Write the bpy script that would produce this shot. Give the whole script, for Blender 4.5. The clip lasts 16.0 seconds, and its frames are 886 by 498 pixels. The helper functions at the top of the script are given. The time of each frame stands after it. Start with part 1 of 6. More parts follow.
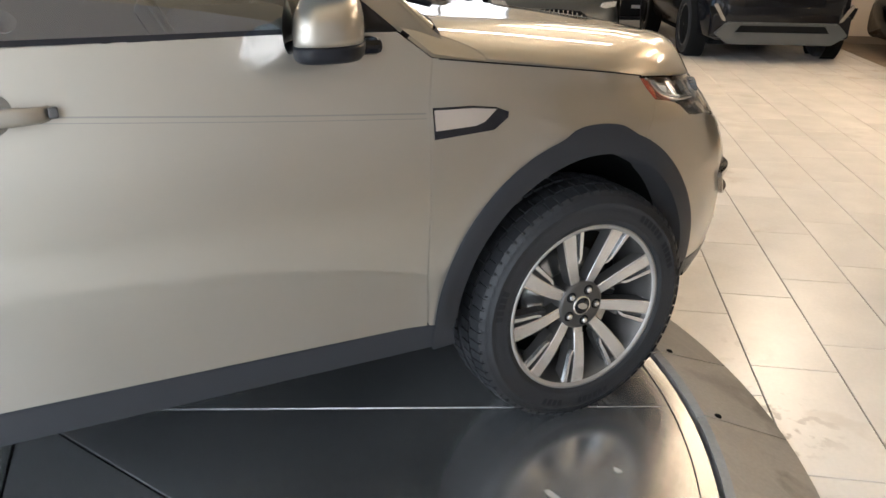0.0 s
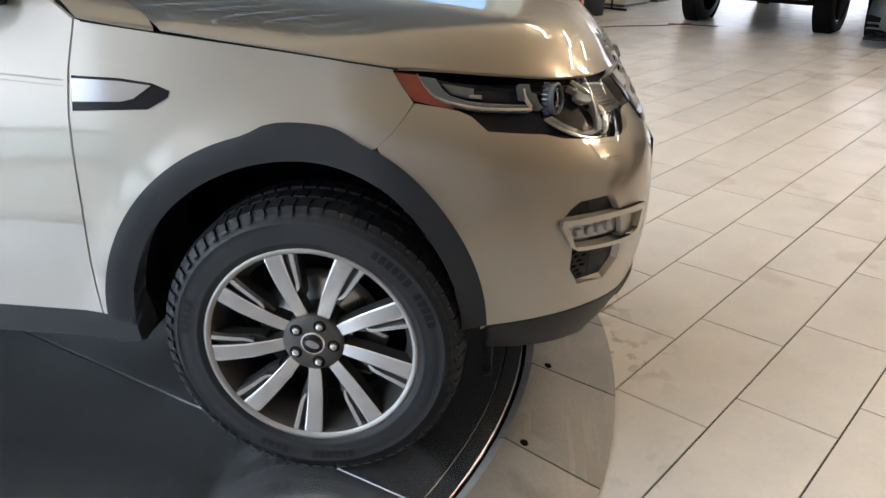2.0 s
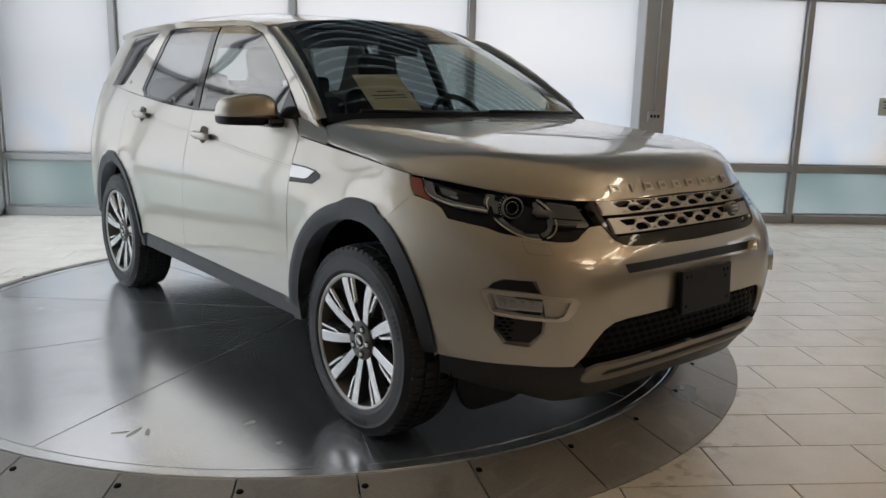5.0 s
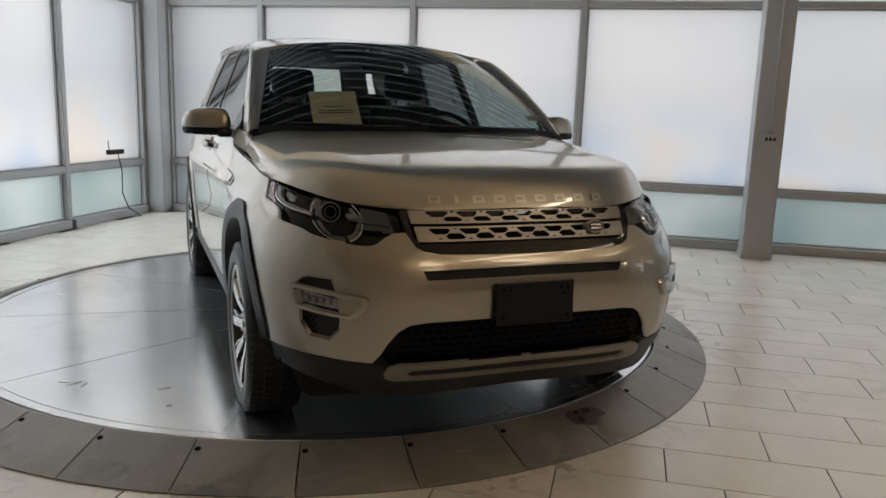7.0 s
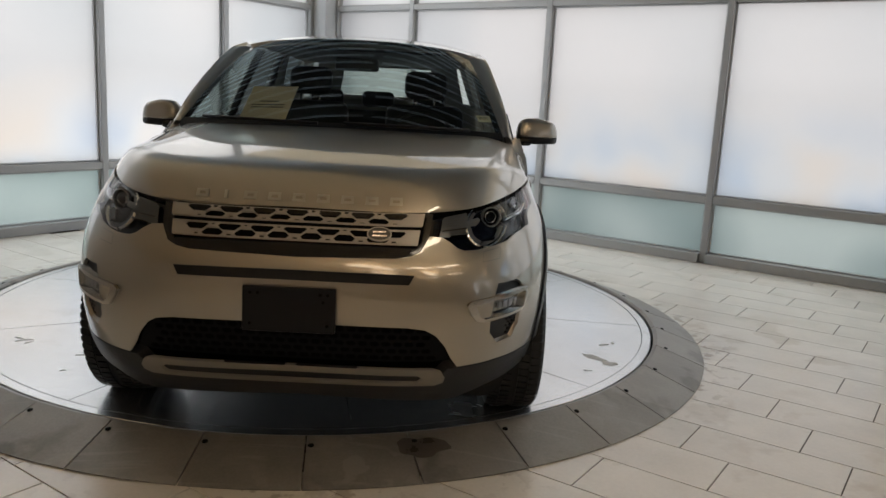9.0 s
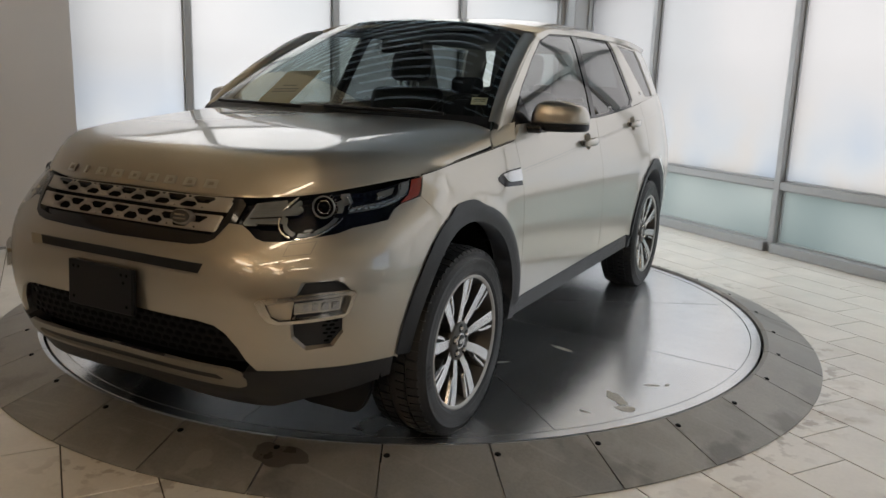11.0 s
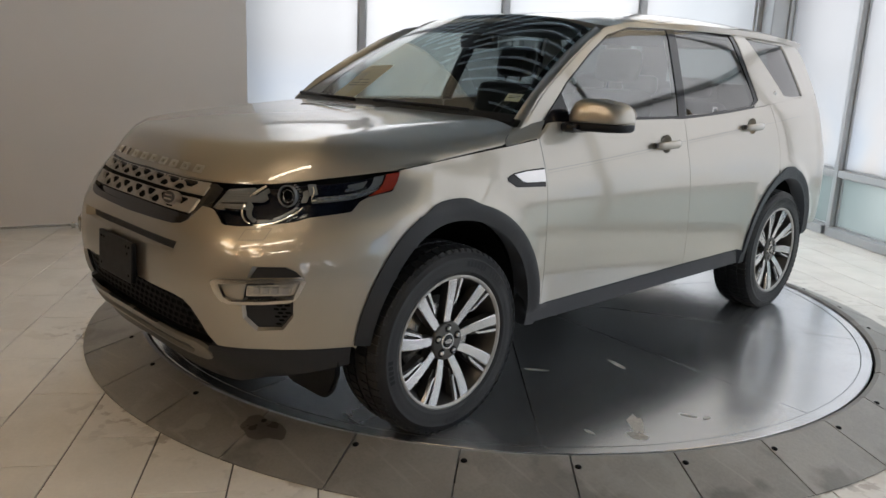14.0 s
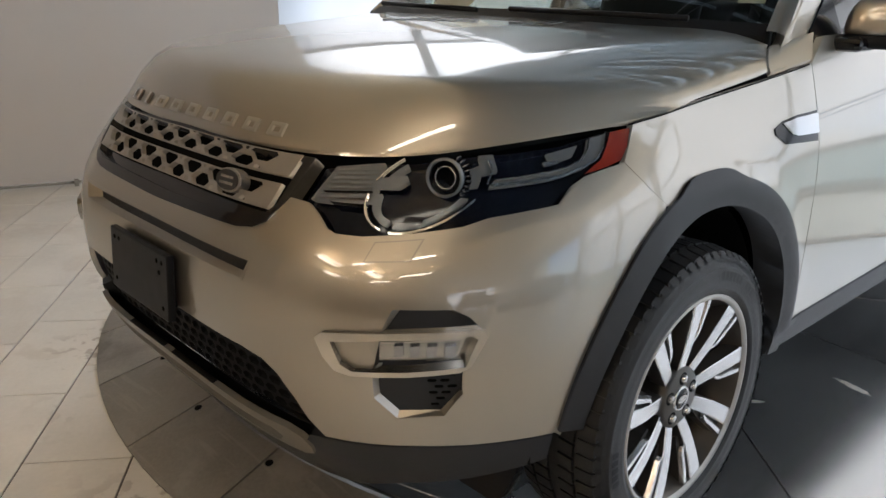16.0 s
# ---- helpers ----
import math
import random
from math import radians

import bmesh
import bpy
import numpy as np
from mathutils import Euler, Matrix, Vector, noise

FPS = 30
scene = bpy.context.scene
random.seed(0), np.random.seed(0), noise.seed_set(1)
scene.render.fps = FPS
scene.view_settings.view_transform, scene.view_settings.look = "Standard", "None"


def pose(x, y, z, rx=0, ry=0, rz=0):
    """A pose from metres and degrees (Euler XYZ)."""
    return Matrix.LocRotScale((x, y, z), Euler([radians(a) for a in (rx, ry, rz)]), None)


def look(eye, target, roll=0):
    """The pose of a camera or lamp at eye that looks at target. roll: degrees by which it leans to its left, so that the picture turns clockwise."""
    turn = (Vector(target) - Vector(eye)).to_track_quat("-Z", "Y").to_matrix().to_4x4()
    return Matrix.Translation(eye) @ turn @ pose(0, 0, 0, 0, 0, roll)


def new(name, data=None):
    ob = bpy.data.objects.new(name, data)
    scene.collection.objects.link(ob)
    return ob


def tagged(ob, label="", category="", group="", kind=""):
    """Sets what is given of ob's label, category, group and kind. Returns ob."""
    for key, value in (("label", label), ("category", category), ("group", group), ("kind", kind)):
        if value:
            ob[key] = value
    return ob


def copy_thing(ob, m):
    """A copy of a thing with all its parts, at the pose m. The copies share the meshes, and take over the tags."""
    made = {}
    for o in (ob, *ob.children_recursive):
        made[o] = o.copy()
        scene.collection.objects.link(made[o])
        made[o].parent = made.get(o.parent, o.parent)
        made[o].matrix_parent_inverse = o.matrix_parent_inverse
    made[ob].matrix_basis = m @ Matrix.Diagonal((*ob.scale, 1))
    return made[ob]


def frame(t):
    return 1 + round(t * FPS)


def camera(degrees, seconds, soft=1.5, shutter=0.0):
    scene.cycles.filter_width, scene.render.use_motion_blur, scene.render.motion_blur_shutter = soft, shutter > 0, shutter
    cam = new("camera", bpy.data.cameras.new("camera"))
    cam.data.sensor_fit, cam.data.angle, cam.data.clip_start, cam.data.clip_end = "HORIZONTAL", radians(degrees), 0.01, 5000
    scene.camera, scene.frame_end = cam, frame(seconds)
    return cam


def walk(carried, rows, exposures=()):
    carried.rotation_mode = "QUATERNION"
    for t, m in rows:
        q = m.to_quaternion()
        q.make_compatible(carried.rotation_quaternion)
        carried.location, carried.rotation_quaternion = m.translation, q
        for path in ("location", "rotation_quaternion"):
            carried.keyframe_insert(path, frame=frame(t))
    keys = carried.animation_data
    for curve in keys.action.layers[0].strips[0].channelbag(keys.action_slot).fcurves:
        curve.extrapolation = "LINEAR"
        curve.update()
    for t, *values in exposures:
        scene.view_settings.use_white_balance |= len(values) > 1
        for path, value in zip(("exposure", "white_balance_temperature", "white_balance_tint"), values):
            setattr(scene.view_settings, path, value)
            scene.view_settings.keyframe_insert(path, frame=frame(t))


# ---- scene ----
cam = camera(59.1, 16.0)
EXPOSURES = [(0, 1.58, 5900, 10), (1, 1.55, 5950, 10), (1.5, 1.45, 5900, 10), (2, 1.32, 5650, 10), (2.5, 1.2, 5500, 10), (3, 1.05, 5480, 10), (3.5, 0.9, 5650, 10), (4, 0.75, 5850, 10), (4.5, 0.54, 6050, 10), (5, 0.34, 6130, 10), (7.5, 0.1, 6350, 10), (8.5, 0.11, 6420, 10), (10.8, 0.27, 6420, 10), (12.5, 0.36, 6330, 10), (14, 0.51, 6180, 10), (15, 0.66, 6080, 10), (16, 0.9, 5980, 10)]
PATH = [
    (0, (-2.591, -0.058, 1.37), (-0.937, -0.898, 0.621), 0.8),
    (0.5, (-2.667, -0.49, 1.379), (-0.927, -1.097, 0.6), 1.2),
    (1, (-2.679, -0.968, 1.36), (-0.875, -1.318, 0.57), 1.7),
    (1.5, (-2.634, -1.425, 1.352), (-0.81, -1.526, 0.539), 1.5),
    (2, (-2.514, -1.849, 1.325), (-0.692, -1.66, 0.522), 0.8),
    (2.5, (-2.377, -2.257, 1.313), (-0.6, -1.784, 0.527), 0.6),
    (3, (-2.227, -2.612, 1.285), (-0.539, -1.829, 0.553), 1.8),
    (3.5, (-2.07, -2.927, 1.288), (-0.518, -1.865, 0.608), 2.4),
    (4, (-2.155, -3.244, 1.298), (-0.724, -1.981, 0.702), 2.7),
    (4.5, (-2.341, -3.524, 1.288), (-0.998, -2.121, 0.813), 2.3),
    (5, (-2.492, -3.741, 1.297), (-1.239, -2.235, 0.895), 1.4),
    (5.2, (-2.529, -3.835, 1.287), (-1.302, -2.303, 0.908), 1.3),
    (7.3, (-1.059, -4.692, 1.321), (-0.425, -2.832, 0.948), 1.9),
    (7.5, (-0.875, -4.678, 1.32), (-0.308, -2.797, 0.948), 1.9),
    (8, (-0.403, -4.775, 1.317), (-0.024, -2.847, 0.945), 1.9),
    (8.5, (0.071, -4.769, 1.319), (0.254, -2.813, 0.941), 2.0),
    (8.7, (0.227, -4.801, 1.343), (0.352, -2.84, 0.966), 2.5),
    (10.8, (2.082, -4.046, 1.316), (1.238, -2.281, 0.899), 1.7),
    (11, (2.192, -3.93, 1.326), (1.273, -2.204, 0.906), 2.0),
    (11.5, (2.502, -3.662, 1.33), (1.4, -2.05, 0.899), 1.8),
    (12, (2.702, -3.413, 1.33), (1.47, -1.9, 0.889), 2.0),
    (12.5, (2.95, -3.36, 1.333), (1.632, -1.922, 0.891), 2.0),
    (13, (3.123, -3.422, 1.37), (1.763, -2.027, 0.919), 2.2),
    (13.5, (3.131, -3.413, 1.371), (1.746, -2.041, 0.925), 2.5),
    (14, (2.909, -3.328, 1.36), (1.505, -1.979, 0.906), 2.5),
    (14.5, (2.663, -3.231, 1.339), (1.245, -1.908, 0.852), 2.5),
    (15, (2.381, -3.07, 1.307), (0.952, -1.773, 0.782), 2.0),
    (15.5, (2.057, -2.968, 1.264), (0.635, -1.679, 0.702), 1.4),
    (16, (1.716, -2.896, 1.248), (0.335, -1.593, 0.619), 1.2),
]
walk(cam, [(t, look(eye, target, roll)) for t, eye, target, roll in PATH], EXPOSURES)

# ---- world and light ----
ROOM = Matrix.Rotation(radians(-35), 4, "Z")      # the hall stands askew to the car
FLOOR = -0.08                                      # the turntable's top is at 0

world = bpy.data.worlds.new("world")
scene.world = world
world.use_nodes = True
wn = world.node_tree.nodes
sky = wn.new("ShaderNodeTexSky")
sky.sky_type, sky.sun_disc, sky.sun_elevation, sky.sun_rotation = "NISHITA", False, radians(66), radians(170)
world.node_tree.links.new(sky.outputs[0], wn["Background"].inputs[0])
wn["Background"].inputs[1].default_value = 0.12

sun = new("sun", bpy.data.lights.new("sun", "SUN"))
sun.data.energy, sun.data.angle, sun.data.color = 4.0, radians(0.6), (1, 0.96, 0.9)
sun.matrix_world = look((0.9, -5.2, 12), (0, 0, 0))


def area_lamp(name, u, n, z, du, dz, toward, energy, color):
    """A lamp in a window's opening or in a ceiling fixture, in hall coordinates."""
    lamp = new(name, bpy.data.lights.new(name, "AREA"))
    lamp.data.shape, lamp.data.size, lamp.data.size_y = "RECTANGLE", du, dz
    lamp.data.energy, lamp.data.color = energy, color
    lamp.matrix_world = ROOM @ look((u, n, z), (u + toward[0], n + toward[1], z + toward[2]))
    return lamp


area_lamp("daylight_north", 1.2, 4.20, 1.70, 9.6, 3.6, (0, -1, 0), 285, (0.885, 0.955, 1.0))
area_lamp("daylight_west", -4.32, 0.9, 1.70, 5.2, 3.6, (1, 0, 0), 245, (0.885, 0.955, 1.0))
area_lamp("daylight_east", 15.5, 1.6, 1.3, 4.2, 2.5, (-1, 0, 0), 80, (0.90, 0.96, 1.0))

# ---- materials ----
def mat(name, color, rough=0.5, metal=0.0, vary=0.12, scale=6.0, bump=0.0, bump_scale=60.0, coat=0.0, stretch=(1, 1, 1), rough_vary=0.08, piece=0.0, spec=0.5, coat_ior=1.5, coat_rough=0.02):
    """A principled surface whose colour and gloss vary at two scales; piece: how far single pieces differ."""
    m = bpy.data.materials.new(name)
    m.use_nodes = True
    nt = m.node_tree
    p = nt.nodes["Principled BSDF"]
    link = nt.links.new
    tc = nt.nodes.new("ShaderNodeTexCoord")
    mp = nt.nodes.new("ShaderNodeMapping")
    mp.inputs["Scale"].default_value = stretch
    if piece:
        own_place = nt.nodes.new("ShaderNodeObjectInfo")
        shift = nt.nodes.new("ShaderNodeVectorMath")
        shift.operation = "MULTIPLY_ADD"
        shift.inputs[1].default_value = (41.3, 23.7, 17.9)
        link(own_place.outputs["Random"], shift.inputs[0])
        link(tc.outputs["Object"], shift.inputs[2])
        link(shift.outputs[0], mp.inputs[0])
    else:
        mp.inputs["Location"].default_value = (3.37, 7.71, 5.13)
        link(tc.outputs["Object"], mp.inputs[0])
    big = nt.nodes.new("ShaderNodeTexNoise")
    big.inputs["Scale"].default_value, big.inputs["Detail"].default_value = scale, 6
    fine = nt.nodes.new("ShaderNodeTexNoise")
    fine.inputs["Scale"].default_value, fine.inputs["Detail"].default_value = bump_scale, 4
    for t in (big, fine):
        link(mp.outputs[0], t.inputs["Vector"])
    mixed = nt.nodes.new("ShaderNodeMath")
    mixed.operation = "MULTIPLY_ADD"
    link(fine.outputs[0], mixed.inputs[0])
    mixed.inputs[1].default_value = 0.4
    link(big.outputs[0], mixed.inputs[2])
    ramp = nt.nodes.new("ShaderNodeMapRange")
    ramp.inputs["From Min"].default_value, ramp.inputs["From Max"].default_value = 0.35, 1.05
    ramp.inputs["To Min"].default_value, ramp.inputs["To Max"].default_value = 1 - vary, 1 + vary
    link(mixed.outputs[0], ramp.inputs["Value"])
    factor = ramp.outputs[0]
    if piece:
        info = nt.nodes.new("ShaderNodeObjectInfo")
        own = nt.nodes.new("ShaderNodeMapRange")
        own.inputs["To Min"].default_value, own.inputs["To Max"].default_value = 1 - piece, 1 + piece
        link(info.outputs["Random"], own.inputs["Value"])
        both = nt.nodes.new("ShaderNodeMath")
        both.operation = "MULTIPLY"
        link(factor, both.inputs[0])
        link(own.outputs[0], both.inputs[1])
        factor = both.outputs[0]
    tone = nt.nodes.new("ShaderNodeVectorMath")
    tone.operation = "SCALE"
    tone.inputs[0].default_value = color
    link(factor, tone.inputs["Scale"])
    link(tone.outputs[0], p.inputs["Base Color"])
    gloss = nt.nodes.new("ShaderNodeMapRange")
    gloss.inputs["To Min"].default_value, gloss.inputs["To Max"].default_value = max(0.02, rough - rough_vary), min(1, rough + rough_vary)
    link(big.outputs[0], gloss.inputs["Value"])
    link(gloss.outputs[0], p.inputs["Roughness"])
    p.inputs["Metallic"].default_value = metal
    p.inputs["Specular IOR Level"].default_value = spec
    p.inputs["Coat Weight"].default_value = coat
    p.inputs["Coat Roughness"].default_value = coat_rough
    p.inputs["Coat IOR"].default_value = coat_ior
    if bump:
        b = nt.nodes.new("ShaderNodeBump")
        b.inputs["Strength"].default_value, b.inputs["Distance"].default_value = bump, 0.004
        link(fine.outputs[0], b.inputs["Height"])
        link(b.outputs[0], p.inputs["Normal"])
    return m


def worn(m, color, rough, scale, cover, amount, streak=0.0, near=None, soft=0.06):
    """Adds dried stains, and fine streaks, with edges of their own to a surface."""
    nt = m.node_tree
    p = nt.nodes["Principled BSDF"]
    tc = nt.nodes.new("ShaderNodeNewGeometry")

    def mask(size, lo, hi, detail, squeeze=(1, 1, 1)):
        mp, nz, mr = (nt.nodes.new(k) for k in ("ShaderNodeMapping", "ShaderNodeTexNoise", "ShaderNodeMapRange"))
        mp.inputs["Scale"].default_value = squeeze
        nz.inputs["Scale"].default_value, nz.inputs["Detail"].default_value = size, detail
        mr.inputs["From Min"].default_value, mr.inputs["From Max"].default_value = lo, hi
        nt.links.new(tc.outputs["Position"], mp.inputs[0])
        nt.links.new(mp.outputs[0], nz.inputs["Vector"])
        nt.links.new(nz.outputs[0], mr.inputs["Value"])
        return mr.outputs[0]

    def times(a, b):
        t = nt.nodes.new("ShaderNodeMath")
        t.operation = "MULTIPLY"
        for k, v in enumerate((a, b)):
            if isinstance(v, float):
                t.inputs[k].default_value = v
            else:
                nt.links.new(v, t.inputs[k])
        return t.outputs[0]
    fac = times(times(mask(scale, cover, cover + soft, 8), mask(scale * 0.21, 0.42, 0.60, 2)), amount)
    if near:
        # only round a place: its middle, and the distances at which the dirt is thick and gone
        far, fall = nt.nodes.new("ShaderNodeVectorMath"), nt.nodes.new("ShaderNodeMapRange")
        far.operation = "DISTANCE"
        far.inputs[1].default_value = near[0]
        fall.inputs["From Min"].default_value, fall.inputs["From Max"].default_value = near[1], near[2]
        fall.inputs["To Min"].default_value, fall.inputs["To Max"].default_value = 1.0, 0.0
        nt.links.new(tc.outputs["Position"], far.inputs[0])
        nt.links.new(far.outputs["Value"], fall.inputs["Value"])
        fac = times(fac, fall.outputs[0])
    if streak:
        top = nt.nodes.new("ShaderNodeMath")
        top.operation = "MAXIMUM"
        nt.links.new(fac, top.inputs[0])
        nt.links.new(times(mask(2.2, 0.60, 0.66, 3, (1, 16, 1)), streak), top.inputs[1])
        fac = top.outputs[0]
    tone = nt.nodes.new("ShaderNodeMix")
    tone.data_type = "RGBA"
    nt.links.new(fac, tone.inputs[0])
    nt.links.new(p.inputs["Base Color"].links[0].from_socket, tone.inputs[6])
    tone.inputs[7].default_value = (*color, 1)
    nt.links.new(tone.outputs[2], p.inputs["Base Color"])
    dull = nt.nodes.new("ShaderNodeMix")
    nt.links.new(fac, dull.inputs[0])
    nt.links.new(p.inputs["Roughness"].links[0].from_socket, dull.inputs[2])
    dull.inputs[3].default_value = rough
    nt.links.new(dull.outputs[0], p.inputs["Roughness"])
    return m


def clear_glass(name, tint, gloss=0.01, facing=0.08):
    """Thin glass: a tinted see-through sheet with mirror gloss by Fresnel."""
    m = bpy.data.materials.new(name)
    m.use_nodes = True
    nt = m.node_tree
    nt.nodes.remove(nt.nodes["Principled BSDF"])
    see, shine, mix, fr, power, span = (nt.nodes.new(k) for k in ("ShaderNodeBsdfTransparent", "ShaderNodeBsdfGlossy", "ShaderNodeMixShader", "ShaderNodeLayerWeight", "ShaderNodeMath", "ShaderNodeMapRange"))
    see.inputs[0].default_value = (*tint, 1)
    shine.inputs["Roughness"].default_value = gloss
    fr.inputs[0].default_value = 0.5
    power.operation = "POWER"
    power.inputs[1].default_value = 4.5
    span.inputs["To Min"].default_value = facing
    nt.links.new(fr.outputs["Facing"], power.inputs[0])
    nt.links.new(power.outputs[0], span.inputs["Value"])
    nt.links.new(span.outputs[0], mix.inputs[0])
    nt.links.new(see.outputs[0], mix.inputs[1])
    nt.links.new(shine.outputs[0], mix.inputs[2])
    nt.links.new(mix.outputs[0], nt.nodes["Material Output"].inputs[0])
    return m


def frosted(name, color, blotch, scale, dim=1.0):
    """Frosted glass: lets light through diffusely; the blurred view outside and its brightness are put into its colour.
    """
    m = bpy.data.materials.new(name)
    m.use_nodes = True
    nt = m.node_tree
    nt.nodes.remove(nt.nodes["Principled BSDF"])
    thru, shine, mix, tc, nz, ramp = (nt.nodes.new(k) for k in ("ShaderNodeBsdfTranslucent", "ShaderNodeBsdfGlossy", "ShaderNodeMixShader", "ShaderNodeTexCoord", "ShaderNodeTexNoise", "ShaderNodeValToRGB"))
    nz.inputs["Scale"].default_value, nz.inputs["Detail"].default_value = scale, 1
    nt.links.new(tc.outputs["Object"], nz.inputs["Vector"])
    nt.links.new(nz.outputs[0], ramp.inputs[0])
    ramp.color_ramp.elements[0].position, ramp.color_ramp.elements[1].position = 0.3, 0.65
    ramp.color_ramp.elements[0].color, ramp.color_ramp.elements[1].color = (*blotch, 1), (*color, 1)
    # darkens the colour low on a pane, standing in for the dimmer view outside
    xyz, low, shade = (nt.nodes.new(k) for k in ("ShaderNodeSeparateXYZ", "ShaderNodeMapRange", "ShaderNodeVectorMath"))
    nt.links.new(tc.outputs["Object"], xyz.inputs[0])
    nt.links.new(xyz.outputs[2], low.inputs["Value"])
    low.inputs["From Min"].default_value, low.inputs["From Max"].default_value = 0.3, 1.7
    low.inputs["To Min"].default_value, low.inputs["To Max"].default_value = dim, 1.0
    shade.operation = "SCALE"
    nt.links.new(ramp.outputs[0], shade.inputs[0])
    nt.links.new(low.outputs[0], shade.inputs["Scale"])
    # tints stand in for blurred shapes outside, fading upward
    hue, tint, fade, blend = (nt.nodes.new(k) for k in ("ShaderNodeTexNoise", "ShaderNodeValToRGB", "ShaderNodeMapRange", "ShaderNodeMix"))
    hue.inputs["Scale"].default_value, hue.inputs["Detail"].default_value = 1.3, 1.5
    nt.links.new(tc.outputs["Object"], hue.inputs["Vector"])
    nt.links.new(hue.outputs[0], tint.inputs[0])
    tint.color_ramp.elements[0].position, tint.color_ramp.elements[1].position = 0.36, 0.66
    tint.color_ramp.elements[0].color, tint.color_ramp.elements[1].color = (0.42, 0.50, 0.60, 1), (0.72, 0.60, 0.49, 1)
    tint.color_ramp.elements.new(0.5).color = (0.62, 0.62, 0.62, 1)
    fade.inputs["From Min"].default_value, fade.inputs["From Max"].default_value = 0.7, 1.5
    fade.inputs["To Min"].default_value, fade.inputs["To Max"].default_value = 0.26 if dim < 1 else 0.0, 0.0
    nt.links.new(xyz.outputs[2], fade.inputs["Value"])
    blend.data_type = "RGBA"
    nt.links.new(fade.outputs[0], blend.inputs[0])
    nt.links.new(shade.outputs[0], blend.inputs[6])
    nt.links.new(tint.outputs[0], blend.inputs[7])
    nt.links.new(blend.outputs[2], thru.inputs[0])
    shine.inputs["Roughness"].default_value = 0.25
    mix.inputs[0].default_value = 0.04
    nt.links.new(thru.outputs[0], mix.inputs[1])
    nt.links.new(shine.outputs[0], mix.inputs[2])
    nt.links.new(mix.outputs[0], nt.nodes["Material Output"].inputs[0])
    return m


def glow(name, color, strength):
    m = bpy.data.materials.new(name)
    m.use_nodes = True
    p = m.node_tree.nodes["Principled BSDF"]
    p.inputs["Base Color"].default_value = (*color, 1)
    p.inputs["Emission Color"].default_value = (*color, 1)
    p.inputs["Emission Strength"].default_value = strength
    return m


PAINT = mat("champagne_paint", (0.335, 0.303, 0.256), 0.37, 0.92, 0.02, 2.0, coat=1.0, rough_vary=0.012, coat_ior=2.0, coat_rough=0.008)
CLADDING = mat("black_cladding", (0.014, 0.0145, 0.0165), 0.42, 0, 0.1, 9, 0.15, 500, spec=0.32)
GLOSS_BLACK = mat("gloss_black", (0.004, 0.004, 0.006), 0.07, 0, 0.05, 9, rough_vary=0.03)
DARK_WELL = mat("dark_liner", (0.004, 0.004, 0.004), 0.85, 0, 0.2, 9, spec=0.1)
RUBBER = mat("tyre_rubber", (0.012, 0.012, 0.013), 0.46, 0, 0.25, 14, 0.25, 300, spec=0.32)
RIM_DARK = mat("dark_rim", (0.075, 0.07, 0.065), 0.36, 0.7, 0.1, 12)
RIM_BRIGHT = mat("machined_rim", (0.70, 0.70, 0.705), 0.25, 0.97, 0.05, 30, rough_vary=0.03)
CHROME = mat("chrome", (0.75, 0.75, 0.75), 0.10, 1.0, 0.03, 10, rough_vary=0.04)
SATIN = mat("satin_silver", (0.46, 0.445, 0.42), 0.22, 0.95, 0.04, 12, rough_vary=0.05)
ATLAS = mat("grille_silver", (0.36, 0.345, 0.325), 0.36, 0.8, 0.06, 20)
LENS = clear_glass("lamp_lens", (0.93, 0.95, 0.97), 0.01, 0.0)
LAMP_BLACK = mat("lamp_black", (0.003, 0.004, 0.009), 0.08, 0, 0.1, 20, rough_vary=0.03, spec=0.28)
LAMP_GREY = mat("lamp_grey", (0.17, 0.18, 0.19), 0.22, 0.5, 0.1, 40, rough_vary=0.04)
LAMP_SILVER = mat("lamp_silver", (0.42, 0.42, 0.44), 0.2, 0.85, 0.08, 40, rough_vary=0.04)
AUTO_GLASS = clear_glass("tinted_glass", (0.70, 0.77, 0.735))
SIDE_GLASS = clear_glass("side_glass", (0.42, 0.47, 0.47), 0.01, 0.24)
DARK_GLASS = clear_glass("privacy_glass", (0.17, 0.19, 0.20), 0.01, 0.22)
AMBER = mat("red_amber_lens", (0.19, 0.018, 0.008), 0.12, 0, 0.1, 20, coat=1)
STEEL = mat("turntable_steel", (0.73, 0.735, 0.745), 0.19, 0.96, 0.16, 1.8, rough_vary=0.10)
worn(STEEL, (0.55, 0.54, 0.52), 0.50, 1.7, 0.40, 0.34, soft=0.34)
worn(STEEL, (0.30, 0.285, 0.26), 0.36, 7.0, 0.52, 0.18, 0.12, soft=0.16)
DRIED = mat("dried_spill", (0.42, 0.40, 0.36), 0.5, 0.3, 0.25, 30)
WET = mat("oily_patch", (0.085, 0.075, 0.066), 0.30, 0.1, 0.25, 12)
RAMP = mat("ramp_plate", (0.255, 0.24, 0.222), 0.42, 0.25, 0.28, 3.0, 0.15, 90, piece=0.13)
worn(RAMP, (0.33, 0.31, 0.28), 0.6, 9.0, 0.54, 0.5, 0.4)
worn(RAMP, (0.05, 0.045, 0.04), 0.36, 2.6, 0.55, 0.6)
SKID = mat("skid_silver", (0.24, 0.225, 0.20), 0.36, 0.9, 0.08, 12, rough_vary=0.04)
LETTER = mat("letter_silver", (0.42, 0.40, 0.365), 0.30, 0.8, 0.04, 12, rough_vary=0.03)
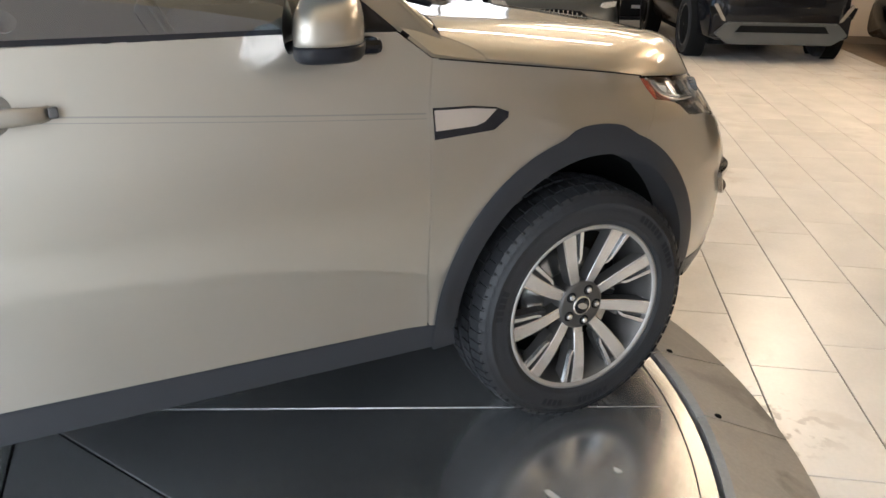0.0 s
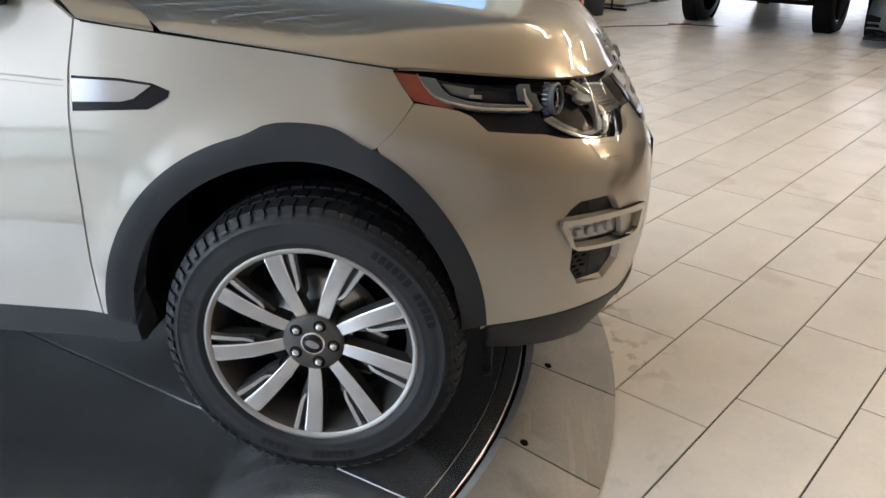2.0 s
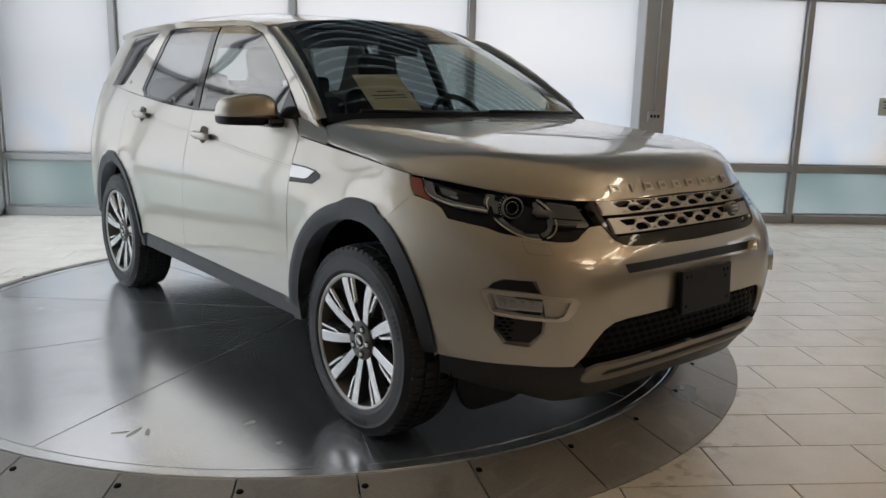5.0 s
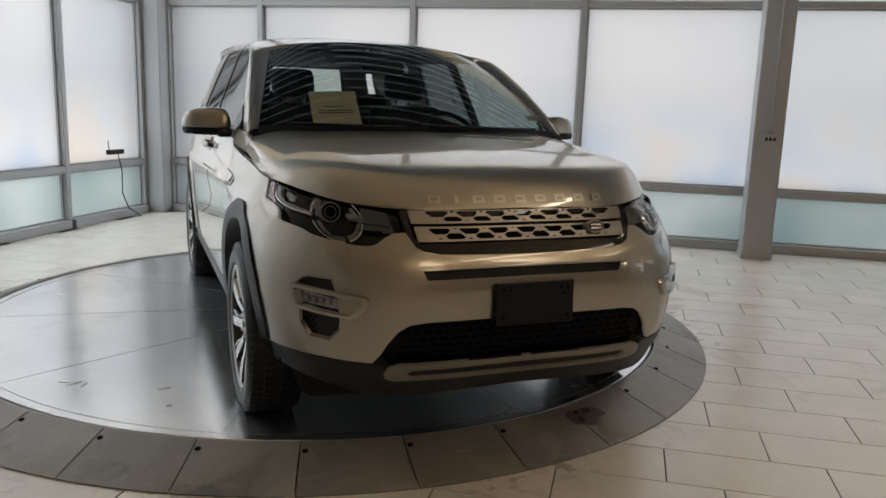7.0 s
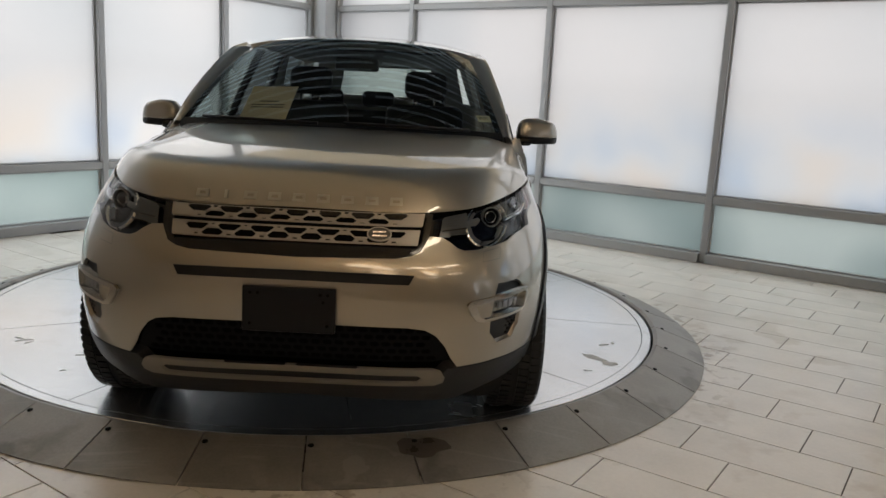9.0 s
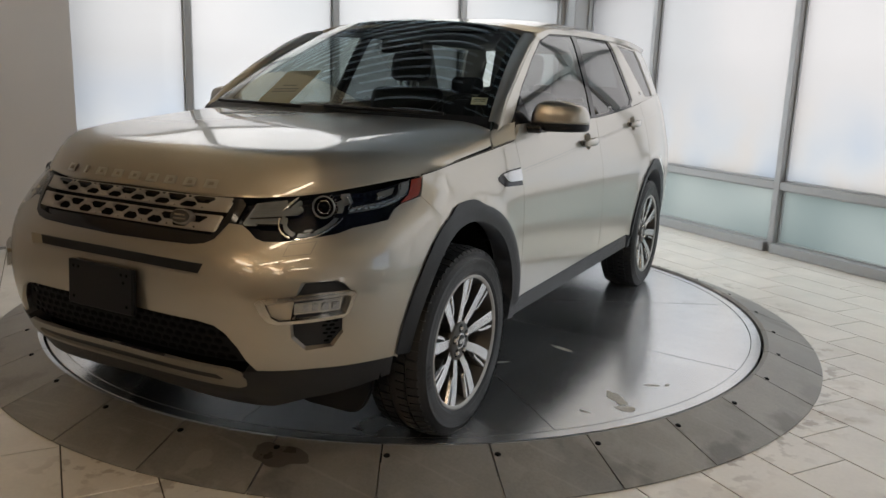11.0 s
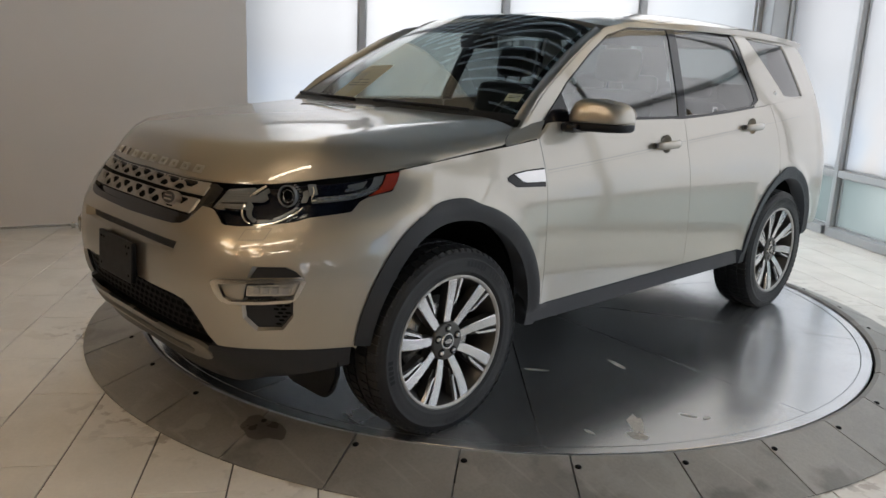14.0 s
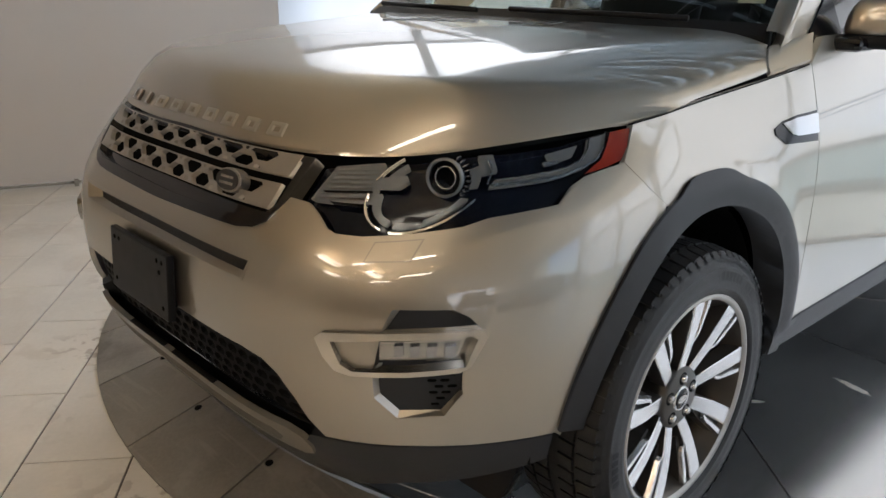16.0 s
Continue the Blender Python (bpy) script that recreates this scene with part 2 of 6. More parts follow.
FOG_CHROME = mat("satin_chrome", (0.50, 0.48, 0.44), 0.17, 1.0, 0.03, 12, rough_vary=0.04)
TILE = mat("porcelain_tile", (0.69, 0.645, 0.58), 0.245, 0, 0.10, 3.5, 0.02, 60, piece=0.035, rough_vary=0.03, spec=0.7)
worn(TILE, (0.40, 0.31, 0.22), 0.25, 3.0, 0.56, 0.30)
worn(TILE, (0.16, 0.10, 0.06), 0.25, 13.0, 0.53, 0.42, near=((-0.206, 0.168, -0.08), 2.38, 2.62))
GROUT = mat("grout", (0.075, 0.06, 0.045), 0.9, 0, 0.25, 8)
CARPET = mat("brown_carpet", (0.20, 0.15, 0.10), 0.9, 0, 0.2, 4, 0.3, 300)
ALU = mat("window_aluminium", (0.36, 0.36, 0.36), 0.45, 0.35, 0.05, 3)
# pane colours carry outdoor brightness: west ones dimmed, high and east ones brightened
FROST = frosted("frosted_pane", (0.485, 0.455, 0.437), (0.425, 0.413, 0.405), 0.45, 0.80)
FROST_WEST_DIM = frosted("dimmed_west_pane", (0.43, 0.405, 0.39), (0.375, 0.365, 0.358), 0.45, 0.80)
FROST_BRIGHT = frosted("brightened_pane", (0.58, 0.55, 0.527), (0.545, 0.522, 0.508), 0.45)
# low panes take the greenish blurred view into their colour
FROST_LOW = frosted("frosted_low_pane", (0.385, 0.392, 0.37), (0.235, 0.263, 0.252), 0.8)
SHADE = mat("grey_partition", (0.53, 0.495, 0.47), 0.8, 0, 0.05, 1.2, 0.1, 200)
PLASTER = mat("beige_plaster", (0.56, 0.47, 0.36), 0.8, 0, 0.06, 1.5, 0.1, 120)
SOFFIT = mat("warm_soffit", (0.64, 0.51, 0.34), 0.7, 0, 0.06, 1.5, 0.1, 120)
# unseen slats; the bluish daylight on them is put into their colour
DECK = mat("daylit_blue_slats", (0.58, 0.70, 0.80), 0.5, 0.1, 0.08, 2)
DECK_DARK = mat("dark_ceiling_board", (0.035, 0.034, 0.033), 0.7, 0, 0.1, 2)
BEAM = mat("dark_beam", (0.05, 0.055, 0.06), 0.5, 0.2, 0.1, 3)
WARM = glow("warm_fixture", (1.0, 0.82, 0.60), 7.2)
BLACK_PLASTIC = mat("black_plastic", (0.007, 0.007, 0.0085), 0.42, 0, 0.1, 20, 0.1, 400, spec=0.2)
MESH = mat("intake_black", (0.005, 0.005, 0.006), 0.6, 0, 0.1, 20, spec=0.12)
LEATHER = mat("dark_leather", (0.009, 0.009, 0.009), 0.5, 0, 0.15, 10, 0.2, 250, spec=0.2)
NOTICE = mat("tan_notice_paper", (0.50, 0.43, 0.32), 0.8, 0, 0.06, 8)
PAPER = mat("paper", (0.72, 0.66, 0.50), 0.8, 0, 0.04, 8)
ASPHALT = mat("yard_concrete", (0.34, 0.335, 0.33), 0.9, 0, 0.2, 1.0, 0.3, 80)
CAR_BLACK = mat("black_car_paint", (0.005, 0.005, 0.006), 0.14, 0, 0.05, 3, spec=0.3)
CAR_GREY = mat("matt_grey_car_paint", (0.075, 0.08, 0.08), 0.38, 0.5, 0.05, 3)
ORANGE = mat("orange_plastic", (0.75, 0.14, 0.03), 0.45, 0, 0.1, 8)
MAT_RUBBER = mat("rubber_mat", (0.045, 0.045, 0.05), 0.7, 0, 0.15, 6, 0.2, 200)
FAN_GREY = mat("fan_drum_paint", (0.10, 0.11, 0.12), 0.4, 0.4, 0.12, 5)
# darker paint for washer seams and for shade drawn along the swage creases
SEAM_AND_SHADE = mat("seam_and_crease_shade", (0.22, 0.205, 0.185), 0.4, 0.7, 0.05, 6, coat=0.6)

# ---- tools ----
from mathutils import geometry


def part(name, bm, material, parent=None, label="", smooth=True, normals=None):
    """Links a bmesh as one mesh object under a thing or a part."""
    me = bpy.data.meshes.new(name)
    bm.to_mesh(me)
    bm.free()
    me.materials.append(material)
    if smooth:
        me.polygons.foreach_set("use_smooth", [True] * len(me.polygons))
        if normals:
            me.normals_split_custom_set_from_vertices(normals)
    ob = new(name, me)
    if parent:
        ob.parent = parent
    if label:
        ob["label"] = label
    return ob


def thing(name, label, category, m=Matrix.Identity(4), group="", kind=""):
    ob = new(name)
    ob.empty_display_size = 0.1
    ob.matrix_world = m
    return tagged(ob, label, category, group, kind)


def add_box(bm, lo, hi, bevel=0.0, m=None):
    made = bmesh.ops.create_cube(bm, size=1, matrix=Matrix.Translation([(a + b) / 2 for a, b in zip(lo, hi)]) @ Matrix.Diagonal((*[abs(b - a) for a, b in zip(lo, hi)], 1)))["verts"]
    if bevel:
        edges = list({e for v in made for e in v.link_edges})
        out = bmesh.ops.bevel(bm, geom=edges, offset=bevel, segments=2, affect="EDGES", profile=0.5)
        made = list({v for f in out["faces"] for v in f.verts} | {v for v in made if v.is_valid})
    if m is not None:
        bmesh.ops.transform(bm, matrix=m, verts=made)
    return made


def box(name, lo, hi, material, parent=None, bevel=0.004, label="", m=None):
    bm = bmesh.new()
    add_box(bm, lo, hi, bevel, m)
    return part(name, bm, material, parent, label, smooth=False)


def add_lathe(bm, profile, segs=48, m=None, close=False):
    """Turns (radius, height) pairs round z."""
    rings = []
    for r, h in profile:
        rings.append([bm.verts.new((r * math.cos(2 * math.pi * i / segs), r * math.sin(2 * math.pi * i / segs), h)) for i in range(segs)])
    pairs = list(zip(rings, rings[1:])) + ([(rings[-1], rings[0])] if close else [])
    for a, b in pairs:
        for i in range(segs):
            j = (i + 1) % segs
            bm.faces.new((a[i], a[j], b[j], b[i]))
    verts = [v for r in rings for v in r]
    if m is not None:
        bmesh.ops.transform(bm, matrix=m, verts=verts)
    return rings


def lathe(name, profile, material, parent=None, segs=48, m=None, close=False, label="", cap=False):
    bm = bmesh.new()
    rings = add_lathe(bm, profile, segs, m, close)
    if cap:
        bm.faces.new(rings[0])
        bm.faces.new(rings[-1])
    bmesh.ops.recalc_face_normals(bm, faces=bm.faces)
    return part(name, bm, material, parent, label)


def add_tube(bm, points, radius, segs=8, closed=False):
    """A round bar along points."""
    pts = [Vector(p) for p in points]
    rings = []
    for i, p in enumerate(pts):
        a = pts[i - 1] if (i or closed) else p
        b = pts[(i + 1) % len(pts)] if (i < len(pts) - 1 or closed) else p
        d = (b - a).normalized()
        side = d.orthogonal().normalized() if not rings else (last - d * last.dot(d)).normalized()
        last = side
        up = d.cross(side)
        rings.append([bm.verts.new(p + radius * (math.cos(2 * math.pi * k / segs) * side + math.sin(2 * math.pi * k / segs) * up)) for k in range(segs)])
    for a, b in list(zip(rings, rings[1:])) + ([(rings[-1], rings[0])] if closed else []):
        for k in range(segs):
            j = (k + 1) % segs
            bm.faces.new((a[k], a[j], b[j], b[k]))
    if not closed:
        bm.faces.new(rings[0][::-1])
        bm.faces.new(rings[-1])


def tube(name, points, radius, material, parent=None, segs=8, closed=False, label=""):
    bm = bmesh.new()
    add_tube(bm, points, radius, segs, closed)
    bmesh.ops.recalc_face_normals(bm, faces=bm.faces)
    return part(name, bm, material, parent, label)


def prism(name, outline, depth, material, parent=None, m=None, bevel=0.0, label="", smooth=False):
    """A flat outline in x and y, given depth along z."""
    bm = bmesh.new()
    f = bm.faces.new([bm.verts.new((x, y, 0)) for x, y in outline])
    out = bmesh.ops.extrude_face_region(bm, geom=[f])
    bmesh.ops.translate(bm, vec=(0, 0, depth), verts=[v for v in out["geom"] if isinstance(v, bmesh.types.BMVert)])
    bmesh.ops.recalc_face_normals(bm, faces=bm.faces)
    if bevel:
        bmesh.ops.bevel(bm, geom=bm.edges[:], offset=bevel, segments=2, affect="EDGES")
    if m is not None:
        bmesh.ops.transform(bm, matrix=m, verts=bm.verts)
    return part(name, bm, material, parent, label, smooth)


def curve_at(x, xs, ys):
    """A smooth line through the knots (xs, ys), flat past the ends."""
    if x <= xs[0]:
        return ys[0]
    if x >= xs[-1]:
        return ys[-1]
    i = max(k for k in range(len(xs) - 1) if xs[k] <= x)
    h = xs[i + 1] - xs[i]

    def slope(k):
        if k == 0 or k == len(xs) - 1:
            a, b = (0, 1) if k == 0 else (k - 1, k)
            return (ys[b] - ys[a]) / (xs[b] - xs[a])
        return (ys[k + 1] - ys[k - 1]) / (xs[k + 1] - xs[k - 1])
    u = (x - xs[i]) / h
    return ((2 * u**3 - 3 * u**2 + 1) * ys[i] + (u**3 - 2 * u**2 + u) * h * slope(i) + (-2 * u**3 + 3 * u**2) * ys[i + 1] + (u**3 - u**2) * h * slope(i + 1))


CENTRE = Vector((0, 0.1, 0.55))


def sheet(name, loops, place, material, parent=None, off=0.0, thick=0.0, step=0.05, mirror=False, label="", flip=None, ease=None):
    """A panel that follows a curved surface. loops: the outline and then its holes, in the surface's own two coordinates;
    place(a, b) gives the point in space. off: how far the panel stands proud. thick: how deep its edge turns in."""
    pts, ties = [], []
    for loop in loops:
        ring = []
        for i, (a, b) in enumerate(loop):
            c, d = loop[(i + 1) % len(loop)]
            k = max(1, math.ceil(math.hypot(c - a, d - b) / step))
            ring += [(a + (c - a) * j / k, b + (d - b) * j / k) for j in range(k)]
        base = len(pts)
        pts += ring
        ties += [(base + i, base + (i + 1) % len(ring)) for i in range(len(ring))]
    corners = [np.array(loop + loop[:1]) for loop in loops]

    def inside(q, margin=0.0):
        odd = np.zeros(len(q), bool)
        near = np.full(len(q), 1e9)
        for c in corners:
            for (x0, y0), (x1, y1) in zip(c[:-1], c[1:]):
                cross = (y0 > q[:, 1]) != (y1 > q[:, 1])
                with np.errstate(divide="ignore", invalid="ignore"):
                    odd ^= cross & (q[:, 0] < (x1 - x0) * (q[:, 1] - y0) / (y1 - y0 + (y1 == y0)) + x0)
                if margin:
                    d2 = max((x1 - x0) ** 2 + (y1 - y0) ** 2, 1e-12)
                    u = np.clip(((q[:, 0] - x0) * (x1 - x0) + (q[:, 1] - y0) * (y1 - y0)) / d2, 0, 1)
                    near = np.minimum(near, np.hypot(q[:, 0] - x0 - u * (x1 - x0), q[:, 1] - y0 - u * (y1 - y0)))
        return odd & (near > margin)
    lo, hi = np.array(pts).min(0), np.array(pts).max(0)
    na, nb = (max(2, math.ceil(v / step)) for v in hi - lo)
    if na * nb < 40000:
        gx, gy = np.meshgrid(np.linspace(lo[0], hi[0], na + 1), np.linspace(lo[1], hi[1], nb + 1))
        q = np.stack([gx.ravel(), gy.ravel()], 1)
        pts += [tuple(map(float, v)) for v in q[inside(q, step * 0.35)]]
    cv, _, tris, *_ = geometry.delaunay_2d_cdt([Vector(v) for v in pts], ties, [], 0, 1e-6)
    mids = np.array([[sum(cv[i][k] for i in f) / len(f) for k in (0, 1)] for f in tris])
    keep = inside(mids)
    bm = bmesh.new()
    vs = [bm.verts.new((v[0], v[1], 0)) for v in cv]
    for f, ok in zip(tris, keep):
        if ok:
            bm.faces.new([vs[i] for i in f])
    bmesh.ops.delete(bm, geom=[v for v in bm.verts if not v.link_faces], context="VERTS")
    e = 1e-3
    normals = {}
    for v in bm.verts:
        a, b = v.co[0], v.co[1]
        p = place(a, b)
        n = (place(a + e, b) - place(a - e, b)).cross(place(a, b + e) - place(a, b - e))
        n = n.normalized() if n.length > 1e-12 else Vector((0, 0, 1))
        if n.dot(flip if flip is not None else p - CENTRE) < 0:
            n = -n
        v.co = p + n * off
        normals[v] = n if ease is None else n.lerp(ease, 0.65).normalized()
    for f in bm.faces:
        f.normal_update()
        if f.normal.dot(normals[f.verts[0]]) < 0:
            f.normal_flip()
    if thick:
        rim = [g for g in bm.edges if len(g.link_faces) == 1]
        out = bmesh.ops.extrude_edge_only(bm, edges=rim)["geom"]
        fresh = [v for v in out if isinstance(v, bmesh.types.BMVert)]
        first = dict(normals)
        for v in fresh:
            old = next(g.other_vert(v) for g in v.link_edges if g.other_vert(v) in first)
            v.co = old.co - first[old] * thick
            normals[v] = first[old]
    bm.verts.index_update()
    if mirror:
        for v in bm.verts:
            v.co.x *= -1
            normals[v] = Vector((-normals[v].x, normals[v].y, normals[v].z))
        bmesh.ops.reverse_faces(bm, faces=bm.faces)
    ns = [normals[v] for v in bm.verts]
    return part(name, bm, material, parent, label, True, ns)


def both_sides(name, loops, place, material, parent, **kw):
    """The same panel on the car's two sides."""
    return sheet(name, loops, place, material, parent, **kw), sheet(name, loops, place, material, parent, mirror=True, **kw)


# ---- the hall ----
NORTH, WEST = 3.80, -3.95
TOP = 3.45


def setting(name, label, m=ROOM):
    return thing(name, label, "setting", m, kind="structure")


def mullion(name, lo, hi, parent):
    return box(name, lo, hi, ALU, parent, 0.006)


def window_wall(name, label, posts, along_north, skip=()):
    """A wall of frosted panes between aluminium posts, with a low band and a high band."""
    wall = setting(name, label)

    def span(a0, a1, z0, z1, d0, d1):
        return ((a0, NORTH + d0, z0), (a1, NORTH + d1, z1)) if along_north else ((WEST - d1, a0, z0), (WEST - d0, a1, z1))
    for a in posts:
        mullion("mullion", *span(a - 0.032, a + 0.032, FLOOR, TOP, 0, 0.14), wall)
    for a0, a1 in zip(posts, posts[1:]):
        mullion("sill_rail", *span(a0 + 0.032, a1 - 0.032, FLOOR, FLOOR + 0.085, -0.04, 0.14), wall)
        mullion("transom", *span(a0 + 0.032, a1 - 0.032, 0.485, 0.555, 0.003, 0.14), wall)
        mullion("transom", *span(a0 + 0.032, a1 - 0.032, 2.315, 2.375, 0.003, 0.14), wall)
        for z0, z1, m, nm in ((FLOOR + 0.085, 0.485, FROST_LOW, "low_pane"), (0.555, 2.315, FROST if along_north else FROST_WEST_DIM, "pane"), (2.375, TOP, FROST_BRIGHT, "high_pane")):
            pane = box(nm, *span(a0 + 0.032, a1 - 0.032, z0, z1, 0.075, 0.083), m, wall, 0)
            pane.visible_shadow = False
            bead = bmesh.new()
            for b0, b1, c0, c1 in ((a0 + 0.032, a0 + 0.047, z0, z1), (a1 - 0.047, a1 - 0.032, z0, z1), (a0 + 0.047, a1 - 0.047, z0, z0 + 0.015), (a0 + 0.047, a1 - 0.047, z1 - 0.015, z1)):
                add_box(bead, *span(b0, b1, c0, c1, 0.05, 0.074), 0.002)
            part("glazing_bead", bead, ALU, wall, smooth=False)
    return wall


window_wall("wall_north", "tall frosted glass wall with grey aluminium mullions", [-3.75, -2.572, -0.79, 1.036, 2.85, 4.67, 6.38], True)
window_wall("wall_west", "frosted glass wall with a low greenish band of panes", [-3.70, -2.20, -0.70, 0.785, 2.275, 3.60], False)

column = setting("corner_column", "grey metal column where the glass walls meet")
box("column_casing", (-4.10, 3.62, FLOOR), (-3.74, 3.96, TOP), ALU, column, 0.01)
post = setting("column", "grey steel column in front of the glass wall")
box("column_casing", (2.71, 3.33, FLOOR), (2.98, 3.60, TOP), ALU, post, 0.012)
box("column_base", (2.705, 3.325, FLOOR), (2.985, 3.605, FLOOR + 0.05), ALU, post, 0.004)

# floor under the tiles, ceiling and the walls that close the hall
floor = setting("floor", "grout bed under pale porcelain floor tiles")
bm = bmesh.new()
add_box(bm, (-5, -11, FLOOR - 0.2), (15.4, 3.94, FLOOR - 0.006))
part("grout_bed", bm, GROUT, floor, smooth=False)

ceiling = setting("ceiling", "dark ceiling with pale metal slats and dark steel beams")
SOFFIT_N, SOFFIT_U = -1.15, 5.3                     # past these lines a warm plastered soffit covers the sales floor
EDGE_N = 2.4                                       # unseen soffit strip from here to the northern glass wall, added for warm reflections
to_room = ROOM.inverted()


def over_car(p):
    """Whether a place lies under the slatted part of the ceiling."""
    q = to_room @ p
    return WEST + 0.05 < q.x < SOFFIT_U - 0.02 and SOFFIT_N + 0.02 < q.y < EDGE_N


# curved slats swept round a centre south of the car, and cross beams that point to it
SWEEP = Vector((0.0, -6.0, 0))
bm = bmesh.new()
for k in range(57):
    r = 2.6 + 0.20 * k
    for j in range(60):
        a0, a1 = radians(10 + 160 * j / 60), radians(10 + 160 * (j + 1) / 60)
        corners = [SWEEP + Vector((rr * math.cos(a), rr * math.sin(a), 0)) for rr, a in ((r, a0), (r, a1), (r + 0.03, a1), (r + 0.03, a0))]
        if not all(over_car(c) for c in corners):
            continue
        low = [bm.verts.new(to_room @ c + Vector((0, 0, TOP))) for c in corners]
        top = [bm.verts.new(v.co + Vector((0, 0, 0.05))) for v in low]
        bm.faces.new(low[::-1])
        bm.faces.new(top)
        for i in range(4):
            bm.faces.new((low[i], low[(i + 1) % 4], top[(i + 1) % 4], top[i]))
part("slats", bm, DECK, ceiling, smooth=False)
bm = bmesh.new()
add_box(bm, (-5, -11, TOP + 0.09), (15.4, 4.0, TOP + 0.2))
part("ceiling_board", bm, DECK_DARK, ceiling, smooth=False)
bm = bmesh.new()
for k in range(9):
    a = radians(26 + 16 * k)
    way = Vector((math.cos(a), math.sin(a), 0))
    reach = [SWEEP + way * (0.1 * i) for i in range(20, 150) if over_car(SWEEP + way * (0.1 * i))]
    if len(reach) > 3:
        far = (reach[-1] - reach[0]).length
        add_box(bm, (0, -0.05, TOP - 0.12), (far, 0.05, TOP - 0.003), 0.01, to_room @ Matrix.Translation(reach[0]) @ Matrix.Rotation(a, 4, "Z"))
part("beams", bm, BEAM, ceiling, smooth=False)
bm = bmesh.new()
add_box(bm, (-5, -11, TOP - 0.05), (15.4, SOFFIT_N, TOP + 0.09))
add_box(bm, (SOFFIT_U, SOFFIT_N, TOP - 0.05), (15.4, 3.80, TOP + 0.09))
add_box(bm, (-5, EDGE_N, TOP - 0.05), (SOFFIT_U, 3.80, TOP + 0.09))
part("soffit", bm, SOFFIT, ceiling, smooth=False)

south = setting("wall_south", "plain beige plastered wall")
box("wall_panel", (-5, -11.2, FLOOR - 0.1), (15.4, -11, TOP + 0.1), PLASTER, south, 0)
east = setting("wall_east", "plain beige plastered wall behind the parked cars")
box("wall_panel", (15.2, -11, FLOOR - 0.1), (15.4, -0.6, TOP + 0.1), PLASTER, east, 0)
box("wall_panel", (15.2, -0.6, 2.6), (15.4, 3.8, TOP + 0.1), PLASTER, east, 0)
for n0, n1 in ((-0.6, 0.86), (0.86, 2.33), (2.33, 3.8)):
    mullion("mullion", (15.22, n0, FLOOR), (15.34, n0 + 0.06, 2.6), east)
    pane = box("pane", (15.27, n0 + 0.06, FLOOR), (15.278, n1, 2.6), FROST_BRIGHT, east, 0)
    pane.visible_shadow = False
# a pale wall that ends the row of cars, and the brown carpet before it
stub = setting("wall_display", "pale beige display wall with a brown skirting")
box("wall_panel", (10.70, -11, FLOOR - 0.1), (10.86, -5.55, TOP + 0.1), PLASTER, stub, 0)
box("skirting", (10.685, -11, FLOOR + 0.004), (10.698, -5.55, FLOOR + 0.11), CARPET, stub, 0.002)
carpet = setting("carpet", "short brown carpet along the display wall")
box("carpet_sheet", (5.4, -10.9, FLOOR + 0.0005), (10.68, -5.5, FLOOR + 0.005), CARPET, carpet, 0.002)
beyond = setting("wall_north_end", "beige wall beside the open vehicle door")
box("wall_panel", (8.46, 3.8, FLOOR - 0.1), (15.2, 4.0, TOP + 0.1), PLASTER, beyond, 0)
box("door_header", (6.42, 3.8, 3.0), (8.46, 4.0, TOP + 0.1), PLASTER, beyond, 0)
closing = setting("wall_west_end", "plain wall that closes the hall behind the partition")
box("wall_panel", (-4.2, -11, FLOOR - 0.1), (-4.0, -3.74, TOP + 0.1), PLASTER, closing, 0)

# the grey partition that hangs before the western windows
partition = thing("partition", "plain grey hanging partition with a gap above the floor", "partition", ROOM @ pose(-2.945, -1.745, 0, 0, 0, -71))
box("partition_sheet", (0, -0.03, FLOOR + 0.03), (6.5, 0, TOP - 0.3), SHADE, partition, 0.004)
tube("bottom_bar", [(0, -0.015, FLOOR + 0.03), (6.5, -0.015, FLOOR + 0.03)], 0.018, SATIN, partition)
for k in (1.45, 3.2, 4.9):
    box("floor_bracket", (k, -0.05, FLOOR), (k + 0.03, 0.02, FLOOR + 0.05), SATIN, partition, 0.002)

# ground outside
ground = thing("ground", "bright concrete yard outside the open door", "ground", Matrix.Identity(4), kind="structure")
bm = bmesh.new()
bmesh.ops.create_grid(bm, x_segments=2, y_segments=2, size=400, matrix=Matrix.Translation((0, 0, FLOOR - 0.22)))
part("yard", bm, ASPHALT, ground, smooth=False)


# warm lamps under the sales floor's soffit, known from reflections, placed to light the nose
fixture = thing("ceiling_light", "long warm pendant light with a louvre grid", "ceiling light", ROOM @ pose(4.2, -5.4, 3.0), group="sales floor lights")
box("diffuser", (-0.60, -0.20, 0.0), (0.60, 0.20, 0.10), WARM, fixture, 0)
for k in range(9):
    box("louvre", (-0.56 + 0.14 * k - 0.006, -0.20, -0.035), (-0.56 + 0.14 * k + 0.006, 0.20, -0.002), SATIN, fixture, 0)
for y in (-0.206, 0.206):
    box("side_rail", (-0.61, y - 0.006, -0.04), (0.61, y + 0.006, 0.03), SATIN, fixture, 0.002)
for x in (-0.45, 0.45):
    tube("rod", [(x, 0, 0.10), (x, 0, 0.40)], 0.008, BEAM, fixture)
for u, n in ((6.4, -4.2), (6.0, -7.2)):
    copy_thing(fixture, ROOM @ pose(u, n, 3.0))
strip = thing("ceiling_light", "slim warm linear pendant light on two rods", "ceiling light", ROOM @ pose(3.2, -2.0, 3.0), group="linear sales floor lights")
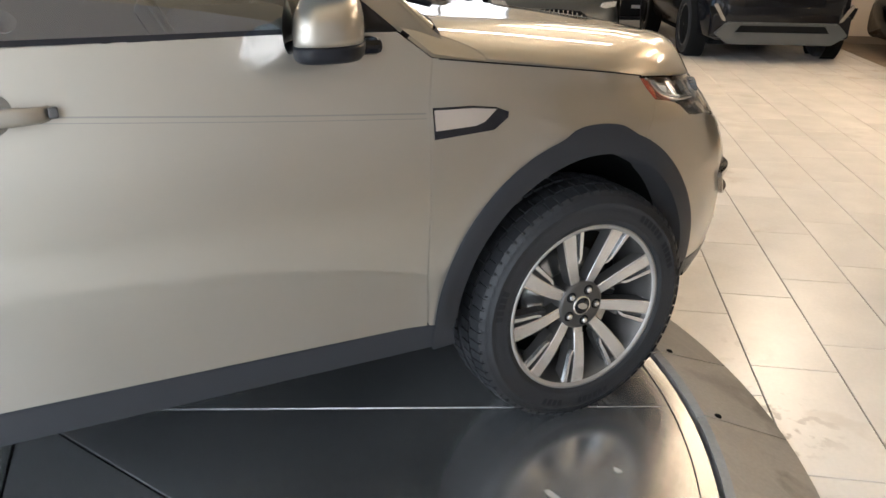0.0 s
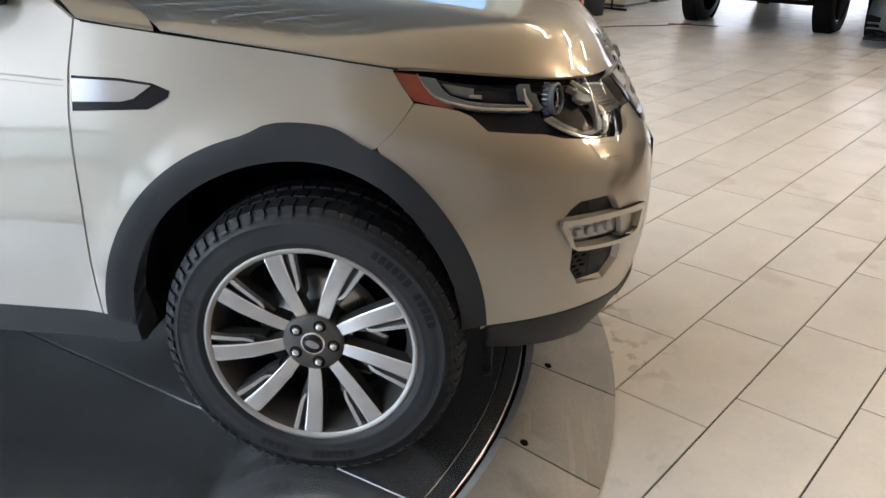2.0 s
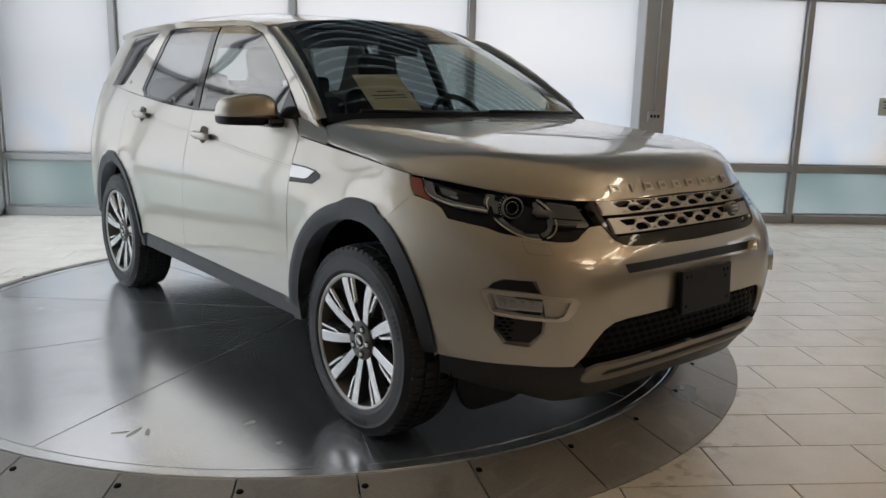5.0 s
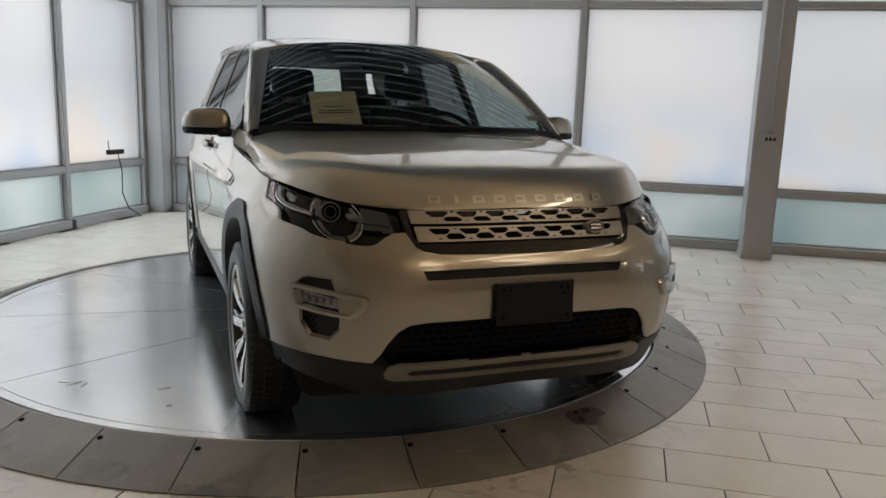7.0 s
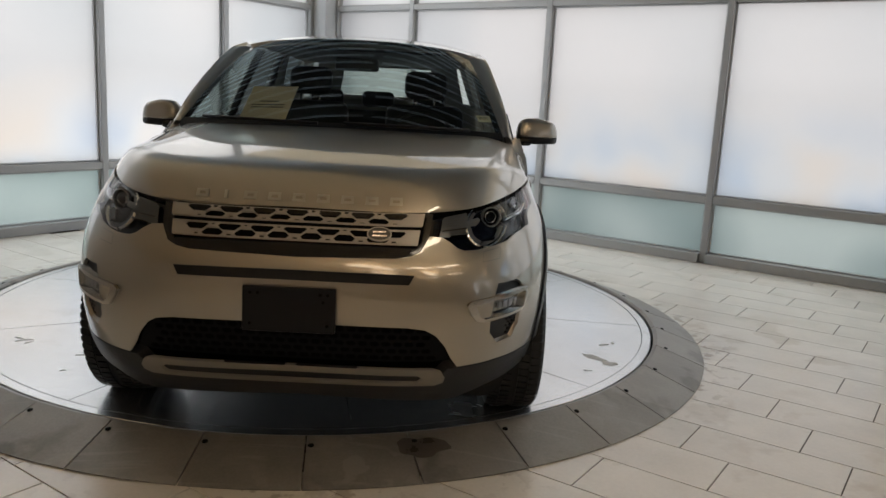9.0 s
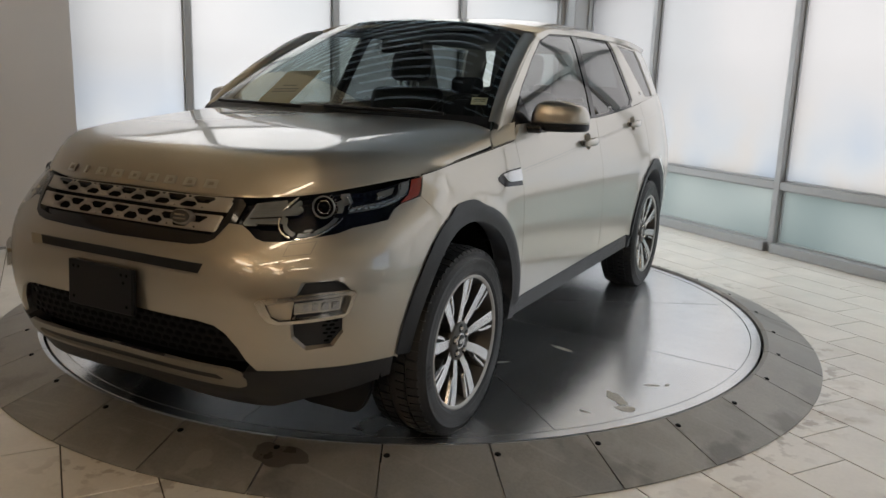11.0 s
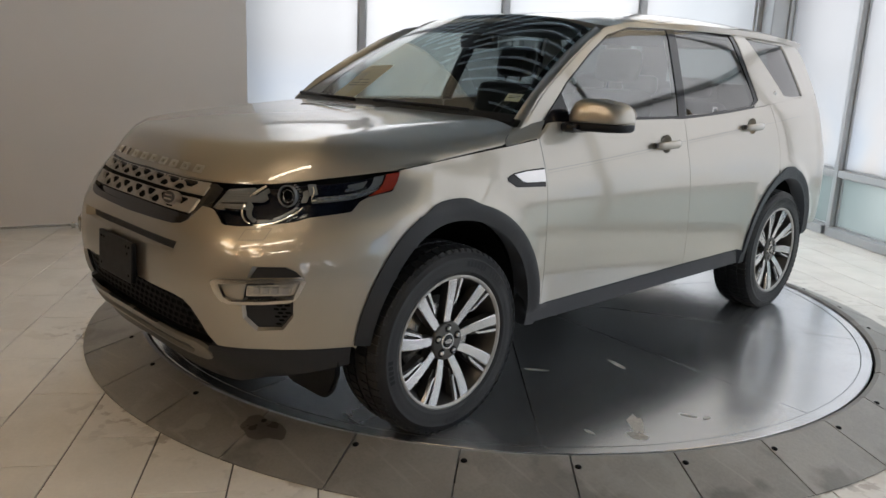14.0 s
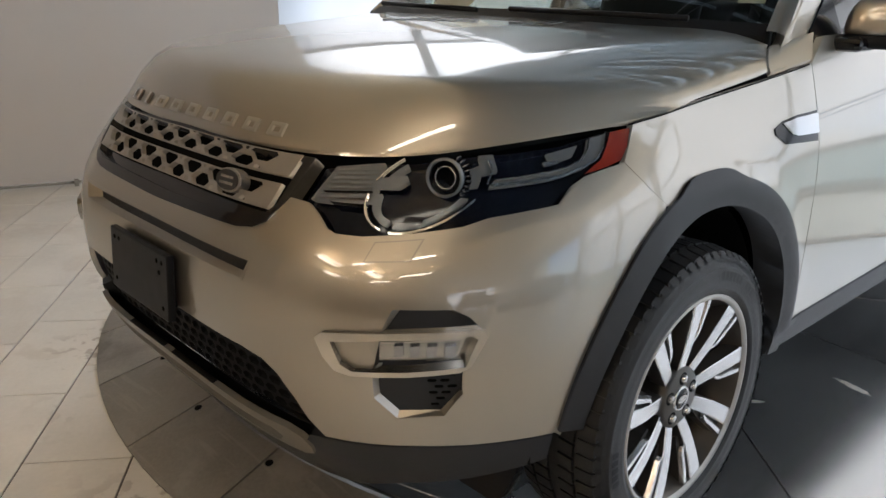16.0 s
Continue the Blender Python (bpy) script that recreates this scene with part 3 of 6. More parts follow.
box("diffuser", (-0.05, -0.70, 0.0), (0.05, 0.70, 0.05), WARM, strip, 0)
box("lamp_housing", (-0.018, -0.72, 0.052), (0.018, 0.72, 0.085), SATIN, strip, 0.006)
for y in (-0.5, 0.5):
    tube("rod", [(0, y, 0.085), (0, y, 0.40)], 0.008, BEAM, strip)
for u, n in ((5.0, -2.2), (7.0, -2.4), (4.8, -3.8), (8.0, -4.8)):
    copy_thing(strip, ROOM @ pose(u, n, 3.0))

# ---- the turntable ----
TC = (-0.206, 0.168)
turntable = thing("turntable", "round brushed steel vehicle turntable with stained segments", "turntable", pose(TC[0], TC[1], 0))


def wedge(bm, r0, r1, a0, a1, z0, z1, depth, n=10):
    """A ring segment whose top runs from z0 at r0 to z1 at r1."""
    top, low = [], []
    for i in range(n + 1):
        a = radians(a0 + (a1 - a0) * i / n)
        c, s = math.cos(a), math.sin(a)
        top.append((bm.verts.new((r0 * c, r0 * s, z0)), bm.verts.new((r1 * c, r1 * s, z1))))
        low.append((bm.verts.new((r0 * c, r0 * s, z0 - depth)), bm.verts.new((r1 * c, r1 * s, min(z1, z0 - depth) - 0.004))))
    for i in range(n):
        (a, b), (c, d), (e, f), (g, h) = top[i], top[i + 1], low[i], low[i + 1]
        bm.faces.new((a, b, d, c))
        bm.faces.new((b, f, h, d))
        bm.faces.new((a, c, g, e))
    for k in (0, n):
        (a, b), (e, f) = top[k], low[k]
        bm.faces.new((a, b, f, e))


for k in range(10):
    gap = 0.0045
    bm = bmesh.new()
    a0, a1 = -114.8 + 36 * k, -78.8 + 36 * k
    n = 18
    rim = [(2.0 * math.cos(radians(a0 + (a1 - a0) * i / n)), 2.0 * math.sin(radians(a0 + (a1 - a0) * i / n))) for i in range(n + 1)]
    mid = radians((a0 + a1) / 2)
    pts = [(0.012 * math.cos(mid), 0.012 * math.sin(mid))] + rim
    loop = [bm.verts.new((x, y, 0)) for x, y in pts]
    f = bm.faces.new(loop)
    bmesh.ops.inset_region(bm, faces=[f], thickness=gap, use_even_offset=True)
    bmesh.ops.delete(bm, geom=[g for g in bm.faces if len(g.verts) == 4], context="FACES")
    out = bmesh.ops.extrude_face_region(bm, geom=bm.faces[:])
    bmesh.ops.translate(bm, vec=(0, 0, -0.01), verts=[v for v in out["geom"] if isinstance(v, bmesh.types.BMVert)])
    bmesh.ops.bevel(bm, geom=[e for e in bm.edges if all(abs(v.co.z) < 1e-6 for v in e.verts)], offset=0.003, segments=2, affect="EDGES")
    bmesh.ops.recalc_face_normals(bm, faces=bm.faces)
    part("steel_segment", bm, STEEL, turntable, smooth=False)
bm = bmesh.new()
add_lathe(bm, [(2.0035, -0.006), (2.0035, 0.0006), (2.050, 0.0006), (2.053, -0.002), (2.053, -0.05)], 144)
part("bright_edge", bm, STEEL, turntable, "polished steel edge ring", smooth=False)
lathe("base_drum", [(0.0, -0.012), (2.015, -0.012), (2.035, -0.05), (2.090, -0.06), (2.095, -0.02)], DARK_WELL, turntable, 96, label="dark gap under the steel plates")

for k in range(33):
    a = -105.25 - 0.55 + 360 / 33 * k
    bm = bmesh.new()
    wedge(bm, 2.067, 2.090, a + 0.08, a + 360 / 33 - 0.08, 0.004, 0.012, 0.05, 4)
    wedge(bm, 2.090, 2.357, a + 0.08, a + 360 / 33 - 0.08, 0.012, FLOOR + 0.006, 0.03, 4)
    bmesh.ops.recalc_face_normals(bm, faces=bm.faces)
    seg = part("ramp_segment", bm, RAMP, turntable, smooth=False)
    at = radians(a + 0.55)
    bm = bmesh.new()
    add_lathe(bm, [(0.0, 0.004), (0.010, 0.004), (0.013, 0.0), (0.013, -0.01)], 12)
    bolt = part("ramp_bolt", bm, DARK_WELL, seg, "recessed dark bolt")
    bolt.matrix_local = pose(2.138 * math.cos(at), 2.138 * math.sin(at), -0.0045)



def ramp_top(x, y):
    """Height of the ramp or of the steel top under a place."""
    r = math.hypot(x - TC[0], y - TC[1])
    return 0.0 if r < 2.06 else 0.012 - (r - 2.090) / 0.267 * 0.086


def spill(name, label, x, y, long, wide, turn, material, seed):
    """A thin dried patch with a ragged outline, lying on the turntable."""
    rng = random.Random(seed)
    bm = bmesh.new()
    a0, ring = radians(turn), []
    n = 34
    waves = [(k, rng.uniform(0.05, 0.22) / (1 + 0.15 * k), rng.uniform(0, 6.28)) for k in (2, 3, 5, 8, 11)]
    for i in range(n):
        a = 2 * math.pi * i / n
        r = 1 + sum(h * math.sin(k * a + p) for k, h, p in waves)
        du, dv = long * r * math.cos(a), wide * r * math.sin(a)
        px, py = x + du * math.cos(a0) - dv * math.sin(a0), y + du * math.sin(a0) + dv * math.cos(a0)
        ring.append(bm.verts.new((px - TC[0], py - TC[1], ramp_top(px, py) + 0.0009)))
    mid = bm.verts.new((x - TC[0], y - TC[1], ramp_top(x, y) + 0.0012))
    for i in range(n):
        bm.faces.new((mid, ring[i], ring[(i + 1) % n]))
    part(name, bm, material, turntable, label)


for k, (x, y, long, wide, turn) in enumerate(((1.375, -0.74, 0.085, 0.028, -50), (1.44, -0.83, 0.04, 0.03, 10), (1.47, -0.50, 0.035, 0.012, 20), (1.53, -0.46, 0.02, 0.010, 80), (1.30, -0.95, 0.025, 0.008, 0), (-1.62, -0.90, 0.045, 0.010, 35), (-1.66, -0.87, 0.03, 0.008, -20), (-1.58, -0.93, 0.03, 0.009, 70), (-1.23, -1.30, 0.012, 0.009, 0), (-1.24, -1.08, 0.03, 0.010, 15), (0.75, -0.62, 0.05, 0.012, 40), (0.95, -0.25, 0.06, 0.014, -15))):
    spill("dried_spill", "pale dried spill on the steel", x, y, long, wide, turn, DRIED, 40 + k)
spill("oily_patch", "dark oily patch on the ramp", 0.47, -1.90, 0.10, 0.055, 12, WET, 7)

# ---- the car on the turntable: surfaces ----
# Its nose points to -y, its left side to +x. A point on the lower body is (t, z): t runs from the nose's middle round the corner and back.
T_CORNER, Y_CORNER = 1.25, -1.45


def half_width(y, z):
    w = curve_at(z, (0.2, 0.35, 0.45, 0.6, 0.78, 0.90, 1.0, 1.1, 1.18, 1.24, 1.30), (0.895, 0.92, 0.932, 0.942, 0.944, 0.936, 0.915, 0.893, 0.872, 0.849, 0.826))
    if y < -0.9:
        u = min(1, (-0.9 - y) / 0.6)
        w -= u * u * (3 - 2 * u) * curve_at(z, (0.4, 0.65, 0.85, 1.0, 1.1), (-0.008, -0.007, 0.016, 0.047, 0.040))
    if y > 1.1:
        w -= 0.055 * ((y - 1.1) / 0.9) ** 2
    for cy in (-1.3705, 1.4225):
        far = math.hypot(y - cy, z - 0.37)
        fade = min(1, max(0, (y + 1.56) / 0.3)) if cy < 0 else 1
        w += 0.011 * fade * math.exp(-((far - 0.49) / 0.045) ** 2) if z > 0.40 else 0.0
    return w


def nose(z):
    """Of the nose's outline at height z: how far forward, how deep its round, and how square."""
    y = curve_at(z, (0.25, 0.36, 0.45, 0.56, 0.66, 0.76, 0.86, 0.94, 1.0), (-2.10, -2.17, -2.20, -2.215, -2.215, -2.20, -2.15, -2.10, -2.06))
    d = curve_at(z, (0.25, 0.65, 0.98), (0.62, 0.655, 0.62))
    p = curve_at(z, (0.25, 0.65, 0.98), (4.3, 4.5, 3.4))
    return y, d, p


def round_off(r, p):
    return 1 - max(0.0, 1 - min(1, abs(r)) ** p) ** 0.714


def arc_table():
    y0, d, p = nose(0.65)
    rs = [1 - (1 - i / 400) ** 2 for i in range(401)]
    pts = [(r * 0.93, d * round_off(r, p)) for r in rs]
    s = [0.0]
    for a, b in zip(pts, pts[1:]):
        s.append(s[-1] + math.hypot(b[0] - a[0], b[1] - a[1]))
    return [v / s[-1] for v in s], rs


ARC_S, ARC_R = arc_table()


def body(t, z):
    """The point of the lower body at (t, z)."""
    side = -1 if t < 0 else 1
    t = abs(t)
    y0, d, p = nose(z)
    yj = y0 + d
    if t <= T_CORNER:
        r = float(np.interp(t / T_CORNER, ARC_S, ARC_R))
        return Vector((side * r * half_width(yj, z), y0 + d * round_off(r, p), z))
    y = Y_CORNER + t - T_CORNER
    if y < -1.0:
        y = y + (yj - Y_CORNER) * (-1.0 - y) / 0.45
    if y <= 1.95:
        return Vector((side * half_width(y, z), y, z))
    f = min(1, (y - 1.95) / 1.0) * math.pi / 2
    tail = curve_at(z, (0.3, 0.6, 0.9, 1.2), (0.30, 0.37, 0.34, 0.28))
    return Vector((side * half_width(1.95, z) * math.cos(f) ** 0.55, 1.95 + tail * math.sin(f) ** 0.55, z))


def at_side(y, z):
    """(t, z) of the body point at y along its side."""
    if y < -1.0:
        y0, d, p = nose(z)
        k = (y0 + d - Y_CORNER) / 0.45
        y = (y + k) / (1 - k)
    return (y - Y_CORNER + T_CORNER, z)


def at_front(x, z):
    """(t, z) of the body point at x across its nose."""
    y0, d, p = nose(z)
    r = min(1, abs(x) / half_width(y0 + d, z))
    return (math.copysign(float(np.interp(r, ARC_R, ARC_S)) * T_CORNER, x), z)


EDGE_Y, EDGE_Z = (-2.1, -1.95, -1.8, -1.59, -1.35, -1.21, -1.07, -0.88), (0.935, 0.95, 0.975, 1.006, 1.038, 1.0565, 1.0745, 1.098)


def hood_edge(x_share):
    """The bonnet's outer edge, from the nose's middle (0) to its widest place (1)."""
    r = x_share
    z = 0.935
    for _ in range(4):
        y0, d, p = nose(z)
        y = y0 + d * round_off(r, p)
        z = curve_at(y, EDGE_Y, EDGE_Z)
    y0, d, p = nose(z)
    return Vector((r * half_width(y0 + d, z), y0 + d * round_off(r, p), z))


def hood_point(a, b):
    """The bonnet: a from -1 to 1 across, b from 0 at the windscreen to 1 at the nose."""
    s = abs(a)
    e = hood_edge(s)
    x1, y1 = 0.872 * s, -0.93 - 0.115 * (1 - s * s)
    x, y = x1 + (e.x - x1) * b, y1 + (e.y - y1) * b
    crown = curve_at(y, (-2.12, -2.0, -1.85, -1.6, -1.3, -1.0, -0.9), (1.045, 1.070, 1.095, 1.128, 1.155, 1.178, 1.186)) - 0.030 * (x / 0.86) ** 2
    ridge = 0.004 * math.exp(-((s - 0.74) / 0.13) ** 2) * min(1, max(0, (1 - b) * 3))
    start = 0.64 + 0.13 * max(0.0, 1 - b / 0.6) ** 1.5
    q = min(1.0, max(0.0, (s - start) / (1 - start)))
    fa = min(1.0, 1.17 * (1 - math.sqrt(1 - q * q)))
    reach = 0.17 / max(0.3, abs(e.y - y1))
    fb = max(0.0, (b - (1 - reach)) / reach) ** 2.4
    f = 1 - (1 - fa) * (1 - fb)
    side_z = curve_at(y, EDGE_Y, EDGE_Z)
    low = e.z * fb / (fa + fb + 1e-9) + side_z * fa / (fa + fb + 1e-9) if fa + fb > 1e-6 else side_z
    return Vector((math.copysign(x, a), y, crown + ridge - (crown + ridge - low) * f))


def cabin_side(y, z):
    """The side of the cabin above the waist."""
    x = curve_at(z, (1.08, 1.17, 1.30, 1.45, 1.56, 1.62), (0.895, 0.868, 0.822, 0.760, 0.712, 0.672))
    if y < -0.2:
        x -= 0.040 * ((-0.2 - y) / 0.7) ** 2
    if y > 0.9:
        x -= 0.075 * ((y - 0.9) / 1.2) ** 2
    return Vector((x, y, z))


def roof_point(x, y):
    z = curve_at(y, (-0.25, 0.0, 0.4, 0.9, 1.5, 2.0, 2.2), (1.628, 1.662, 1.695, 1.707, 1.698, 1.665, 1.640))
    return Vector((x, y, z - 0.075 * (abs(x) / 0.70) ** 3.2))


def screen_point(a, b):
    """The windscreen: a from -1 to 1 across, b from 0 at the bonnet to 1 at the roof."""
    low = Vector((0.80 * a, -1.03 + 0.11 * a * a, 1.178 - 0.012 * a * a))
    high = Vector((0.625 * a, -0.215 + 0.06 * a * a - 0.05, 1.640 - 0.075 * abs(a) ** 3))
    p = low.lerp(high, b)
    p.z += 0.035 * b * (1 - b) * 4 * 0.6
    p.y -= 0.02 * 4 * b * (1 - b)
    return p


# ---- the car's panels ----
AXLE = 1.3705
WHEEL_Z, ARCH_Z = 0.354, 0.370
car = thing("suv", "champagne silver five-door SUV with black cladding", "car")
GAP = 0.0025


def arch_radii(front, a):
    """Inner and outer radius of a wheel arch's trim at the angle a, 0 to the car's tail, 180 to its nose."""
    if front:
        r_in = curve_at(a, (-10, 20, 60, 95, 115, 145, 185), (0.430, 0.436, 0.448, 0.448, 0.434, 0.408, 0.402))
        r_out = curve_at(a, (-10, 20, 60, 95, 115, 145, 185), (0.492, 0.500, 0.512, 0.508, 0.500, 0.478, 0.472))
        return r_in, r_out + 0.017 * math.exp(-((a - 91) / 12) ** 6)
    return 0.424, 0.482 + 0.012 * math.exp(-((a - 91) / 12) ** 6)


def arch_centre(front):
    return -AXLE if front else AXLE + 0.052


def arch_edge(front, share, a0, a1, n=30):
    """The arch's edge as (y, z) between two angles; share 0 is the trim's inner edge, 1 its outer edge."""
    out = []
    for i in range(n + 1):
        a = a0 + (a1 - a0) * i / n
        r_in, r_out = arch_radii(front, a)
        r = r_in + (r_out - r_in) * share
        out.append((arch_centre(front) + r * math.cos(radians(a)), ARCH_Z + r * math.sin(radians(a))))
    return out


SILL_Z, SKIRT_Z = 0.41, 0.335
front_arch = arch_edge(True, 0.8, 4, 176)
rear_arch = arch_edge(False, 0.6, 4, 176)
DOOR_F = ((-0.885, 1.096), (-0.868, 1.0), (-0.862, 0.9), (-0.858, 0.7), (-0.853, 0.55), (-0.858, SILL_Z))


def S(points):
    return [at_side(y, z) for y, z in points]


HANDLES = ((0.065, 1.042), (0.975, 1.108))


def handle_cup(y, z, r=0.047):
    return S([(y - 0.008 + r * math.cos(2 * math.pi * i / 24), z + r * 0.92 * math.sin(2 * math.pi * i / 24)) for i in range(24)])


# front wing: from the door to the lamp, over the arch
wing = [(y - GAP, z) for y, z in DOOR_F[::-1]]
wing += [(-1.07, 1.0715), (-1.35, 1.036), (-1.585, 1.003), (-1.612, 0.971), (-1.645, 0.937), (-1.59, 0.885), (-1.54, 0.85)]
wing += [p for p in front_arch[::-1] if p[0] > -1.54]
both_sides("front_wing", [S(wing)], body, PAINT, car, thick=0.02)

# doors
waist = lambda y: curve_at(y, (-0.9, -0.8, 0.17, 0.6, 1.04, 1.7, 2.2), (1.12, 1.158, 1.158, 1.175, 1.208, 1.262, 1.29))
mid_seam = ((0.245, 1.158), (0.255, 1.0), (0.265, 0.8), (0.285, 0.6), (0.30, SILL_Z + 0.01))
front_door = [(y + GAP, z) for y, z in DOOR_F] + [(y - GAP, z) for y, z in mid_seam[::-1]] + [(y, waist(y)) for y in (0.1, -0.2, -0.5, -0.8)]
both_sides("front_door", [S(front_door), handle_cup(*HANDLES[0])], body, PAINT, car, thick=0.02)
seam_c = [(1.235, waist(1.235)), (1.30, 1.05), (1.305, 0.95), (1.28, 0.868)]
over = sorted([p for p in rear_arch if p[0] < 1.27], key=lambda p: p[0])
rear_door = [(y + GAP, z) for y, z in mid_seam] + [(0.885, SILL_Z + 0.01)] + over + [(y - GAP, z) for y, z in seam_c[::-1]] + [(y, waist(y)) for y in (1.0, 0.75, 0.5)]
both_sides("rear_door", [S(rear_door), handle_cup(*HANDLES[1])], body, PAINT, car, thick=0.02)
after = sorted([p for p in rear_arch if p[0] > 1.285], key=lambda p: p[0])
quarter = [(y + GAP, z) for y, z in seam_c] + after + [(1.95, 0.45), (2.2, 0.45), (2.6, 0.45), (2.95, 0.45), (2.95, 1.30), (2.6, 1.30), (2.2, 1.29), (1.9, 1.276), (1.6, waist(1.6)), (1.4, waist(1.4))]
both_sides("rear_quarter", [S(quarter)], body, PAINT, car, thick=0.02)

# bonnet
CUT = ((0.925, 0.004), (0.994, 0.225))              # where its rear corner is cut away for the wing
flank = [(CUT[0][0], CUT[0][1]), (CUT[1][0], CUT[1][1])] + [(0.994, 0.3 + k / 10) for k in range(7)]
hood_loop = [(-a, b) for a, b in flank] + [(-0.992 + 1.984 * k / 24, 0.994) for k in range(25)] + flank[::-1]
sheet("bonnet", [hood_loop], hood_point, PAINT, car, thick=0.02, step=0.045, flip=Vector((0, -0.35, 1)))

# dark shut line between bonnet and wing
gap_ys = [-1.60 + 0.70 * i / 14 for i in range(15)]
both_sides("bonnet_gap", [S([(y, curve_at(y, EDGE_Y, EDGE_Z) - 0.0005) for y in gap_ys] + [(y, curve_at(y, EDGE_Y, EDGE_Z) - 0.0040) for y in gap_ys[::-1]])], body, DARK_WELL, car, off=0.0015)

# the wing's top corner between bonnet, door and windscreen pillar
def corner_patch(a, b):
    """a from the door's edge to the bonnet's cut, b from the wing up to the pillar."""
    low, high = Vector((0.896, -0.886, 1.104)), Vector((0.858, -0.815, 1.166))
    (a0, b0), (a1, b1) = CUT
    inner = hood_point(a1 + 0.006 + (a0 - a1) * b, b1 + (b0 - b1) * b)
    return low.lerp(high, b).lerp(inner, a)


both_sides("wing_corner", [[(0.02, 0.02), (1, 0.02), (1, 1), (0.0, 1)]], corner_patch, PAINT, car, thick=0.012, step=0.1, flip=Vector((0.7, -0.1, 0.7)), ease=Vector((0.78, -0.15, 0.60)))

# cladding: sills, arches, lower nose
both_sides("sill_cladding", [S([(-0.885, SILL_Z - GAP), (-0.95, SKIRT_Z), (0.92, SKIRT_Z), (0.875, SILL_Z + 0.005)])], body, CLADDING, car, off=0.004, thick=0.05)


for front, a0, a1 in ((True, -5, 174), (False, 3, 185)):
    both_sides("arch_trim", [S(arch_edge(front, 0, a0, a1, 60) + arch_edge(front, 1, a0, a1, 60)[::-1])], body, CLADDING, car, off=0.009, thick=0.09, step=0.026, label="matt black wheel arch trim")

# cabin
side_frame = [(-0.945, 1.125), (-0.80, 1.262), (-0.60, 1.39), (-0.40, 1.500), (-0.25, 1.565), (-0.05, 1.602), (0.3, 1.625), (0.9, 1.635), (1.5, 1.625), (1.95, 1.60), (2.05, 1.50), (2.12, 1.28), (1.9, 1.276), (1.6, 1.252), (1.04, 1.21), (0.6, 1.177), (0.17, 1.160), (-0.5, 1.160), (-0.83, 1.158)]
glass_hole = [(-0.80, 1.168), (-0.62, 1.32), (-0.42, 1.445), (-0.25, 1.535), (-0.05, 1.582), (0.31, 1.597), (0.98, 1.607), (1.02, 1.60), (1.12, 1.25), (1.06, 1.223), (0.6, 1.187), (0.17, 1.170), (-0.5, 1.170)]
quarter_hole = [(1.16, 1.600), (1.70, 1.580), (1.84, 1.275), (1.62, 1.268), (1.50, 1.275)]
both_sides("cabin_frame", [side_frame, glass_hole, quarter_hole], cabin_side, PAINT, car, thick=0.03)
front_glass = [(-0.78, 1.172), (-0.61, 1.315), (-0.41, 1.44), (-0.24, 1.530), (-0.05, 1.576), (0.30, 1.591), (0.215, 1.172)]
rear_glass = [(0.285, 1.174), (0.375, 1.591), (0.97, 1.60), (1.075, 1.255), (1.03, 1.225), (0.6, 1.190)]
for nm, loop, m in (("front_side_window", front_glass, SIDE_GLASS), ("rear_side_window", rear_glass, DARK_GLASS), ("quarter_window", quarter_hole, DARK_GLASS)):
    both_sides(nm, [loop], cabin_side, m, car, off=-0.008)
black_ring = [glass_hole, [(y, z) for y, z in front_glass][::-1], rear_glass]
both_sides("window_surround", black_ring, cabin_side, GLOSS_BLACK, car, off=-0.004, thick=0.03)

roof_loop = [(-0.66, -0.16)] + [(-0.62 + 1.24 * k / 12, -0.20 - 0.075 * (1 - ((-0.62 + 1.24 * k / 12) / 0.62) ** 2)) for k in range(13)] + [(0.66, -0.16), (0.69, 0.3), (0.70, 0.9), (0.69, 1.5), (0.64, 2.05), (0.3, 2.17), (-0.3, 2.17), (-0.64, 2.05), (-0.69, 1.5), (-0.70, 0.9), (-0.69, 0.3)]
sheet("roof", [roof_loop], roof_point, PAINT, car, thick=0.03, flip=Vector((0, 0, 1)))
screen_loop = [(-0.985, 0.0), (-0.985, 0.985), (0.985, 0.985), (0.985, 0.0)]
sheet("windscreen", [screen_loop], screen_point, AUTO_GLASS, car, step=0.12, flip=Vector((0, -1, 0.6)))
sheet("screen_border", [screen_loop, [(-0.945, 0.03), (0.945, 0.03), (0.935, 0.93), (-0.935, 0.93)]], screen_point, GLOSS_BLACK, car, off=-0.004, step=0.12, flip=Vector((0, -1, 0.6)), label="black printed border of the windscreen")


def pillar_point(a, b):
    """The windscreen's pillar: a from the glass to the side frame, b from the bonnet to the roof."""
    e = screen_point(0.982, b)
    z = e.z - 0.022
    y = curve_at(z, (1.125, 1.262, 1.39, 1.50, 1.565, 1.60), (-0.945, -0.80, -0.60, -0.40, -0.25, -0.06)) + 0.022
    c = cabin_side(y, z) + Vector((0.0015, 0, 0.0015))
    return e.lerp(c, a) + Vector((0.45, -0.70, 0.55)) * 0.055 * a * (1 - a)


both_sides("screen_pillar", [[(0.0, 0.0), (1, 0.0), (1, 1.0), (0, 1.0)]], pillar_point, PAINT, car, step=0.07, flip=Vector((0.7, -0.7, 0.3)))

tail = [(-0.42, 1.33), (-0.37, 1.57), (0.37, 1.57), (0.42, 1.33)]
sheet("tailgate_window", [tail], lambda x, z: Vector((x, 2.23 - 0.30 * (z - 1.3) - 0.12 * x * x, z)), AUTO_GLASS, car, flip=Vector((0, 1, 0)))
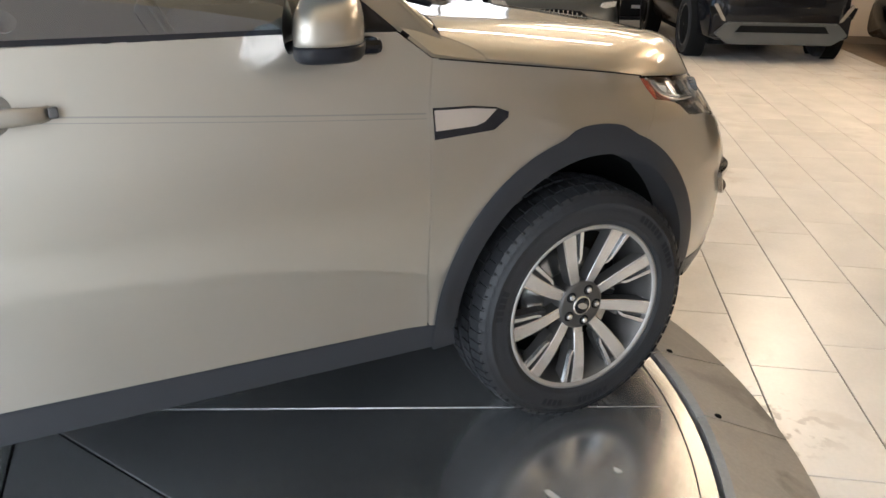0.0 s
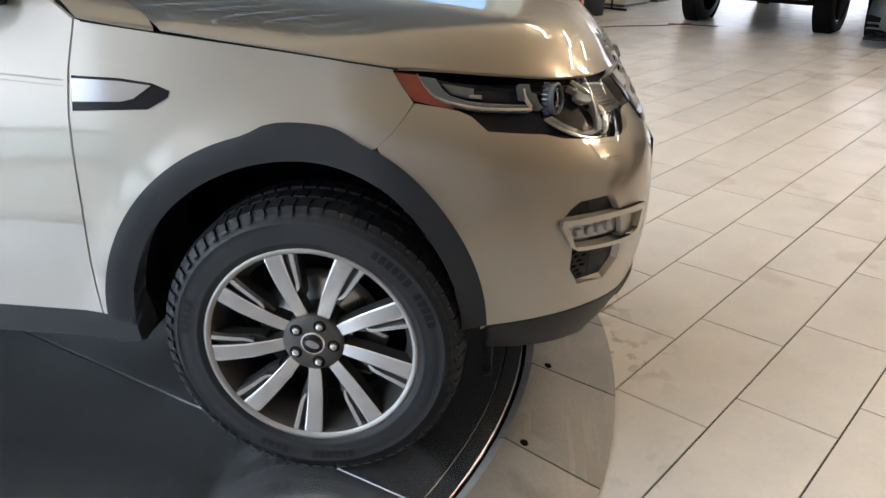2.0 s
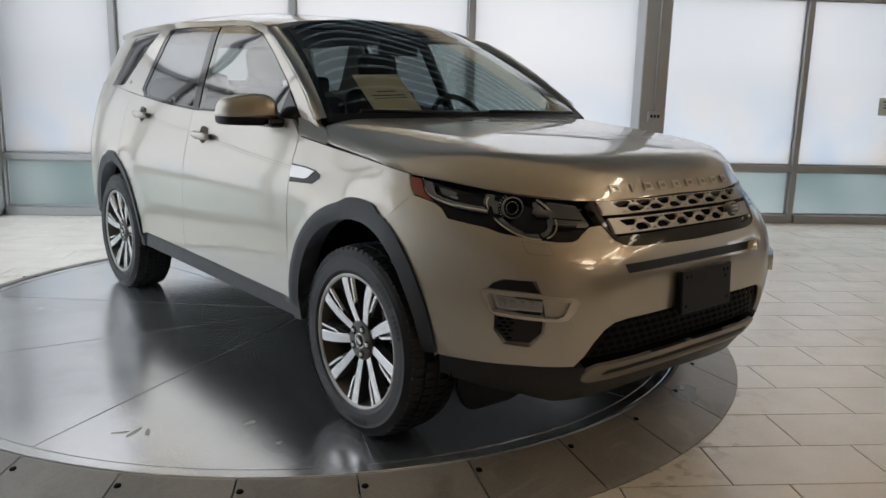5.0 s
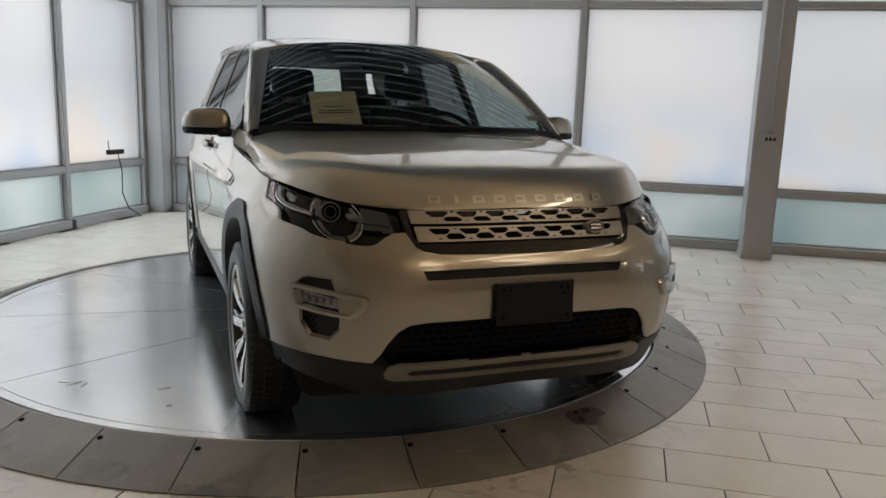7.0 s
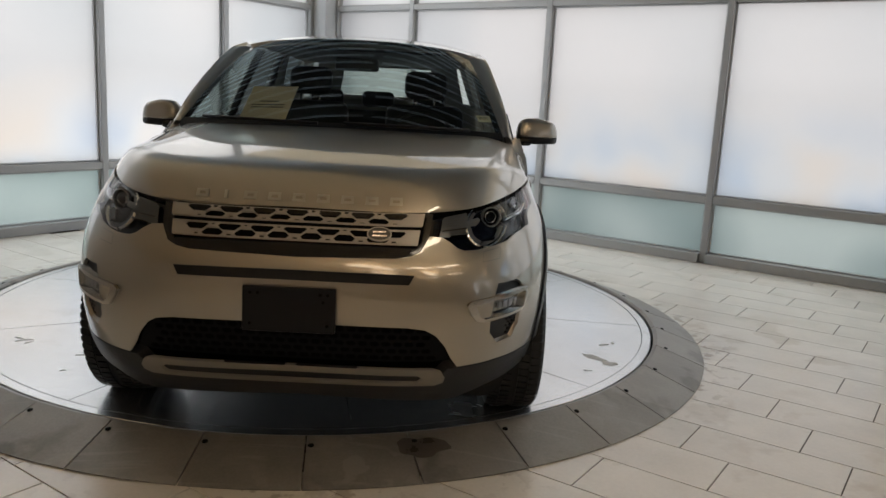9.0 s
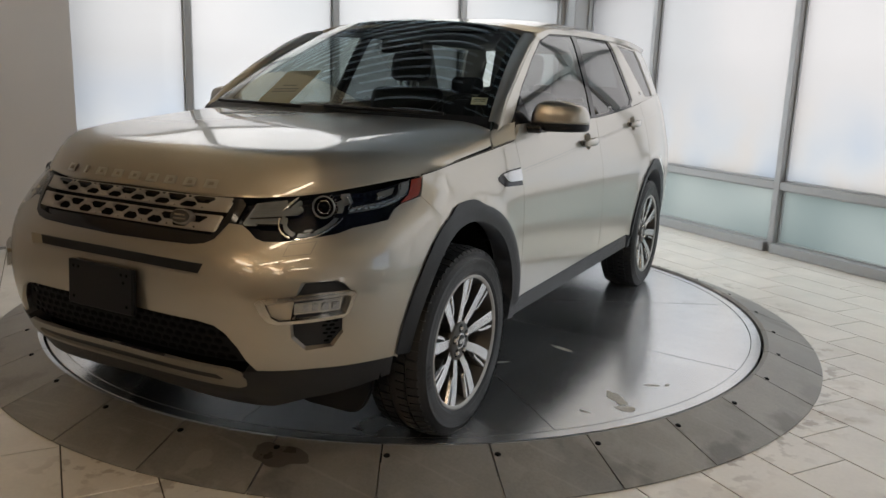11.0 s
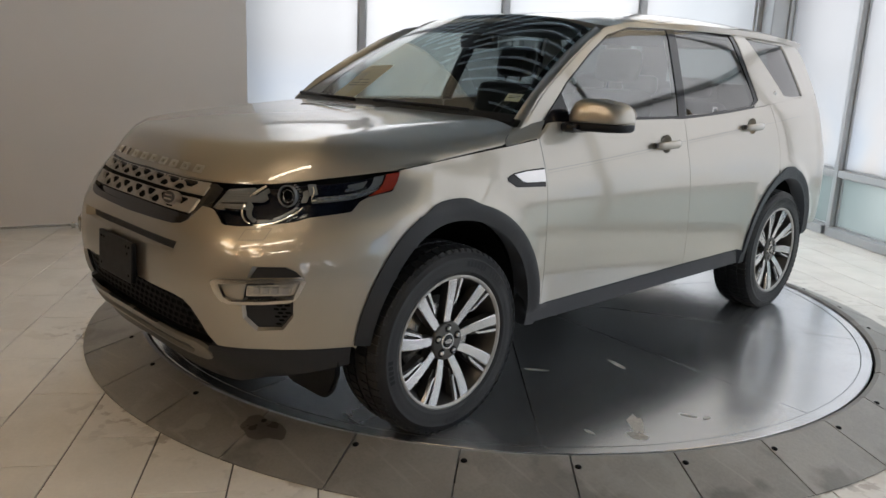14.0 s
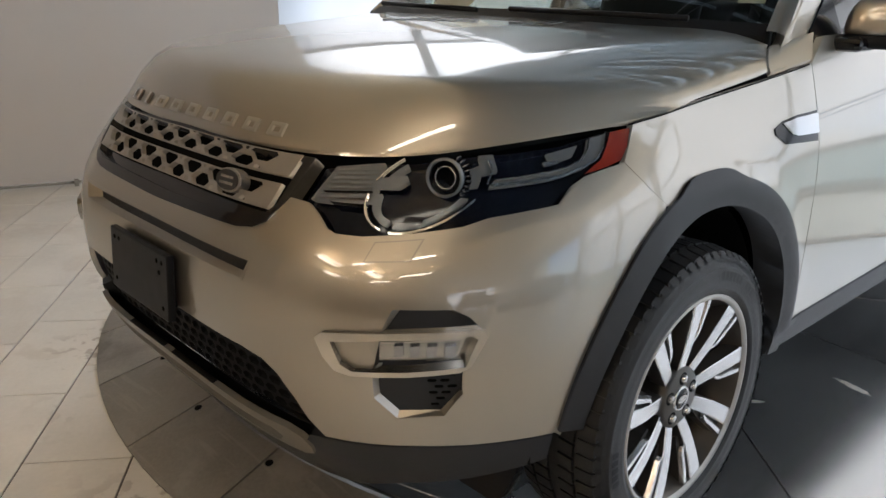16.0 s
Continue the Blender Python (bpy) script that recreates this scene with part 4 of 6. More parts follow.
sheet("tailgate", [[(-0.68, 1.24), (-0.58, 1.63), (0.58, 1.63), (0.68, 1.24)], tail], lambda x, z: Vector((x, 2.235 - 0.30 * (z - 1.3) - 0.12 * x * x, z)), PAINT, car, thick=0.02, flip=Vector((0, 1, 0)))

# the inside of the body: tub, firewall and wheel housings
bm = bmesh.new()
add_box(bm, (-0.62, -2.02, 0.26), (0.62, 2.1, 0.40), 0.03)
add_box(bm, (-0.84, -0.86, 0.30), (0.84, 0.86, 0.42), 0.02)
add_box(bm, (-0.74, -1.02, 0.35), (0.74, -0.93, 1.06), 0.02)
add_box(bm, (-0.56, -2.0, 0.35), (0.56, -1.0, 0.90), 0.05)
add_box(bm, (-0.58, 0.95, 0.35), (0.58, 2.05, 0.85), 0.05)
part("underbody", bm, DARK_WELL, car, smooth=False)
for sx in (-1, 1):
    for cy in (-AXLE, AXLE):
        bm = bmesh.new()
        rings = []
        for x in (0.85, 0.60):
            rings.append([bm.verts.new((sx * x, cy + 0.455 * math.cos(radians(a)), ARCH_Z + 0.455 * math.sin(radians(a)))) for a in range(-8, 190, 6)])
        for i in range(len(rings[0]) - 1):
            bm.faces.new((rings[0][i], rings[0][i + 1], rings[1][i + 1], rings[1][i]))
        bm.faces.new(rings[1])
        part("wheel_housing", bm, DARK_WELL, car)

# ---- wheels ----
def tyre_profile():
    """Half tyre section as (radius, distance outward from the wheel's middle plane), from bead to tread."""
    return [(0.262, 0.098), (0.268, 0.108), (0.283, 0.1125), (0.286, 0.1155), (0.289, 0.1150), (0.300, 0.1165), (0.318, 0.1175), (0.332, 0.1155), (0.334, 0.1170), (0.337, 0.1140), (0.350, 0.107), (0.360, 0.100), (0.367, 0.090)]


def build_wheel(parent_car, m, name="wheel"):
    """A wheel whose outer face looks along +z of its own frame."""
    wheel = part(name, bmesh.new(), RUBBER, parent_car)
    wheel.matrix_local = m
    half = tyre_profile()
    prof = half + [(0.369, 0.060), (0.370, 0.030), (0.3705, 0.0), (0.370, -0.030), (0.369, -0.060)] + [(r, -h) for r, h in half[::-1]]
    lathe("tyre", prof, RUBBER, wheel, 96, label="black winter tyre with blocky tread")
    # tread blocks: shoulder blocks and three ribs of sipes
    bm = bmesh.new()
    for k in range(66):
        a0 = 2 * math.pi * k / 66
        for lo, hi, shift, r0, r1 in ((0.060, 0.101, 0.0, 0.3685, 0.3755), (0.014, 0.053, 0.5, 0.370, 0.3765), (-0.053, -0.014, 0.25, 0.370, 0.3765), (-0.101, -0.060, 0.7, 0.3685, 0.3755)):
            vs = []
            for da, h in ((0.10, lo), (0.90, lo), (0.98, hi), (0.18, hi)):
                a = a0 + 2 * math.pi / 66 * (da + shift)
                drop = 0.008 if abs(h) > 0.09 else 0
                vs.append([bm.verts.new(((r - drop) * math.cos(a), (r - drop) * math.sin(a), h)) for r in (r0 - 0.004, r1)])
            bm.faces.new([v[1] for v in vs])
            for i in range(4):
                j = (i + 1) % 4
                bm.faces.new((vs[i][0], vs[j][0], vs[j][1], vs[i][1]))
    for k in range(66):
        a0 = 2 * math.pi * k / 66
        for sgn in (1,):
            pts = [(0.366, 0.096), (0.352, 0.109), (0.346, 0.112)]
            vs = []
            for da in (0.15, 0.80):
                a = a0 + 2 * math.pi / 66 * da
                vs.append([bm.verts.new(((r + 0.003) * math.cos(a), (r + 0.003) * math.sin(a), (h + 0.003) * sgn)) for r, h in pts])
            for i in range(2):
                bm.faces.new((vs[0][i], vs[0][i + 1], vs[1][i + 1], vs[1][i]))
    bmesh.ops.recalc_face_normals(bm, faces=bm.faces)
    tagged(part("tread", bm, RUBBER, wheel, smooth=False), "small black tread blocks with sipes", kind="stuff")
    # plain raised bars where the sidewall carries lettering
    bm = bmesh.new()
    for start, n in ((60, 6), (38, 5), (-70, 6), (-95, 4), (180, 5)):
        for i in range(n):
            a0, a1 = radians(start + i * 3.6), radians(start + i * 3.6 + 2.6)
            q = [bm.verts.new((r * math.cos(a), r * math.sin(a), 0.1196 - (0.002 if r > 0.32 else 0.0006))) for r, a in ((0.306, a0), (0.326, a0), (0.326, a1), (0.306, a1))]
            bm.faces.new(q)
    bmesh.ops.recalc_face_normals(bm, faces=bm.faces)
    tagged(part("sidewall_relief", bm, BLACK_PLASTIC, wheel, smooth=False), "raised plain marks on the sidewall", kind="stuff")
    # rim barrel and lips
    lathe("rim", [(0.262, 0.099), (0.272, 0.104), (0.272, 0.109), (0.264, 0.110), (0.258, 0.104), (0.252, 0.085), (0.236, 0.060), (0.228, 0.0), (0.232, -0.08), (0.262, -0.10)], RIM_DARK, wheel, 72)
    lathe("rim_lip", [(0.2715, 0.1045), (0.2722, 0.1095), (0.264, 0.1108), (0.2565, 0.1035)], ATLAS, wheel, 72, label="grey rim lip")
    lathe("brake_disc", [(0.05, 0.0), (0.165, 0.0), (0.165, -0.02), (0.05, -0.02)], SATIN, wheel, 48, label="brake disc behind the spokes")
    lathe("brake_backing", [(0.0, -0.055), (0.24, -0.055)], DARK_WELL, wheel, 32)
    bm = bmesh.new()
    add_box(bm, (0.09, -0.07, -0.03), (0.175, 0.07, 0.025), 0.012)
    part("brake_caliper", bm, SATIN, wheel, smooth=False)

    def face_z(r):
        return curve_at(r, (0.05, 0.10, 0.18, 0.26), (0.070, 0.082, 0.096, 0.1045))

    def spoke_strip(bm, line, top, low):
        """A bar with a machined top: line of (radius, angle offset of its two edges in metres)."""
        ends = []
        for r, w0, w1 in line:
            a0, a1 = w0 / r, w1 / r
            z = face_z(r) - top
            ends.append([bm.verts.new((r * math.cos(a), r * math.sin(a), zz)) for a, zz in ((a0, z), (a1, z), (a1 + 0.02, z - low), (a0 - 0.02, z - low))])
        for p, q in zip(ends, ends[1:]):
            for i in range(4):
                j = (i + 1) % 4
                bm.faces.new((p[i], p[j], q[j], q[i]))
        bm.faces.new(ends[0])
        bm.faces.new(ends[-1])

    def bend(line):
        """Bows a spoke's line gently to one side."""
        return [(r, w0 + 0.005 * math.sin(math.pi * (r - 0.066) / 0.205), w1 + 0.005 * math.sin(math.pi * (r - 0.066) / 0.205)) for r, w0, w1 in line]

    main_line = bend(((0.078, -0.0165, 0.0165), (0.10, -0.0172, 0.0172), (0.13, -0.0178, 0.0178), (0.17, -0.0185, 0.0185), (0.21, -0.0192, 0.0192), (0.24, -0.0200, 0.0200), (0.268, -0.0210, 0.0210)))
    flank = bend(((0.125, -0.026, -0.017), (0.15, -0.036, -0.019), (0.20, -0.045, -0.021), (0.266, -0.056, -0.025)))
    strip = bend(((0.150, -0.0250, -0.0200), (0.160, -0.0330, -0.0240), (0.172, -0.0380, -0.0290), (0.20, -0.0430, -0.0330), (0.235, -0.0490, -0.0375), (0.266, -0.0545, -0.0420)))
    for k in range(9):
        turn = Matrix.Rotation(radians(90 + 40 * k), 4, "Z")
        bm = bmesh.new()
        spoke_strip(bm, main_line, 0.0015, 0.038)
        spoke_strip(bm, flank, 0.014, 0.03)
        bmesh.ops.recalc_face_normals(bm, faces=bm.faces)
        bmesh.ops.transform(bm, matrix=turn, verts=bm.verts)
        spoke = part("spoke", bm, RIM_DARK, wheel, smooth=False)
        bm = bmesh.new()
        spoke_strip(bm, [(r, a + 0.0015, b - 0.0015) for r, a, b in main_line], 0.0, 0.002)
        spoke_strip(bm, strip, 0.0015, 0.010)
        bmesh.ops.recalc_face_normals(bm, faces=bm.faces)
        bmesh.ops.transform(bm, matrix=turn, verts=bm.verts)
        part("spoke_face", bm, RIM_BRIGHT, spoke, "machined bright spoke face", smooth=False)
    lathe("hub", [(0.0, 0.0835), (0.070, 0.0835), (0.078, 0.079), (0.081, 0.060), (0.081, 0.0)], RIM_DARK, wheel, 36)
    lathe("hub_cap", [(0.0, 0.088), (0.026, 0.087), (0.030, 0.083)], GLOSS_BLACK, wheel, 28, label="dark centre cap with a green oval")
    lathe("cap_ring", [(0.027, 0.0865), (0.030, 0.0875), (0.032, 0.0835)], CHROME, wheel, 28)
    prism("cap_oval", [(0.019 * math.cos(2 * math.pi * i / 24), 0.010 * math.sin(2 * math.pi * i / 24)) for i in range(24)], 0.002, SATIN, wheel, pose(0, 0, 0.0875))
    for k in range(5):
        a = radians(90 + 72 * k)
        lathe("wheel_nut", [(0.0, 0.093), (0.0085, 0.093), (0.0105, 0.089), (0.0105, 0.07)], CHROME, wheel, 6, pose(0.0535 * math.cos(a), 0.0535 * math.sin(a), 0), label="chrome wheel nut")
        # flat black ring stands in for the shade of a nut's recess
        lathe("nut_recess", [(0.011, 0.0839), (0.0165, 0.0839)], DARK_WELL, wheel, 20, pose(0.0535 * math.cos(a), 0.0535 * math.sin(a), 0))
    # rim and tyre sizes: 19 inch rim, and a tread that presses a little into its footprint
    for ob in wheel.children_recursive:
        for v in ob.data.vertices:
            r = math.hypot(v.co.x, v.co.y)
            k = 0.9605 if r < 0.2722 else (0.26145 + (r - 0.2722) * 0.1064 / 0.1043) / r
            v.co.x, v.co.y = v.co.x * k, v.co.y * k
    return wheel


HUB_X = 0.835
STEER = 0.0
for sx, cy, turn in ((1, -AXLE, STEER), (-1, -AXLE, STEER), (1, AXLE, 0), (-1, AXLE, 0)):
    m = Matrix.Translation((sx * HUB_X, cy, WHEEL_Z)) @ Matrix.Rotation(radians(turn), 4, "Z") @ Matrix.Rotation(radians(90 * sx), 4, "Y") @ Matrix.Rotation(radians(90 if sx > 0 else -90), 4, "Z") @ Matrix.Rotation(radians(8 * cy + 11 * sx), 4, "Z")
    if sx == 1 and cy < 0:
        first = build_wheel(car, m)
    else:
        copy_thing(first, m)

# ---- the car's nose ----
def F(points):
    return [at_front(x, z) for x, z in points]


def full(half):
    """A symmetric outline from its left half, from the middle's top to the middle's bottom."""
    return [p for p in half if p[0] > 0] + [(-t, z) for t, z in half[::-1] if t > 0]


lamp_low = F([(0.462, 0.866), (0.505, 0.863), (0.535, 0.846), (0.560, 0.828), (0.585, 0.820), (0.63, 0.820), (0.70, 0.830), (0.755, 0.842), (0.778, 0.856)]) + S([(-1.845, 0.874), (-1.80, 0.905), (-1.765, 0.917), (-1.712, 0.927), (-1.648, 0.936)])
arch_front = S([p for p in front_arch if p[0] < -1.54])
foot = S([(-1.845, 0.412)])
low_edge = F([(0.80, 0.412), (0.73, 0.413), (0.58, 0.405), (0.556, 0.44), (0.535, 0.485), (0.50, 0.530), (0.462, 0.552), (0.40, 0.560), (0.15, 0.562)])
bumper_half = F([(0.02, 0.792), (0.20, 0.794), (0.36, 0.799), (0.405, 0.812), (0.428, 0.832), (0.445, 0.856)]) + lamp_low + S([(-1.59, 0.882), (-1.545, 0.852)]) + arch_front + foot + low_edge
slot_hole = full(F([(0.02, 0.746), (0.30, 0.745), (0.42, 0.743), (0.402, 0.706), (0.02, 0.707)]))
fog_hole = F([(0.713, 0.702), (0.787, 0.703), (0.806, 0.688), (0.822, 0.662), (0.806, 0.59), (0.803, 0.535), (0.779, 0.487), (0.719, 0.480), (0.690, 0.524), (0.691, 0.578), (0.702, 0.66)])
sheet("front_bumper", [full(bumper_half), slot_hole, fog_hole, [(-t, z) for t, z in fog_hole]], body, PAINT, car, thick=0.014, step=0.045)
slot_rim = full(F([(0.02, 0.753), (0.30, 0.752), (0.428, 0.749), (0.408, 0.700), (0.02, 0.701)]))
sheet("slot_rim", [slot_rim, slot_hole], body, PAINT, car, off=0.0015, thick=0.040, step=0.045)
# black back stands in for the shadow deep in the painted slot
sheet("bumper_slot", [full(F([(0.02, 0.755), (0.43, 0.752), (0.41, 0.695), (0.02, 0.695)]))], body, CLADDING, car, off=-0.035)

# grille
grille = part("grille", bmesh.new(), GLOSS_BLACK, car)
sheet("grille_back", [full(F([(0.02, 0.942), (0.46, 0.936), (0.455, 0.86), (0.43, 0.82), (0.38, 0.795), (0.02, 0.785)]))], body, DARK_WELL, grille, off=-0.035)
inner = full(F([(0.02, 0.934), (0.447, 0.926), (0.438, 0.85), (0.415, 0.826), (0.36, 0.815), (0.02, 0.809)]))
sheet("grille_surround", [full(F([(0.02, 0.943), (0.468, 0.935), (0.458, 0.862), (0.432, 0.818), (0.40, 0.803), (0.35, 0.795), (0.02, 0.788)])), inner], body, GLOSS_BLACK, grille, off=0.003, thick=0.035, label="gloss black grille surround")
sheet("grille_chin", [full(F([(0.02, 0.836), (0.43, 0.834), (0.405, 0.806), (0.02, 0.798)]))], body, GLOSS_BLACK, grille, off=-0.016, thick=0.01)


def hexagon(x, z, w, h):
    return F([(x - w, z), (x - w * 0.62, z + h), (x + w * 0.62, z + h), (x + w, z), (x + w * 0.62, z - h), (x - w * 0.62, z - h)])


def grille_bar(z0, z1, x1):
    """One silver grille bar: a honeycomb of two staggered rows in a plain frame, with small slots."""
    p = 0.113

    def cell(x, pts):
        return F([(x + dx, z0 + f * (z1 - z0)) for dx, f in pts])
    low = [(-0.040, 0.30), (-0.021, 0.60), (0.021, 0.60), (0.040, 0.30), (0.027, 0.07), (-0.027, 0.07)]
    high = [(-0.043, 0.80), (-0.034, 0.95), (0.034, 0.95), (0.043, 0.80), (0.021, 0.44), (-0.021, 0.44)]
    slot_low = [(-0.0105, 0.08), (-0.007, 0.25), (0.007, 0.25), (0.0105, 0.08)]
    slot_high = [(-0.0075, 0.95), (-0.0055, 0.80), (0.0055, 0.80), (0.0075, 0.95)]
    holes = []
    for k in range(-4, 5):
        if abs(k * p) + 0.040 < x1:
            holes += [cell(k * p, high), cell(k * p, slot_low)]
        if abs((k + 0.5) * p) + 0.036 < x1:
            holes += [cell((k + 0.5) * p, low), cell((k + 0.5) * p, slot_high)]
    outline = F([(-x1 - 0.006, z0), (-x1 - 0.012, z1), *[(-x1 + 2 * x1 * i / 24, z1) for i in range(25)], (x1 + 0.012, z1), (x1 + 0.006, z0), *[(x1 - 2 * x1 * i / 24, z0) for i in range(25)]])
    return sheet("grille_bar", [outline] + holes, body, ATLAS, grille, off=0.004, thick=0.012, step=0.08, label="silver honeycomb grille bar")


grille_bar(0.898, 0.936, 0.428)
grille_bar(0.839, 0.884, 0.415)
oval = [(0.038 * math.cos(2 * math.pi * i / 32), 0.021 * math.sin(2 * math.pi * i / 32)) for i in range(32)]
badge_at = Matrix.Translation((0.287, -2.128, 0.866)) @ pose(0, 0, 0, 72, 0, 5)
badge = prism("badge", [(x * 1.12, y * 1.2) for x, y in oval], 0.028, ATLAS, car, badge_at, 0.003, label="plain oval badge", smooth=False)
prism("badge_face", oval, 0.0015, RIM_DARK, badge, badge_at @ pose(0, 0, 0.0285))
for dz, w in ((0.006, 0.022), (-0.007, 0.024)):
    prism("badge_bar", [(-w, -0.0028), (w, -0.0028), (w, 0.0028), (-w, 0.0028)], 0.0012, SATIN, badge, badge_at @ pose(0, dz, 0.030))

# raised letters' places on the bonnet's lip, as plain metal blocks
for k in range(9):
    x = -0.325 + 0.65 * k / 8
    w = 0.022 if k != 1 else 0.006

    def lip(a, b, x=x):
        lo, hi = 0.86, 0.999
        for _ in range(22):
            m = (lo + hi) / 2
            if hood_point(a / 0.86, m).z > b:
                lo = m
            else:
                hi = m
        return hood_point(a / 0.86, lo)
    bar = (x - w, 0.962), (x - w * 0.92, 0.986), (x + w * 0.92, 0.986), (x + w, 0.962)
    hole = (x - w * 0.55, 0.9685), (x + w * 0.55, 0.9685), (x + w * 0.5, 0.9795), (x - w * 0.5, 0.9795)
    sheet("nose_letter_block", [list(bar), list(hole)] if k != 1 else [list(bar)], lip, LETTER, car, off=0.0045, thick=0.006, step=0.02, flip=Vector((0, -1, 0.6)), label="plain raised silver block")

# number plate carrier
plate = part("plate_carrier", bmesh.new(), BLACK_PLASTIC, car)
bm = bmesh.new()
add_box(bm, (-0.157, -0.009, -0.077), (0.157, 0.009, 0.077), 0.004)
part("carrier_plate", bm, BLACK_PLASTIC, plate, "blank dark grey plate carrier", smooth=False)
# black dots stand in for the shade inside screw holes
for x, z in ((-0.13, 0.055), (-0.105, 0.055), (0.13, 0.055), (0.105, 0.055), (-0.13, -0.05), (0.13, -0.05), (0.115, 0.03)):
    lathe("screw_hole", [(0.0, 0.0), (0.005, 0.0), (0.0055, -0.002)], DARK_WELL, plate, 10, pose(x, -0.0105, z, 90))
plate.matrix_local = pose(0, -2.236, 0.615, -3)
box("carrier_bracket", (-0.13, -2.232, 0.56), (0.13, -2.20, 0.66), BLACK_PLASTIC, car)

# lower intake with its mesh, skid plate and lower cladding
intake = part("lower_intake", bmesh.new(), CLADDING, car)
sheet("intake_back", [full(F([(0.02, 0.57), (0.46, 0.56), (0.54, 0.49), (0.585, 0.40), (0.02, 0.39)]))], body, DARK_WELL, intake, off=-0.06)
mesh_loop = full(F([(0.02, 0.562), (0.462, 0.552), (0.50, 0.530), (0.535, 0.485), (0.562, 0.420), (0.50, 0.412), (0.02, 0.412)]))
holes = []
for r in range(5):
    for k in range(-12, 13):
        x, z = 0.041 * (k + 0.5 * (r % 2)), 0.427 + 0.0275 * r
        if abs(x) + 0.02 < 0.556 - (z + 0.012 - 0.42) * 0.62:
            holes.append(hexagon(x, z, 0.0185, 0.0105))
sheet("intake_mesh", [mesh_loop] + holes, body, MESH, intake, off=-0.028, thick=0.008, step=0.2, label="black hexagon mesh")
skid_slot = full(F([(0.02, 0.382), (0.44, 0.378), (0.462, 0.364), (0.44, 0.346), (0.02, 0.346)]))
sheet("skid_plate", [full(F([(0.02, 0.406), (0.49, 0.402), (0.522, 0.390), (0.536, 0.366), (0.53, 0.345), (0.50, 0.333), (0.02, 0.333)])), skid_slot], body, SKID, car, off=0.008, thick=0.014, label="silver skid plate under the nose")
sheet("skid_slot", [skid_slot], body, CLADDING, car, off=-0.004)
low_clad = [p for p in F([(0.02, 0.345), (0.50, 0.345), (0.545, 0.40), (0.58, 0.402), (0.73, 0.410), (0.80, 0.409)])] + S([(-1.852, 0.409), (-1.845, 0.345)]) + F([(0.84, 0.335), (0.77, 0.312), (0.68, 0.292), (0.57, 0.252), (0.50, 0.25), (0.02, 0.27)])
sheet("nose_cladding", [full(low_clad)], body, CLADDING, car, off=0.002, thick=0.05, label="matt black lower nose cladding")
for sx in (-1, 1):
    flap = [(0.80, 0.37), (0.797, 0.275), (0.765, 0.205), (0.735, 0.176), (0.70, 0.166), (0.52, 0.163), (0.455, 0.180), (0.42, 0.22), (0.41, 0.37)]
    prism("air_deflector", [(sx * x, z) for x, z in flap], 0.022, BLACK_PLASTIC, car, pose(0, -1.775, 0, 90), 0.006, label="black plastic air deflector before the wheel")

# fog lamps
def chamfer(name, loop, deep, material, parent, mirror):
    """A sloping painted edge that leads from a hole's outline inward, each point moved towards the hole's middle."""
    bm = bmesh.new()
    tm, zm = sum(p[0] for p in loop) / len(loop), sum(p[1] for p in loop) / len(loop)
    rows = []
    for t, z, share in loop:
        e = 1e-3
        n = (body(t + e, z) - body(t - e, z)).cross(body(t, z + e) - body(t, z - e)).normalized()
        n = n if n.y < 0 else -n
        p, q = body(t, z) - n * 0.001, body(t + (tm - t) * share, z + (zm - z) * share) - n * deep
        for v in (p, q):
            v.x = -v.x if mirror else v.x
        rows.append((bm.verts.new(p), bm.verts.new(q)))
    for a, b in zip(rows, rows[1:]):
        bm.faces.new((a[0], b[0], b[1], a[1]))
    bmesh.ops.recalc_face_normals(bm, faces=bm.faces)
    return part(name, bm, material, parent, smooth=False)


